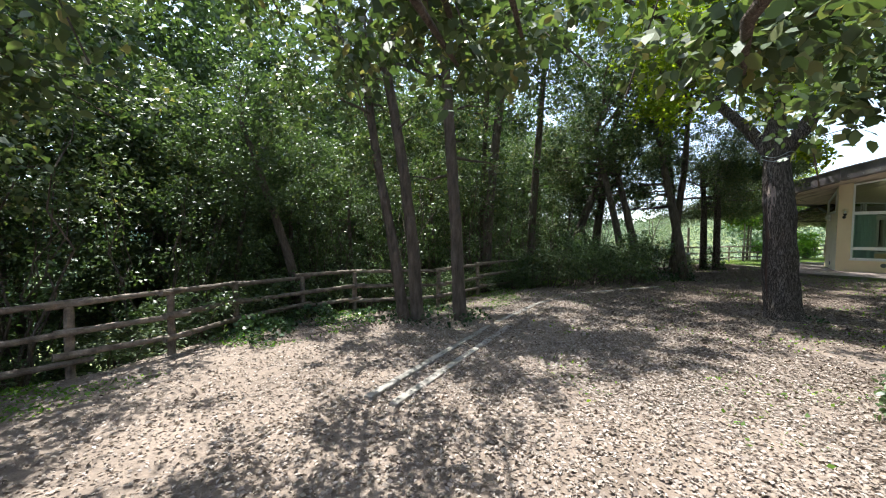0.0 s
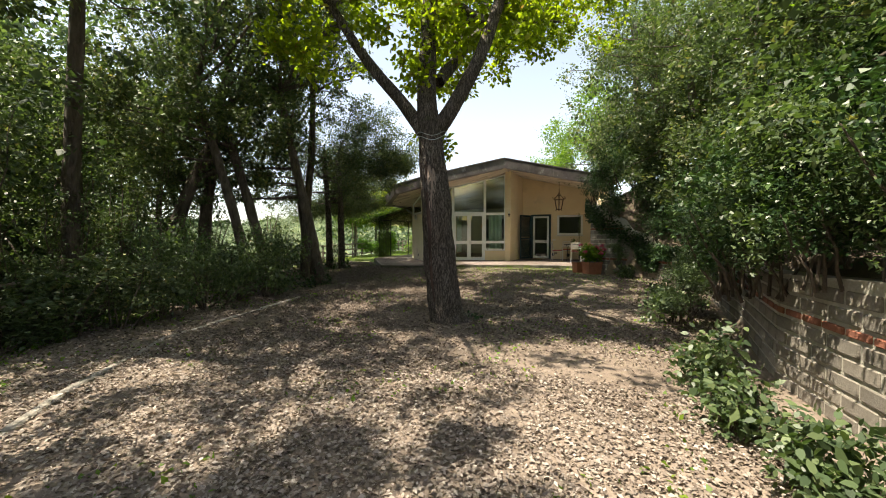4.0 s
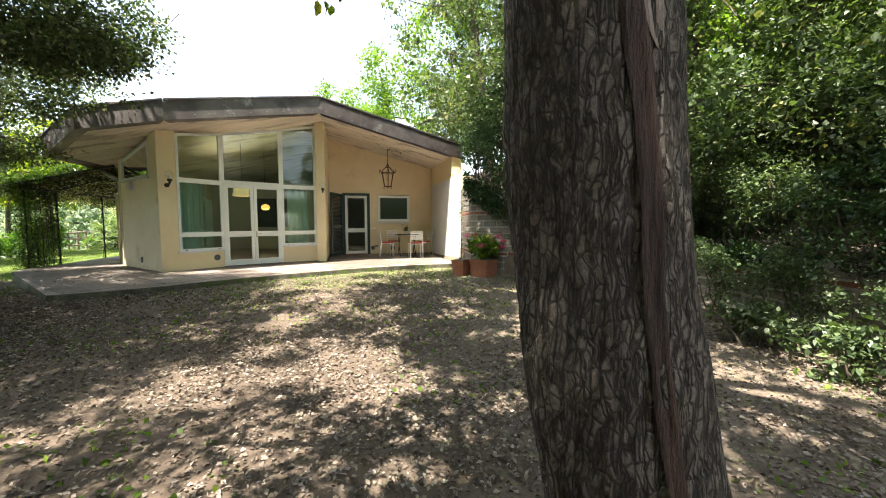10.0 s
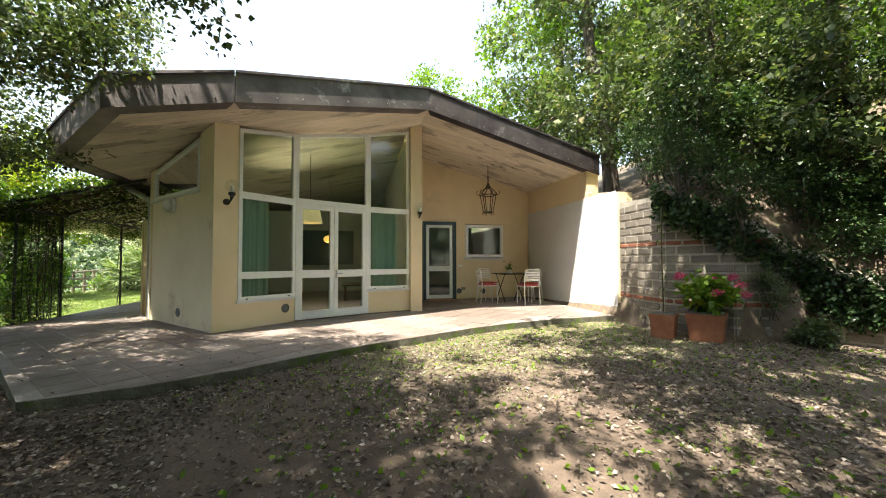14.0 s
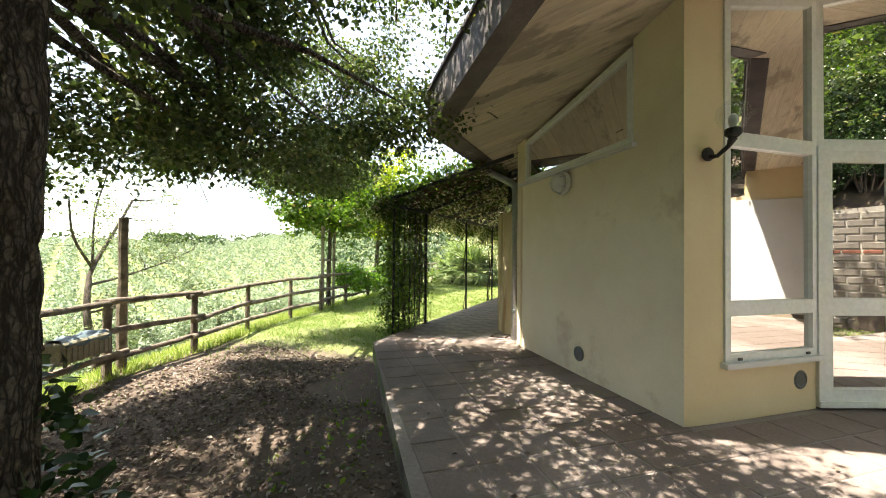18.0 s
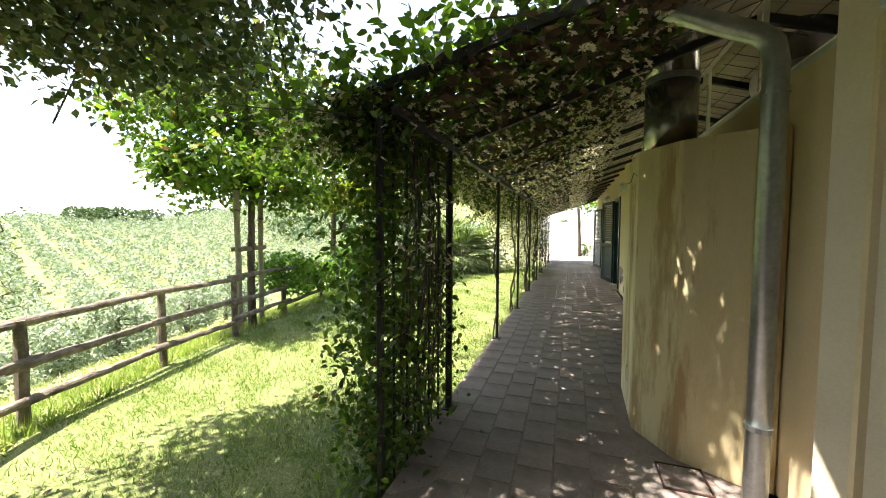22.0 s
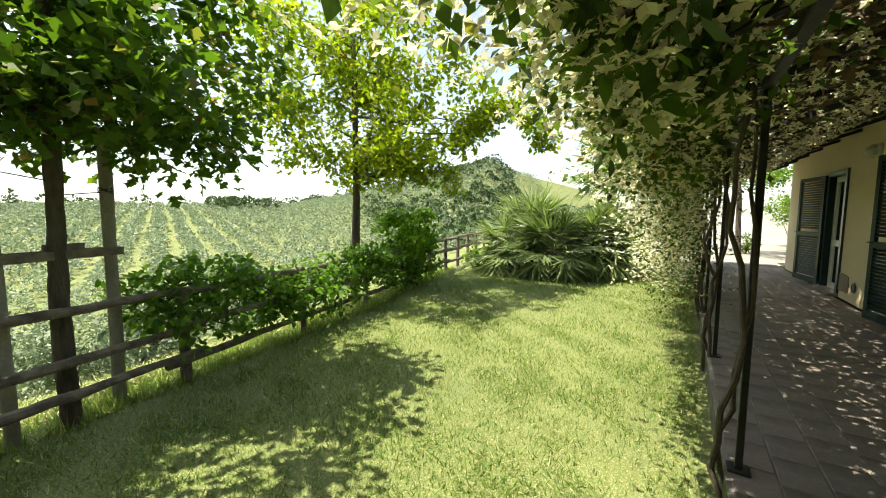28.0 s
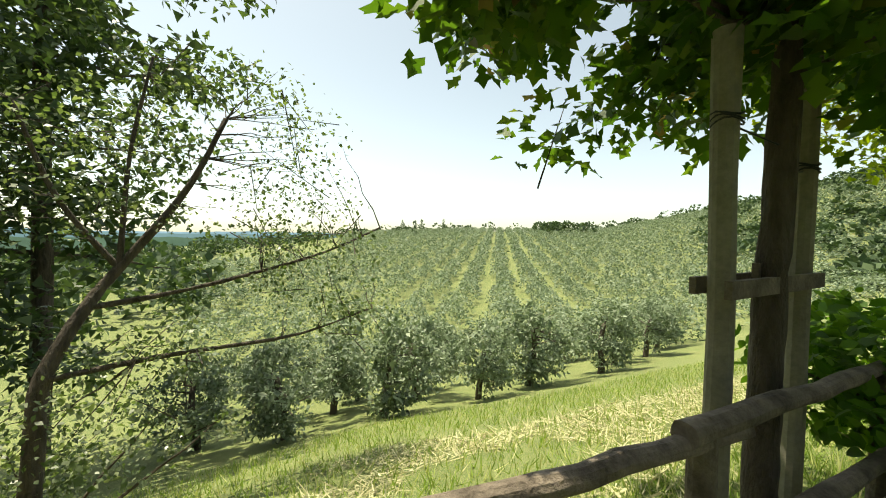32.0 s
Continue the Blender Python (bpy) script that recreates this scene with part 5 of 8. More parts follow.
for line in ([(2.12, 6.66), (3.6, 8.25), (5.15, 9.5), (6.53, 9.9), (8.6, 10.5)],):
    kb = thing("kerb", "half-buried concrete kerb along the wood side of the yard", "kerb")
    for (x0, y0), (x1, y1) in zip(line, line[1:]):
        f = Face((x0, y0), (x1, y1))
        k = max(1, round(f.L / 0.8))
        for i in range(k):
            x, y = f.at(f.L * (i + 0.5) / k)
            o = Build().box((0, 0, 0), (f.L / k - 0.01, 0.085, 0.16), b=0.014).ob("kerb_stone", STONE, kb)
            o.matrix_world = pose(x, y, float(ground_z(x, y)) - 0.058 + rng.uniform(-0.01, 0.01), rng.uniform(-3, 3), rng.uniform(-1, 1), math.degrees(math.atan2(f.d.y, f.d.x)) + rng.uniform(-1, 1))


# ---- fences ----
def rough_pole(a, b, r0, r1, n=12, bend=0.009, seg=12):
    pts = curve_pts(a, b, n, bend, rng)
    rad = [(r0 + (r1 - r0) * i / n) * rng.uniform(0.92, 1.08) for i in range(n + 1)]
    return Build().tube(pts, rad, seg, True, 0.07, rng)


def fence(label, pts, height, rails, r):
    t = thing("wooden_fence", label, "fence", "pole fences")
    zs = [float(ground_z(x, y)) for x, y in pts]
    for (x, y), z in zip(pts, zs):
        rough_pole((x, y, z - 0.25), (x + rng.normal(0, 0.015), y + rng.normal(0, 0.015), z + height), r * 1.25, r * 1.1, 4, 0.01).ob("post", RAIL, t)
    for (x0, y0), (x1, y1), z0, z1 in zip(pts, pts[1:], zs, zs[1:]):
        d = (Vector((x1, y1)) - Vector((x0, y0))).normalized()
        nn = Vector((d.y, -d.x)) * (r * 1.6)
        for h in rails:
            o1, o2 = rng.uniform(0.1, 0.22), rng.uniform(0.1, 0.22)
            on = 0 if h == rails[-1] else 1
            j1, j2 = rng.normal(0, 0.025), rng.normal(0, 0.025)
            rough_pole((x0 - d.x * o1 + nn.x * on, y0 - d.y * o1 + nn.y * on, z0 + h + j1), (x1 + d.x * o2 + nn.x * on, y1 + d.y * o2 + nn.y * on, z1 + h + j2), r * 1.05, r * 0.8).ob("rail", RAIL, t)
    return t


fence("rustic chestnut pole fence at the wood's edge", [(-6.0, 2.3), (-4.4, 3.7), (-3.5, 4.95), (-2.82, 5.7), (-2.42, 6.9), (-1.52, 7.82), (-0.55, 8.38), (1.3, 8.5), (2.6, 9.9), (4.4, 11.7), (6.4, 12.9), (8.6, 14.0), (10.6, 14.8), (12.5, 15.6), (14.2, 16.5), (15.77, 17.28)], 0.84, (0.26, 0.55, 0.86), 0.04)
fence("rustic chestnut pole fence along the lawn", [(15.77, 17.3), (16.95, 17.6), (18.38, 18.32), (19.68, 18.60), (20.9, 18.84), (22.3, 19.2), (23.9, 19.58), (25.4, 19.88), (27.0, 20.25)], 0.90, (0.24, 0.54, 0.88), 0.038)
fence("weathered pole fence at the far lawn edge", [(27.0, 20.25), (28.4, 20.6), (29.6, 20.9), (30.7, 21.15), (31.8, 21.4), (32.9, 21.65), (34.0, 21.9), (35.4, 22.2), (37.0, 22.6)], 0.95, (0.3, 0.6, 0.92), 0.045)
sp_ = thing("gate_post", "tall dark round post standing behind the fence", "post")
rough_pole((16.02, 17.52, -0.5), (16.02, 17.54, 1.85), 0.06, 0.055, 6, 0.005).ob("pole", RAIL, sp_)
pl_ = thing("hanging_planter", "faded plastic trough hung on the fence under blue-grey sheeting", "planter", at=(15.35, 17.02, 0.42))
pl_.rotation_euler = (0, 0, radians(31))
Build().box((0, -0.08, 0.0), (0.62, 0.20, 0.22), b=0.02).ob("trough", PLANTER, pl_)
rbs = Build()
for i in range(9):
    rbs.box((-0.26 + i * 0.065, -0.184, -0.02), (0.02, 0.012, 0.15), b=0.004)
rbs.ob("rib", PLANTER, pl_)
tp = Build()
for i in range(9):
    for j in range(4):
        tp.v.append((-0.28 + i * 0.07, -0.2 + j * 0.075, 0.125 + 0.02 * math.sin(i * 1.7 + j) - (0.06 if j == 0 else 0)))
for i in range(8):
    for j in range(3):
        tp.f.append((i * 4 + j, i * 4 + 4 + j, i * 4 + 5 + j, i * 4 + 1 + j))
sh = tp.ob("sheet", BLUE_TARP, pl_, "crumpled blue-grey sheeting", True)
sh.modifiers.new("thick", 'SOLIDIFY').thickness = 0.006

# ---- tree stakes ----
stk = thing("tree_stakes", "two grey wooden tree stakes joined by a cross board", "tree stake")
for (x, y), top_, lean in (((21.17, 19.04), 2.16, -0.02), ((21.80, 19.24), 2.22, 0.03)):
    rough_pole((x, y, float(ground_z(x, y)) - 0.4), (x + lean, y, top_), 0.047, 0.043, 5, 0.003, 12).ob("stake", STAKE, stk)
fx = Face((21.17, 19.04), (21.80, 19.24))
for z, off, a_, b_ in ((1.235, 0.06, -0.1, 0.08), (1.235, -0.075, -0.06, 0.12), (1.285, 0.0, 0.28, 0.36)):
    q = Build()
    fx.block(q, a_ if z < 1.25 else 0.25, fx.L + b_ if z < 1.25 else 0.5, z - 0.032, z + 0.032, off - 0.012, off + 0.012)
    q.ob("cross_board", RAIL, stk)
for x, y, z, r in ((21.16, 19.04, 1.83, 0.05), (21.82, 19.24, 1.72, 0.05)):
    q = Build()
    for k in range(3):
        q.tube([(x + r * math.cos(a), y + r * math.sin(a), z + k * 0.014 + 0.01 * math.sin(a * 2 + k)) for a in np.linspace(0, 2 * math.pi, 13)], 0.004, 5, False)
    q.tube([(x, y, z), (21.45, 19.08, z - 0.05)], 0.004, 5)
    q.ob("tie_wire", IRON, stk)


# ---- pergola ----
perg = thing("pergola", "dark iron pergola with sloping rafters over the covered walk", "pergola")
PY, PZ = 14.93, 2.14


def post(x, y, z0=T):
    Build().box((x, y, (z0 - 0.05 + PZ) / 2), (0.033, 0.033, PZ - z0 + 0.05), b=0.004).ob("post", IRON, perg)
    Build().box((x, y, z0 + 0.006), (0.1, 0.1, 0.012), b=0.003).ob("foot_plate", IRON, perg)


PX = [18.43, 19.31] + [21.24 + 1.9 * k for k in range(7)]
for x in PX:
    post(x, 15.04 if x < 18.6 else PY, 0.02 if x < 18.6 else T)
Build().box(((18.4 + 33.5) / 2, PY, PZ + 0.025), (15.1, 0.05, 0.05), b=0.005).ob("beam", IRON, perg)
slope = (2.74 - PZ) / (PY - 13.08)
for k in range(17):
    x = 18.50 + 0.955 * k
    zz = lambda y: PZ + 0.075 + (PY - y) * slope
    ya, yb = 13.06, 15.32
    if k == 0:
        ya, yb, zz = 13.16, 15.36, lambda y: 2.25 + (15.36 - y) * 0.248
    b = Build().add([(x + sx * 0.02, yy, zz(yy) + sz) for yy in (ya, yb) for sx in (-1, 1) for sz in (-0.025, 0.025)], [(0, 1, 3, 2), (4, 6, 7, 5), (0, 4, 5, 1), (2, 3, 7, 6), (1, 5, 7, 3), (0, 2, 6, 4)])
    b.ob("rafter", IRON, perg)
zz = lambda y: PZ + 0.075 + (PY - y) * slope
w = Build()
for i in range(13):
    yy = 13.1 + i * 0.175
    w.tube([(18.5, yy, zz(yy) + 0.032), (33.5, yy, zz(yy) + 0.032)], 0.003, 4)
for i in range(84):
    x = 18.55 + i * 0.18
    w.tube([(x, 13.08, zz(13.08) + 0.036), (x, 15.3, zz(15.3) + 0.036)], 0.003, 4)
w.ob("wire_mesh", IRON, perg)
lat = Build()
for i in range(6):
    x = 18.55 + i * 0.145
    lat.tube([(x, 15.02 - 0.09 * i / 6, 0.05), (x, 15.02 - 0.09 * i / 6, 2.12)], 0.008, 6)
for z in (0.25, 0.75, 1.25, 1.75):
    lat.tube([(18.43, 15.04, z), (19.31, 14.98, z)], 0.007, 6)
lat.ob("lattice", IRON, perg)

# jasmine: stems, foliage on the roof, on the lattice, on the posts, flowers
jas = thing("star_jasmine", "star jasmine in cream flower covering the pergola", "climbing plant")


def wind(x, y, z0, z1, r, turns, off=0.05):
    pts = []
    for i in range(13):
        t = i / 12
        a = turns * t * 6.28 + x * 3
        pts.append((x + off * math.cos(a) + rng.normal(0, 0.015), y + off * math.sin(a) + rng.normal(0, 0.015), z0 + (z1 - z0) * t))
    return Build().tube(pts, [r * (1 - 0.4 * i / 12) for i in range(13)], 7, True, 0.12, rng)


wind(PX[2] - 0.035, PY + 0.01, 0.02, 2.2, 0.010, 2.2, 0.018).ob("stem", VINE, jas)
for x in PX[3:]:
    for k in range(1 if x < 24 else 3):
        wind(x - 0.05 + 0.04 * k, PY + 0.03 + 0.02 * k, 0.0, 2.2, 0.013 + 0.004 * (x > 24), 1.2 + 0.5 * k, 0.04).ob("stem", VINE, jas)
wind(PX[3] - 0.07, 15.0, 0.0, 2.2, 0.017, 1.6, 0.05).ob("stem", VINE, jas)
for k in range(14):
    x = 18.6 + rng.random() * 0.75
    wind(x, 15.0, 0.0, 2.25, 0.0065 + 0.003 * (k % 3 == 0), 1.1, 0.045).ob("stem", VINE, jas)
tw = Build()
for k in range(900):
    x, y = rng.uniform(18.5, 33.2), rng.uniform(13.75, 15.3)
    a, ln = rng.uniform(0, 6.28), rng.uniform(0.3, 0.9)
    p0 = Vector((x, y, zz(y) + 0.05 + rng.uniform(-0.03, 0.09)))
    y2 = min(max(y + math.sin(a) * ln, 13.5), 15.4)
    p1 = Vector((x + math.cos(a) * ln, y2, zz(y2) + 0.05 + rng.uniform(-0.07, 0.1)))
    tw.tube(curve_pts(p0, p1, 4, 0.12, rng), 0.004, 4, False)
tw.ob("twig", VINE, jas, kind="stuff")


pts_ = np.stack([rng.uniform(18.5, 33.3, 15000), 13.62 + 1.75 * rng.random(15000), np.zeros(15000)], 1)
pts_[:, 2] = PZ + 0.09 + (PY - pts_[:, 1]) * slope + rng.uniform(0.0, 0.12, 15000)
leaves("dry_thatch", DRY, pts_, rng.normal(0, 1, pts_.shape) * [1, 1, 0.15], 0.11, 0.03, rng, LEAF_Q, 0.2, 0.1, jas, "dry brown stems and dead leaves under the green")["kind"] = "stuff"


def flowers(name, pts, rad=0.029):
    pts = np.repeat(np.asarray(pts), 5, axis=0)
    a = np.tile(np.arange(5) * 1.2566, len(pts) // 5) + np.repeat(rng.uniform(0, 6.28, len(pts) // 5), 5)
    tilt = np.repeat(rng.normal(0, 0.6, (len(pts) // 5, 3)), 5, axis=0)
    d = np.stack([np.cos(a), np.sin(a), np.zeros_like(a)], 1)
    d[:, 2] += (d * tilt).sum(1)
    leaves(name, PETAL, pts, d, rad, rad * 0.32, rng, LEAF_Q, 0.1, 0.06, jas, "cream star-shaped flowers", 0.2)["kind"] = "stuff"


def roof_pts(n, x0, x1, ya, yb, lo, hi):
    x, y = rng.uniform(x0, x1, n), yb - (yb - ya) * rng.random(n) ** 1.25
    return np.stack([x, y, PZ + 0.075 + (PY - y) * slope + rng.uniform(lo, hi, n)], 1)


pts = roof_pts(44000, 18.45, 33.4, 13.5, 15.55, 0.02, 0.30)
keep = np.array([noise.noise(Vector(p) * 1.3) + 0.9 * (p[1] - 14.0) > -0.42 for p in pts])
pts = pts[keep]
leaves("foliage", JASMINE, pts, rng.normal(0, 1, pts.shape) * [1, 1, 0.5] + [0, 0.3, -0.2], 0.066, 0.022, rng, LEAF_Q, parent=jas)["kind"] = "stuff"
flowers("blossom", roof_pts(4200, 18.6, 33, 13.6, 15.5, -0.08, 0.05))
flowers("blossom", roof_pts(1800, 19.5, 33, 13.5, 14.1, -0.06, 0.06))


def hang(n, x0, x1, depth, y=15.28, thick=0.16, flow=0.1):
    """Foliage that hangs from the pergola's outer edge; depth: how far down, from 0 to 1, by x."""
    out = []
    while len(out) < n:
        x = rng.uniform(x0, x1)
        dp = depth(x) * (0.75 + 0.5 * noise.noise(Vector((x * 1.7, 2.2, 0))))
        z = 2.24 - max(dp, 0.05) * rng.random() ** 0.8
        out.append((x, y + rng.normal(0, thick), max(z, 0.04)))
    out = np.array(out)
    leaves("foliage", JASMINE, out, rng.normal(0, 1, out.shape) + [0, 0.4, -0.5], 0.05, 0.015, rng, LEAF_Q, parent=jas)["kind"] = "stuff"
    k = (rng.random(n) < flow) & (out[:, 2] > 0.5)
    flowers("blossom", out[k] + np.stack([0 * out[k][:, 0], rng.normal(0.07, 0.05, k.sum()), rng.normal(0.0, 0.03, k.sum())], 1))


n_ = 15000
x = rng.uniform(18.3, 33.2, n_)
v_ = rng.random(n_)
pts = np.stack([x, 15.1 + 0.85 * v_, 2.28 - 0.26 * v_ + rng.normal(0, 0.085, n_)], 1)
keep = np.array([p[1] < 15.62 + 0.42 * noise.noise(Vector((p[0] * 0.9, 4, 4))) + 0.2 * (p[0] > 22) for p in pts])
pts = pts[keep]
leaves("foliage", JASMINE, pts, rng.normal(0, 1, pts.shape) * [1, 1, 0.6] + [0, 0.5, -0.4], 0.053, 0.0165, rng, LEAF_Q, parent=jas)["kind"] = "stuff"
k = rng.random(len(pts)) < 0.42
flowers("blossom", pts[k] + [0, 0.04, -0.02])
hang(2600, 18.4, 19.7, lambda x: 0.3, 15.2, 0.12, 0.22)
hang(4200, 20.0, 25.6, lambda x: 0.34 if x < 23.2 else 0.6, 15.42, 0.2, 0.8)
hang(9000, 25.2, 33.2, lambda x: 2.4 if 26.2 < x else 1.2, 15.35, 0.26, 0.9)
pts = np.stack([rng.uniform(18.38, 19.55, 10000), 15.12 + rng.normal(0, 0.11, 10000), rng.uniform(0.06, 2.3, 10000)], 1)
keep = np.array([noise.noise(Vector(p) * 2.2) > -0.30 + 0.16 * (abs(p[0] - 18.95) < 0.22) for p in pts])
leaves("foliage", JASMINE, pts[keep], rng.normal(0, 1, pts[keep].shape) + [0, 0.3, -0.4], 0.047, 0.0145, rng, LEAF_6, parent=jas)["kind"] = "stuff"
pts = np.stack([18.50 + rng.normal(0, 0.13, 1500), 15.18 + rng.normal(0, 0.13, 1500), rng.uniform(0.05, 2.35, 1500)], 1)
leaves("foliage", JASMINE, pts, rng.normal(0, 1, pts.shape) + [-0.5, 0.3, -0.4], 0.046, 0.0135, rng, LEAF_6, parent=jas)["kind"] = "stuff"
flowers("blossom", np.stack([rng.uniform(18.4, 19.6, 260), 15.07 + rng.normal(0, 0.16, 260), rng.uniform(1.2, 2.4, 260)], 1))
near_ = roof_pts(7000, 18.9, 21.2, 13.68, 14.5, 0.03, 0.22)
leaves("foliage", JASMINE, near_, rng.normal(0, 1, near_.shape) * [1, 1, 0.3], 0.066, 0.022, rng, LEAF_Q, parent=jas)["kind"] = "stuff"
pts = np.concatenate([roof_pts(1400, 18.3, 21.5, 13.6, 14.9, 0.2, 0.55), roof_pts(900, 18.2, 20, 14.6, 15.6, 0.1, 0.4)])
leaves("foliage", BRIGHT, pts, rng.normal(0, 1, pts.shape) + [0, 0, 0.4], 0.075, 0.022, rng, LEAF_6, parent=jas)["kind"] = "stuff"

sprig = [(20.35, 15.25, 2.26), (20.4, 15.5, 2.3), (20.45, 15.75, 2.2), (20.5, 15.95, 2.02), (20.52, 16.05, 1.9)]
Build().tube(sprig, 0.004, 5).ob("stem", VINE, jas)
pts = np.concatenate([np.array(spline_pts) + rng.normal(0, 0.03, (9, 3)) for spline_pts in [[Vector(sprig[k]).lerp(Vector(sprig[k + 1]), t / 9)[:] for t in range(9)] for k in range(4)]])
leaves("foliage", JASMINE, pts, rng.normal(0, 1, pts.shape) + [0, 0.6, -0.3], 0.075, 0.02, rng, LEAF_6, parent=jas)["kind"] = "stuff"
flowers("blossom", pts[-12:] + rng.normal(0, 0.05, (12, 3)))


for k in range(26):
    x0_, y0_ = rng.uniform(21.2, 24.6), rng.uniform(15.05, 15.35)
    z0_ = 2.26 - 0.3 * (y0_ - 15.1)
    tip = Vector((x0_ + rng.normal(0, 0.15), y0_ + rng.uniform(0.02, 0.16), z0_ - rng.uniform(0.15, 0.42)))
    way = curve_pts((x0_, y0_, z0_), tip, 6, 0.12, rng)
    Build().tube(way, 0.003, 4).ob("stem", VINE, jas)
    pts = np.concatenate([np.array([q[:]] * 6) + rng.normal(0, 0.025, (6, 3)) for q in way])
    leaves("foliage", JASMINE, pts, rng.normal(0, 1, pts.shape) + [0, 0.3, -0.7], 0.078, 0.019, rng, LEAF_6, parent=jas)["kind"] = "stuff"
    flowers("blossom", np.array([way[-1][:]] * 12) + rng.normal(0, 0.05, (12, 3)), 0.030)

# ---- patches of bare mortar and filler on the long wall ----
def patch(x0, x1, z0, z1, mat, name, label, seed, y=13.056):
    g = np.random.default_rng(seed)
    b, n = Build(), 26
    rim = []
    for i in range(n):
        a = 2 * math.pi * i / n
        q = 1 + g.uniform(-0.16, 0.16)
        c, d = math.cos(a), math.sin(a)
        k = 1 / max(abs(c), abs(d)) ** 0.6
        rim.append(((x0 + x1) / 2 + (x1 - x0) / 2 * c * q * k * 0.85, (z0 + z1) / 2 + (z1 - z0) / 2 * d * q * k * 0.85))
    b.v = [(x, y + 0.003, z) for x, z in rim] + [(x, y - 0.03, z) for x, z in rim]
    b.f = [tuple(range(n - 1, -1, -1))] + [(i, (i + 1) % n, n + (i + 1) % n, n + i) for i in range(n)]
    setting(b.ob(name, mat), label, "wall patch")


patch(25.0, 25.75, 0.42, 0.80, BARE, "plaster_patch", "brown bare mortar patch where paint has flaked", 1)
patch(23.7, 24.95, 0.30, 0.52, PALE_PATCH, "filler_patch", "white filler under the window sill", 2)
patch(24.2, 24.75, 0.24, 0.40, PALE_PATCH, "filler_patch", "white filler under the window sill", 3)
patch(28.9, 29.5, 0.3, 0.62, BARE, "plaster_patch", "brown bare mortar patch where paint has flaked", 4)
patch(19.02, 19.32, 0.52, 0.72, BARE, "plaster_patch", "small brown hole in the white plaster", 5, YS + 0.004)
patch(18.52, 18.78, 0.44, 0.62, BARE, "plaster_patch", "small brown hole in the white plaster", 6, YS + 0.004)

# ---- trees ----
def spline(pts, n):
    """Points on a smooth way through pts."""
    p = [Vector(q) for q in pts]
    out = []
    for i in range(n + 1):
        t = i / n * (len(p) - 1)
        k = min(int(t), len(p) - 2)
        t -= k
        p0, p1, p2, p3 = p[max(k - 1, 0)], p[k], p[k + 1], p[min(k + 2, len(p) - 1)]
        out.append(0.5 * ((2 * p1) + (p2 - p0) * t + (2 * p0 - 5 * p1 + 4 * p2 - p3) * t * t + (3 * p1 - p0 - 3 * p2 + p3) * t ** 3))
    return out


def bark(b, pts, r0, r1, seg=14, rings=22, depth=0.012, flare=0.0, freq=14.0):
    """A trunk with furrows: ridges run along it."""
    way = spline(pts, rings)
    k = len(b.v)
    side = None
    for i, p in enumerate(way):
        d = (way[min(i + 1, rings)] - way[max(i - 1, 0)]).normalized()
        side = side or d.orthogonal().normalized()
        side = (side - d * side.dot(d)).normalized()
        up = d.cross(side)
        t = i / rings
        r = r0 + (r1 - r0) * t + flare * max(0, 1 - t * rings / (rings * 0.12)) ** 2
        for j in range(seg):
            a = 2 * math.pi * j / seg
            w = side * math.cos(a) + up * math.sin(a)
            q = p + w * r
            wob = noise.noise(q * 4.0) * 0.02
            h = 1 - (1 - min(1, abs(noise.noise(Vector(((q.x + wob) * freq, (q.y + wob) * freq, q.z * freq * 0.17)))) * 4.5)) * 1.5
            lump = noise.noise(q * 2.3) * r * 0.12
            b.v.append(tuple(p + w * (r + lump + depth * h)))
    for i in range(rings):
        for j in range(seg):
            b.f.append((k + i * seg + j, k + i * seg + (j + 1) % seg, k + (i + 1) * seg + (j + 1) % seg, k + (i + 1) * seg + j))
    b.f.append(tuple(k + rings * seg + j for j in range(seg)))
    return b


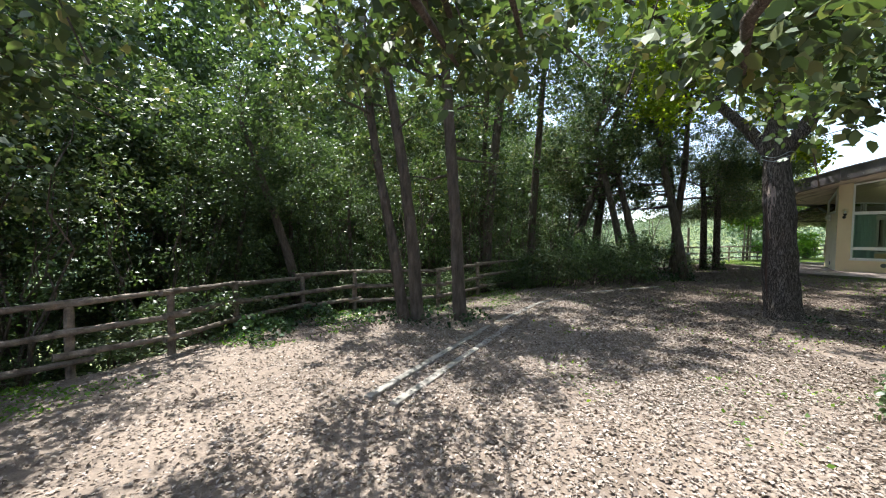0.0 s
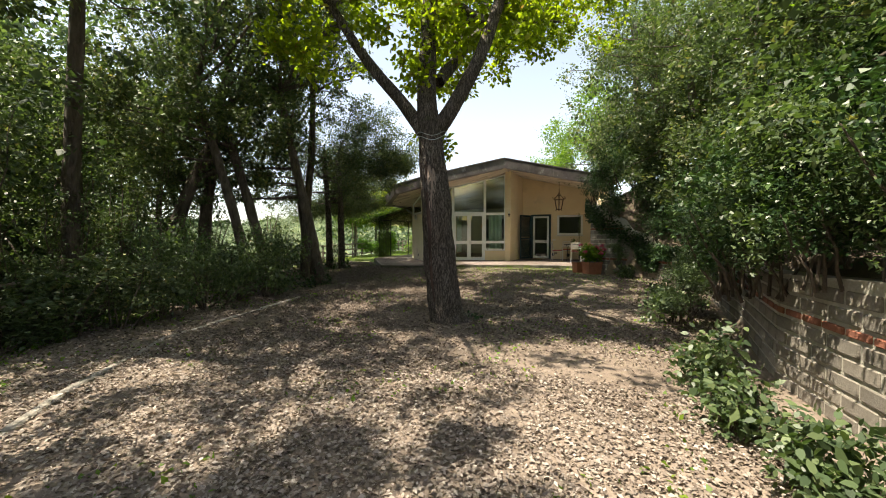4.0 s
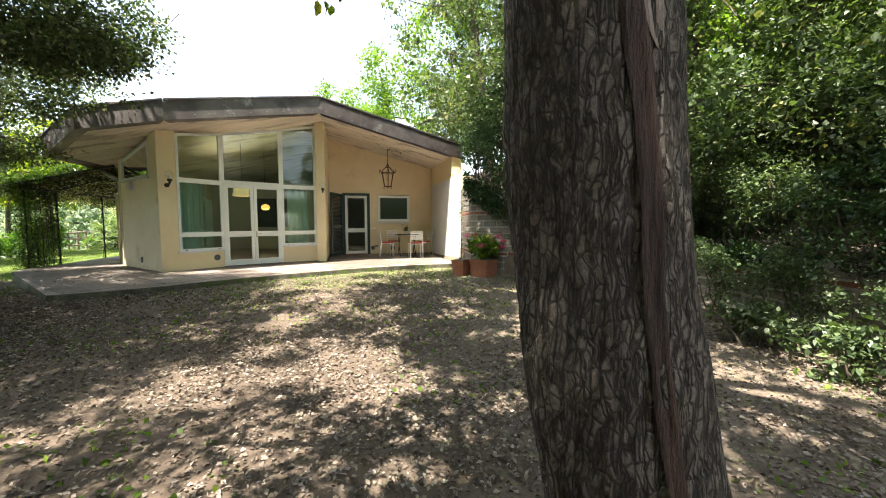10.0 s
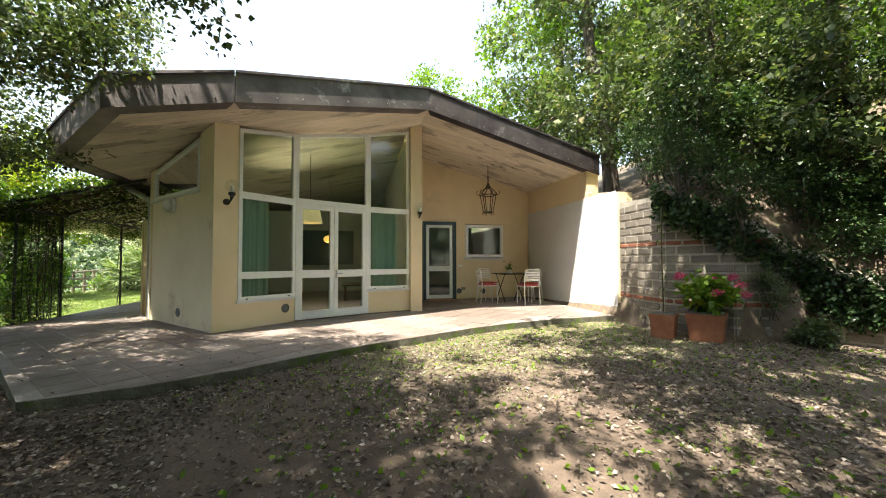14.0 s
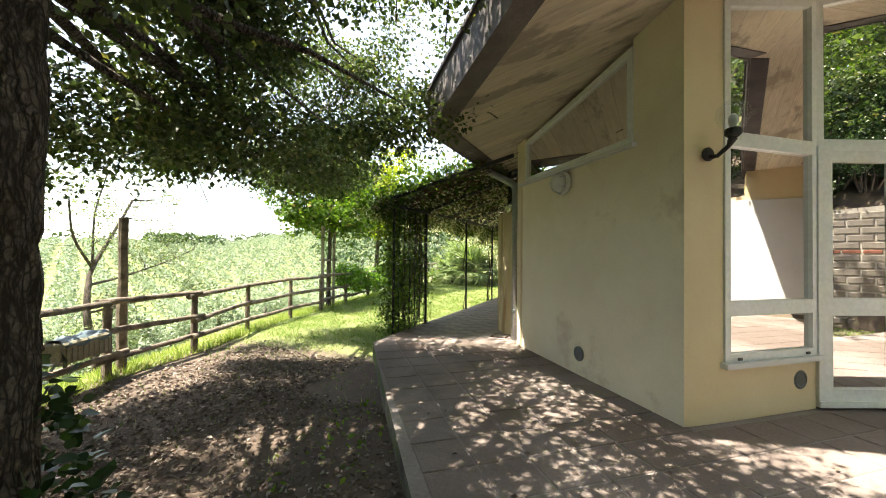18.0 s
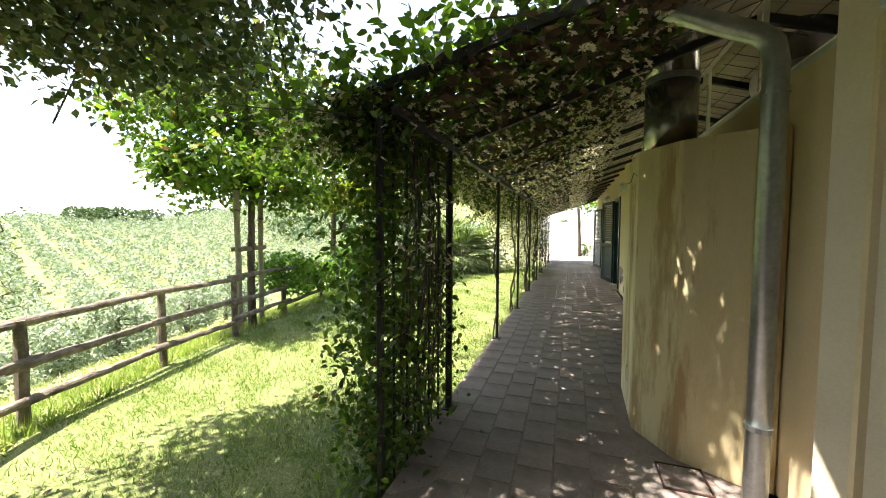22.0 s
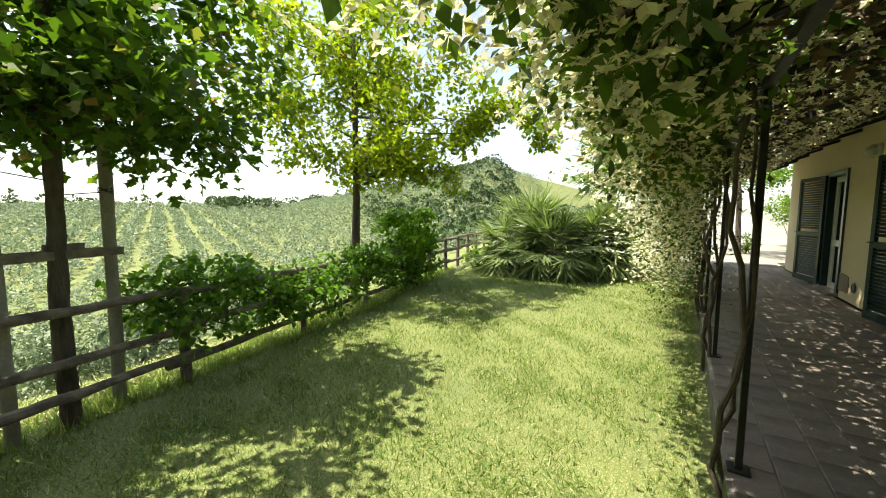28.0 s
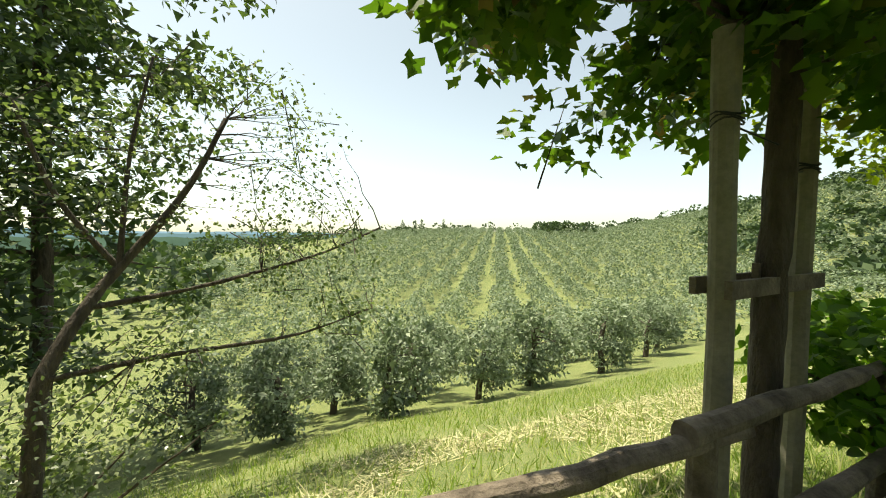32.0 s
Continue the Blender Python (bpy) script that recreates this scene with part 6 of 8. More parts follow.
def tree(name, label, base, trunk, r0, r1, crowns, leaf, size, per, spread, seed, group="", bk=None, shape=LEAF_Q, limbs=14, seg=12, rings=20, depth=0.01, flare=0.03, low=None, hole=0.35, forks=(), cat="tree", loose=0.7, freq=14.0, core=(12, 0.11, 0.048)):
    """A tree: furrowed trunk with limbs, crown of leaf clumps. trunk and crowns count from its base."""
    g = np.random.default_rng(seed)
    t = thing(name, label, cat, group, base)
    b = Build()
    bark(b, trunk, r0, r1, seg, rings, depth, flare, freq)
    b.ob("trunk", bk or BARK, t, smooth=True)
    for fk in forks:
        bark(Build(), fk[0], fk[1], fk[2], max(seg // 2, 8), max(rings // 2, 8), depth * 0.7, 0, freq).ob("limb", bk or BARK, t, smooth=True)
    cl = []
    for c, r, k in crowns:
        cl += clumps(g, k, c, r, hole)
    if low is not None:
        cl = [q for q in cl if q.z > low]
    way = spline(trunk, 20)
    starts = [q for q in way[8:]] + [q for fk in forks for q in spline(fk[0], 8)[2:]]
    for q in (cl[i] for i in g.choice(len(cl), min(limbs, len(cl)), replace=False)):
        s = min(starts, key=lambda w: (w - q).length + 1.2 * max(0, w.z - q.z))
        L = (q - s).length
        Build().tube(curve_pts(s, q, 5, 0.10, g), [r1 * 0.62 * (1 - 0.17 * i) * min(1, 0.35 + L / 4) for i in range(6)], 5, False).ob("limb", bk or BARK, t, smooth=True)
    tw = Build()
    for q in cl[::5]:
        o = Vector(g.normal(0, 1, 3)) * spread * 0.6
        tw.tube([q - o * 1.2, q + o], [0.007, 0.003], 3, False)
    tw.ob("twig", bk or BARK, t, kind="stuff")
    p, d = around(g, cl, per, spread)
    leaves("crown", leaf, p, d, size[0], size[1], g, shape, 0.25, loose, t)["kind"] = "stuff"
    if not core[0]:
        return t
    p, d = around(g, cl, core[0], spread * 0.6)
    leaves("inner_foliage", leaf, p, d, core[1], core[2], g, LEAF_Q, 0.3, loose, t)["kind"] = "stuff"
    return t


def gz(x, y):
    return float(ground_z(x, y)) - 0.03


HW = (0.062, 0.017)
# big leaning oak in the yard
tree("oak_tree", "old leaning oak with furrowed dark bark and a scarred trunk", (7.95, 6.30, gz(7.95, 6.3)),
     [(-0.02, -0.06, -0.1), (0.05, 0.12, 0.6), (0.09, 0.22, 1.4), (0.11, 0.28, 2.3), (0.13, 0.37, 3.0), (0.15, 0.42, 3.5)], 0.305, 0.21,
     # crown parts above z 7 are added overhead, placed to shade the yard
     [((-0.5, 1.5, 6.3), (2.8, 2.6, 1.8), 80), ((0.6, -0.9, 6.6), (2.4, 2.2, 1.7), 60), ((2.2, 0.7, 5.4), (1.0, 1.6, 0.9), 16), ((3.6, 0.4, 7.2), (2.7, 2.6, 1.2), 110), ((5.2, -1.2, 7.6), (2.0, 2.2, 1.0), 75), ((2.4, 2.2, 8.6), (2.8, 2.4, 0.9), 100), ((-2.2, 2.2, 8.4), (2.4, 2.4, 0.9), 90), ((4.6, 1.4, 8.6), (2.4, 2.4, 0.9), 95), ((-2.4, 0.2, 8.0), (2.2, 2.2, 0.8), 80), ((0.6, -1.8, 8.2), (2.4, 2.0, 0.8), 80), ((2.3, 0.9, 3.7), (0.7, 0.7, 0.25), 7), ((-1.0, 2.4, 4.9), (1.3, 1.0, 0.6), 18), ((0.2, 0.4, 4.9), (1.6, 1.6, 0.8), 26)],
     OAK, (0.10, 0.037), 40, 0.33, 11, bk=BARK_BIG, shape=LEAF_6, limbs=34, seg=110, rings=210, depth=0.009, flare=0.12, hole=0.42,
     forks=[([(0.14, 0.40, 3.3), (0.2, 0.5, 4.2), (0.3, 0.5, 5.4), (0.3, 0.4, 6.6)], 0.205, 0.11), ([(0.15, 0.38, 3.25), (0.34, 0.0, 3.9), (0.6, -0.45, 4.9), (0.9, -0.9, 6.5)], 0.16, 0.08), ([(0.13, 0.42, 3.2), (0.08, 0.9, 3.9), (-0.15, 1.6, 4.8), (-0.4, 2.2, 5.8)], 0.13, 0.07), ([(0.3, 0.3, 4.3), (1.4, 0.2, 5.4), (2.8, 0.3, 6.5), (4.0, -0.2, 7.2)], 0.10, 0.05)], freq=26)
wr = tagged(Build().tube([(8.08 + 0.275 * math.cos(a), 6.67 + 0.275 * math.sin(a), 3.0 + 0.05 * math.sin(a * 3) + 0.012 * a) for a in np.linspace(0, 12.5, 40)], 0.006, 5).ob("wire_loop", ZINC), "loose wire wound round the oak trunk", "wire")

oak = bpy.data.objects["oak_tree"]
SCAR = surface("bare_reddish_scar_wood", (0.040, 0.024, 0.020), (0.13, 0.075, 0.060), 9, 40, 0.9, 1.0, stretch=(2, 2, 0.3), dist=0.03)
SCAR_PALE = surface("pale_bare_scar_wood", (0.24, 0.17, 0.14), (0.42, 0.33, 0.28), 7, 40, 0.85, 0.6, stretch=(2, 2, 0.3), dist=0.03)
for z0, z1, a0, wd, mt, lb in ((0.35, 2.9, 172, 0.034, SCAR, "dark reddish bare strip"), (1.9, 2.75, 186, 0.045, SCAR_PALE, "pale healed scar"), (2.1, 2.7, 202, 0.03, SCAR_PALE, "pale healed scar")):
    b = Build()
    way = spline([(-0.02, -0.06, -0.1), (0.05, 0.12, 0.6), (0.09, 0.22, 1.4), (0.11, 0.28, 2.3), (0.13, 0.37, 3.0), (0.15, 0.42, 3.5)], 120)
    way = [w for w in way if z0 <= w.z <= z1]
    for i, w in enumerate(way):
        t = i / (len(way) - 1)
        r = 0.305 - 0.095 * w.z / 3.5
        hw = wd * (0.25 + 0.75 * math.sin(math.pi * t) ** 0.5) * (1 + 0.35 * noise.noise(Vector((0, 0, w.z * 5))))
        for j in range(9):
            u = j / 4 - 1
            a = radians(a0 + 9 * noise.noise(Vector((3, 0, w.z * 1.6)))) + u * hw / r
            rr = r + 0.022 - 0.014 * (1 - u * u) - 0.05 * max(0, abs(u) - 0.8) + 0.008 * noise.noise(Vector((u * 5, z0, w.z * 6)))
            b.v.append((w.x + rr * math.cos(a), w.y + rr * math.sin(a), w.z))
    b.f = [(i * 9 + j, i * 9 + j + 1, i * 9 + j + 10, i * 9 + j + 9) for i in range(len(way) - 1) for j in range(8)]
    b.ob("scar", mt, oak, lb, smooth=True)

# slim holm oaks near the path
for k, (x, y, pts, r) in enumerate([
        (1.5, 7.0, [(0, 0, 0), (-0.09, 0.01, 1.7), (-0.24, 0.04, 3.8), (-0.36, 0.06, 5.3)], 0.12),
        (0.70, 7.1, [(0, 0, 0), (-0.12, 0.02, 1.7), (-0.36, 0.06, 3.4), (-0.62, 0.1, 4.8)], 0.115),
        (0.45, 7.2, [(0, 0, 0), (-0.22, 0.04, 1.5), (-0.5, 0.08, 3.0), (-0.7, 0.1, 4.4)], 0.10),
        (10.62, 11.72, [(0, 0, 0), (-0.1, 0.4, 2.0), (-0.22, 0.85, 3.9), (-0.32, 1.25, 5.9)], 0.15),
        (9.5, 12.55, [(0, 0, 0), (-0.1, 0.38, 1.5), (-0.26, 0.95, 3.5), (-0.45, 1.6, 5.4)], 0.15),
        (8.7, 12.4, [(0, 0, 0), (-0.1, 0.3, 1.8), (-0.3, 0.9, 3.9), (-0.5, 1.3, 5.4)], 0.13),
        (12.1, 13.6, [(0, 0, 0), (-0.05, 0.3, 1.8), (-0.1, 0.5, 3.6), (-0.1, 0.8, 5.2)], 0.12)]):
    z = pts[-1]
    far_ = x > 8
    tree("holm_oak", "slim leaning holm oak with dark bark and small leaves", (x, y, gz(x, y)), pts, r, r * 0.62,
         [((z[0], z[1] + 0.3, z[2] + 0.6), (2.6, 2.4, 2.2), 78 if far_ else 52), ((z[0] * 0.6, z[1] + 1.2, 3.3), (1.7, 1.3, 1.0), 40 if far_ else 22)] + ([((0.3, 0.4, 9.0), (3.0, 2.4, 2.0), 56), ((z[0] - 1.2, z[1] - 0.2, 4.7), (2.2, 1.7, 0.9), 34)] if far_ else [((z[0], z[1] + 0.8, 8.4), (2.0, 1.8, 1.4), 44)]), HOLM, (0.068, 0.025), 84, 0.29, 20 + k, "holm oaks by the path", shape=LEAF_T, seg=16, rings=30, depth=0.012, limbs=14)
# two ivy-footed holm oaks whose crown reaches over the terrace
for k, (x, y, lean) in enumerate(((13.80, 14.28, 0.05), (13.97, 13.80, 0.12))):
    tree("holm_oak", "spreading holm oak, its low crown hanging over the terrace edge", (x, y, gz(x, y)), [(0, 0, 0), (0.05 * lean, 0.02, 1.6), (lean * 0.5, 0.1, 3.0), (lean, 0.3, 4.6)], 0.125, 0.085,
         [((0.1 + k * 0.9, 0.5 + 0.5 * k, 4.2), (2.9, 3.0, 1.7), 100), ((0.5 + k * 1.0, 1.6, 3.0), (1.9, 1.8, 0.85), 44), ((0.2 + k, -1.0 + k * 2, 3.3), (1.6, 1.3, 0.7), 30), ((2.6 + 0.5 * k, 0.6, 4.6), (2.1, 1.9, 1.1), 64), ((-0.9, -1.7, 4.0), (1.7, 1.5, 0.9), 52), ((3.3, 2.1, 3.9), (1.8, 1.8, 0.8), 80), ((-0.5, -1.4, 5.4), (2.0, 1.8, 1.1), 60), ((-0.2, -2.6, 4.6), (1.5, 0.9, 0.9), 34), ((1.2, -1.6, 3.6), (1.0, 0.9, 0.5), 14), ((-0.3, 2.5, 5.2), (2.2, 1.6, 1.0), 60), ((4.0, 2.2, 3.0), (1.5, 1.5, 0.55), 95), ((2.7, 0.9, 4.2), (1.6, 1.2, 0.8), 60), ((2.4, -0.7, 4.7), (1.3, 1.0, 0.6), 30), ((2.9, 0.2, 3.1), (0.9, 0.8, 0.5), 26), ((-0.2, -2.6, 3.8), (1.5, 1.0, 0.6), 40), ((0.9, -2.7, 3.3), (0.7, 0.5, 0.35), 8), ((1.6, 1.2, 4.6), (1.6, 1.4, 0.7), 40), ((2.2, 1.2, 2.6), (1.1, 0.9, 0.3), 24), ((0.8, 2.6, 2.5), (1.1, 1.0, 0.45), 26), ((3.0, 2.8, 2.9), (1.0, 0.9, 0.5), 55), ((-0.1, -3.2, 3.95), (1.1, 0.8, 0.7), 34)], HOLM, (0.056, 0.021), 66, 0.34, 40 + k, "holm oaks by the path", bk=BARK_BIG, seg=40, rings=90, depth=0.014, limbs=20, low=2.05, hole=0.48, core=(2, 0.08, 0.034))
ivy = thing("ivy_clump", "dark ivy growing round the foot of the trees", "ivy")
for k, (x, y, h, r) in enumerate(((10.62, 11.75, 0.7, 0.28), (14.02, 13.98, 1.0, 0.42), (9.5, 12.6, 0.9, 0.35), (9.9, 12.0, 0.25, 0.6), (1.2, 7.3, 0.15, 0.9), (0.2, 7.6, 0.15, 0.8), (8.2, 5.98, 0.09, 0.22), (-1.9, 6.4, 0.3, 0.5), (-1.2, 7.3, 0.3, 0.5))):
    g = np.random.default_rng(70 + k)
    n_ = 900 if r == 0.42 else 60 if r == 0.22 else 420
    a, q, hh = g.uniform(0, 6.28, n_), g.random(n_) ** 0.6, g.random(n_) ** 1.8
    pts = np.stack([x + np.cos(a) * r * (1.15 - 0.65 * hh) * (0.45 + 0.55 * q), y + np.sin(a) * r * (1.15 - 0.65 * hh) * (0.45 + 0.55 * q), gz(x, y) + 0.03 + hh * h], 1)
    leaves("ivy", IVY, pts, np.stack([np.cos(a), np.sin(a), 0.4 + 0 * a], 1), 0.062, 0.028, g, LEAF_6, parent=ivy)

# the wood beyond the fence: four kinds, repeated
kinds = []
for k in range(4):
    g = np.random.default_rng(90 + k)
    lx, ly = g.normal(0, 0.5, 2)
    kinds.append(tree("wood_tree", "dark slender holm oak in the shady wood", (0, 0, -200), [(0, 0, -0.4), (lx * 0.3, ly * 0.3, 1.8), (lx * 0.8, ly * 0.8, 3.8), (lx * 1.3, ly * 1.3, 5.6)], 0.09 + 0.02 * k, 0.05,
                 [((lx, ly, 5.8), (2.2, 2.2, 2.2), 84), ((lx * 0.6, ly * 0.6, 3.2), (1.8, 1.8, 1.1), 24)], (HOLM, LAUREL, HOLM, LAUREL)[k], (0.08, 0.033), 84, 0.44, 100 + k, "trees of the wood", shape=LEAF_T, seg=9, rings=14, limbs=9, hole=0.4))
g = np.random.default_rng(7)
spots = [(3.6, 13.0), (5.6, 13.7), (7.3, 14.4), (9.2, 15.3)]
tries = 0
while len(spots) < 42 and tries < 4000:
    tries += 1
    x = g.uniform(-11, 14.5)
    y = float(np.interp(x, FENCE_X, FENCE_Y)) + g.uniform(0.9, 10.5)
    if x > 11.2 and y > 17.2 or min([99] + [math.hypot(x - a, y - c) for a, c in spots]) < 1.25:
        continue
    spots.append((x, y))
used = set()
for i, (x, y) in enumerate(spots):
    k = i % 4
    m_ = pose(x, y, gz(x, y), g.normal(0, 4), g.normal(0, 4), g.uniform(0, 360)) @ Matrix.Scale(g.uniform(0.85, 1.2) * (1.4 if i < 4 else 0.66 if -4.5 < x < 2.2 and y < 12.5 else 1), 4)
    if k not in used:
        used.add(k)
        kinds[k].matrix_basis = m_
    else:
        o = copy_thing(kinds[k], m_)
        o.matrix_basis = m_


# tall trees deeper in the wood
deep = tree("deep_wood_tree", "tall dense evergreen oak deep in the wood", (0, 0, -200), [(0, 0, -0.5), (0.1, 0.1, 3.0), (0.2, 0, 6.0), (0.2, 0.1, 9.0)], 0.16, 0.08,
            [((0.2, 0, 7.5), (3.2, 3.2, 4.2), 120), ((0, 0, 3.0), (2.6, 2.6, 2.2), 40)], LAUREL, (0.17, 0.075), 58, 0.6, 119, "trees of the wood", shape=LEAF_T, seg=9, rings=14, limbs=10, hole=0.4)
g = np.random.default_rng(71)
first = True
for row, (dy, sc) in enumerate(((9.0, 1.0), (12.5, 1.25), (16.5, 1.6))):
    for x in np.arange(-16, 12.5, 3.3):
        xx, yy = x + g.normal(0, 0.5), float(np.interp(x, FENCE_X, FENCE_Y)) + dy + g.normal(0, 0.6)
        m_ = pose(xx, yy, gz(xx, yy), 0, 0, g.uniform(0, 360)) @ Matrix.Scale(sc * g.uniform(0.9, 1.15), 4)
        if first:
            deep.matrix_basis = m_
            first = False
        else:
            copy_thing(deep, m_).matrix_basis = m_


def shrub(name, label, seed, centre, radii, n, per, leaf, size, spread=0.3, shape=LEAF_Q, cat="shrub", group="", low=-0.9, hole=0.3, stems=6, z0=None):
    g = np.random.default_rng(seed)
    x, y, z = centre
    z0 = gz(x, y) if z0 is None else z0
    t = thing(name, label, cat, group, (x, y, z0))
    cl = clumps(g, n, (0, 0, z - z0), radii, hole, low)
    cl = [q for q in cl if q.z > 0.04]
    b = Build()
    for q in cl[:stems]:
        b.tube(curve_pts((g.normal(0, 0.1), g.normal(0, 0.1), -0.1), q, 4, 0.1, g), [0.022, 0.018, 0.014, 0.01, 0.006], 5, False)
    b.ob("stem", VINE, t, kind="stuff")
    p, d = around(g, cl, per, spread)
    p[:, 2] = np.maximum(p[:, 2], 0.02)
    leaves("foliage", leaf, p, d, size[0], size[1], g, shape, 0.25, 0.7, t)["kind"] = "stuff"
    p, d = around(g, cl, 6, spread * 0.55)
    p[:, 2] = np.maximum(p[:, 2], 0.03)
    leaves("inner_foliage", leaf, p, d, size[0] * 1.6, size[1] * 1.8, g, LEAF_Q, 0.3, 0.7, t)["kind"] = "stuff"
    return t


# undergrowth along the wood's edge
ug = [shrub("undergrowth_shrub", "leafy evergreen undergrowth at the wood's edge", 130 + k, (0, 0, 0.75), (0.95, 0.8, 0.8), 34, 68, (LAUREL, HOLM, LAUREL)[k], (0.062, 0.022), 0.3, LEAF_T, group="undergrowth", z0=0.0) for k in range(3)]
g = np.random.default_rng(8)
spots = []
for x in np.arange(-9.5, 13.2, 0.62):
    y = float(np.interp(x, FENCE_X, FENCE_Y))
    spots += [(x + g.normal(0, 0.2), y + g.uniform(0.6, 1.8)), (x + g.normal(0, 0.3), y + g.uniform(2.2, 7))]
spots += [(8.3, 11.3), (7.6, 11.5), (6.8, 11.2), (11.3, 13.6), (8.9, 11.8), (5.9, 11.1), (7.2, 12.2), (13.0, 14.9), (4.6, 10.9), (5.2, 10.8), (3.9, 10.75), (4.9, 11.3)]
used = set()
for i, (x, y) in enumerate(spots):
    k = 0 if i % 5 < 2 else 1 if i % 5 < 4 else 2
    m_ = pose(x, y, gz(x, y), 0, 0, g.uniform(0, 360)) @ Matrix.Diagonal((*(Vector((1, 1, g.uniform(0.5, 0.95))) * g.uniform(0.8, 1.2)), 1)) @ Matrix.Scale(1.55 if 5.5 < x < 9.5 and y < 12.3 else 1, 4, (0, 0, 1))
    if k not in used:
        used.add(k)
        ug[k].matrix_basis = m_
    else:
        copy_thing(ug[k], m_).matrix_basis = m_

# thin many-stemmed saplings under the wood's crowns
def sapling(seed):
    g = np.random.default_rng(seed)
    t = thing("wood_sapling", "thin many-stemmed bay sapling in the shady wood", "sapling", "saplings of the wood")
    pp, dd = [], []
    for k in range(7):
        a, r, h = g.uniform(0, 6.28), g.uniform(0.1, 0.35), g.uniform(2.2, 4.4)
        way = curve_pts((math.cos(a) * r * 0.5, math.sin(a) * r * 0.5, -0.1), (math.cos(a) * r * 3.2, math.sin(a) * r * 3.2, h), 8, 0.10, g)
        Build().tube(way, [0.022 - 0.0022 * i for i in range(len(way))], 6, False).ob("stem", BARK, t)
        for q in way[3:]:
            p, d = around(g, [q + Vector(g.normal(0, 0.16, 3))], 24, 0.22)
            pp.append(p)
            dd.append(d)
    leaves("foliage", LAUREL, np.concatenate(pp), np.concatenate(dd), 0.075, 0.022, g, LEAF_Q, parent=t)["kind"] = "stuff"
    return t


saps = [sapling(610 + k) for k in range(3)]
g = np.random.default_rng(62)
for i in range(44):
    x = -10 + 21 * (i + g.random()) / 44
    y = float(np.interp(x, FENCE_X, FENCE_Y)) + g.uniform(0.7, 5.0)
    m_ = pose(x, y, gz(x, y), 0, 0, g.uniform(0, 360)) @ Matrix.Scale(g.uniform(0.8, 1.2), 4)
    if i < 3:
        saps[i].matrix_basis = m_
    else:
        copy_thing(saps[i % 3], m_).matrix_basis = m_

# dense evergreen bank above the retaining wall
bank = [tree("bank_tree", "dense evergreen oak on the bank above the retaining wall", (0, 0, -200), [(0, 0, -0.4), (0.1, 0.1, 1.4), (0.2, 0.3, 2.8), (0.2, 0.4, 4.6)], 0.14, 0.07,
             [((0.1, 0.5, 3.6), (2.0, 1.9, 2.3), 110), ((0.0, 1.0, 1.3), (1.8, 1.3, 1.2), 62)], (HOLM, LAUREL, BRIGHT)[k], ((0.062, 0.023), (0.066, 0.025), (0.085, 0.036))[k], 78, 0.42, 150 + k, "trees of the bank", shape=LEAF_T, seg=9, rings=14, limbs=12, hole=0.34) for k in range(3)]
used = set()
g = np.random.default_rng(9)
for i, (x, y, s, k) in enumerate(((4.6, 0.2, 0.8, 1), (6.2, 0.3, 1.0, 0), (7.9, 0.1, 1.0, 1), (9.6, 0.0, 1.05, 0), (11.3, -0.2, 1.1, 1), (12.9, 0.4, 1.05, 0), (14.6, 1.4, 1.05, 0), (16.2, 2.2, 1.1, 0), (5.4, -2.6, 1.2, 0), (8.6, -3.0, 1.3, 2), (11.8, -3.2, 1.35, 2),
                                  (14.6, -2.4, 1.4, 2), (17.6, 0.2, 1.25, 0), (18.6, -3.0, 1.4, 2), (20.5, -1.0, 1.3, 2), (3.6, -2.4, 0.8, 1), (10.0, -6.5, 1.6, 2), (14.5, -6.5, 1.6, 0), (19.5, -7, 1.6, 2), (23.5, -3.5, 1.3, 2), (19.0, 2.6, 1.5, 0), (22.6, 1.2, 1.7, 2), (31, 4, 1.9, 2), (36, 7, 1.9, 2), (12.5, -5.2, 1.8, 2), (7.0, -4.8, 1.7, 2))):
    m_ = pose(x, y, gz(x, y), 0, 0, g.uniform(-25, 25)) @ Matrix.Scale(s, 4)
    if k not in used:
        used.add(k)
        bank[k].matrix_basis = m_
    else:
        copy_thing(bank[k], m_).matrix_basis = m_
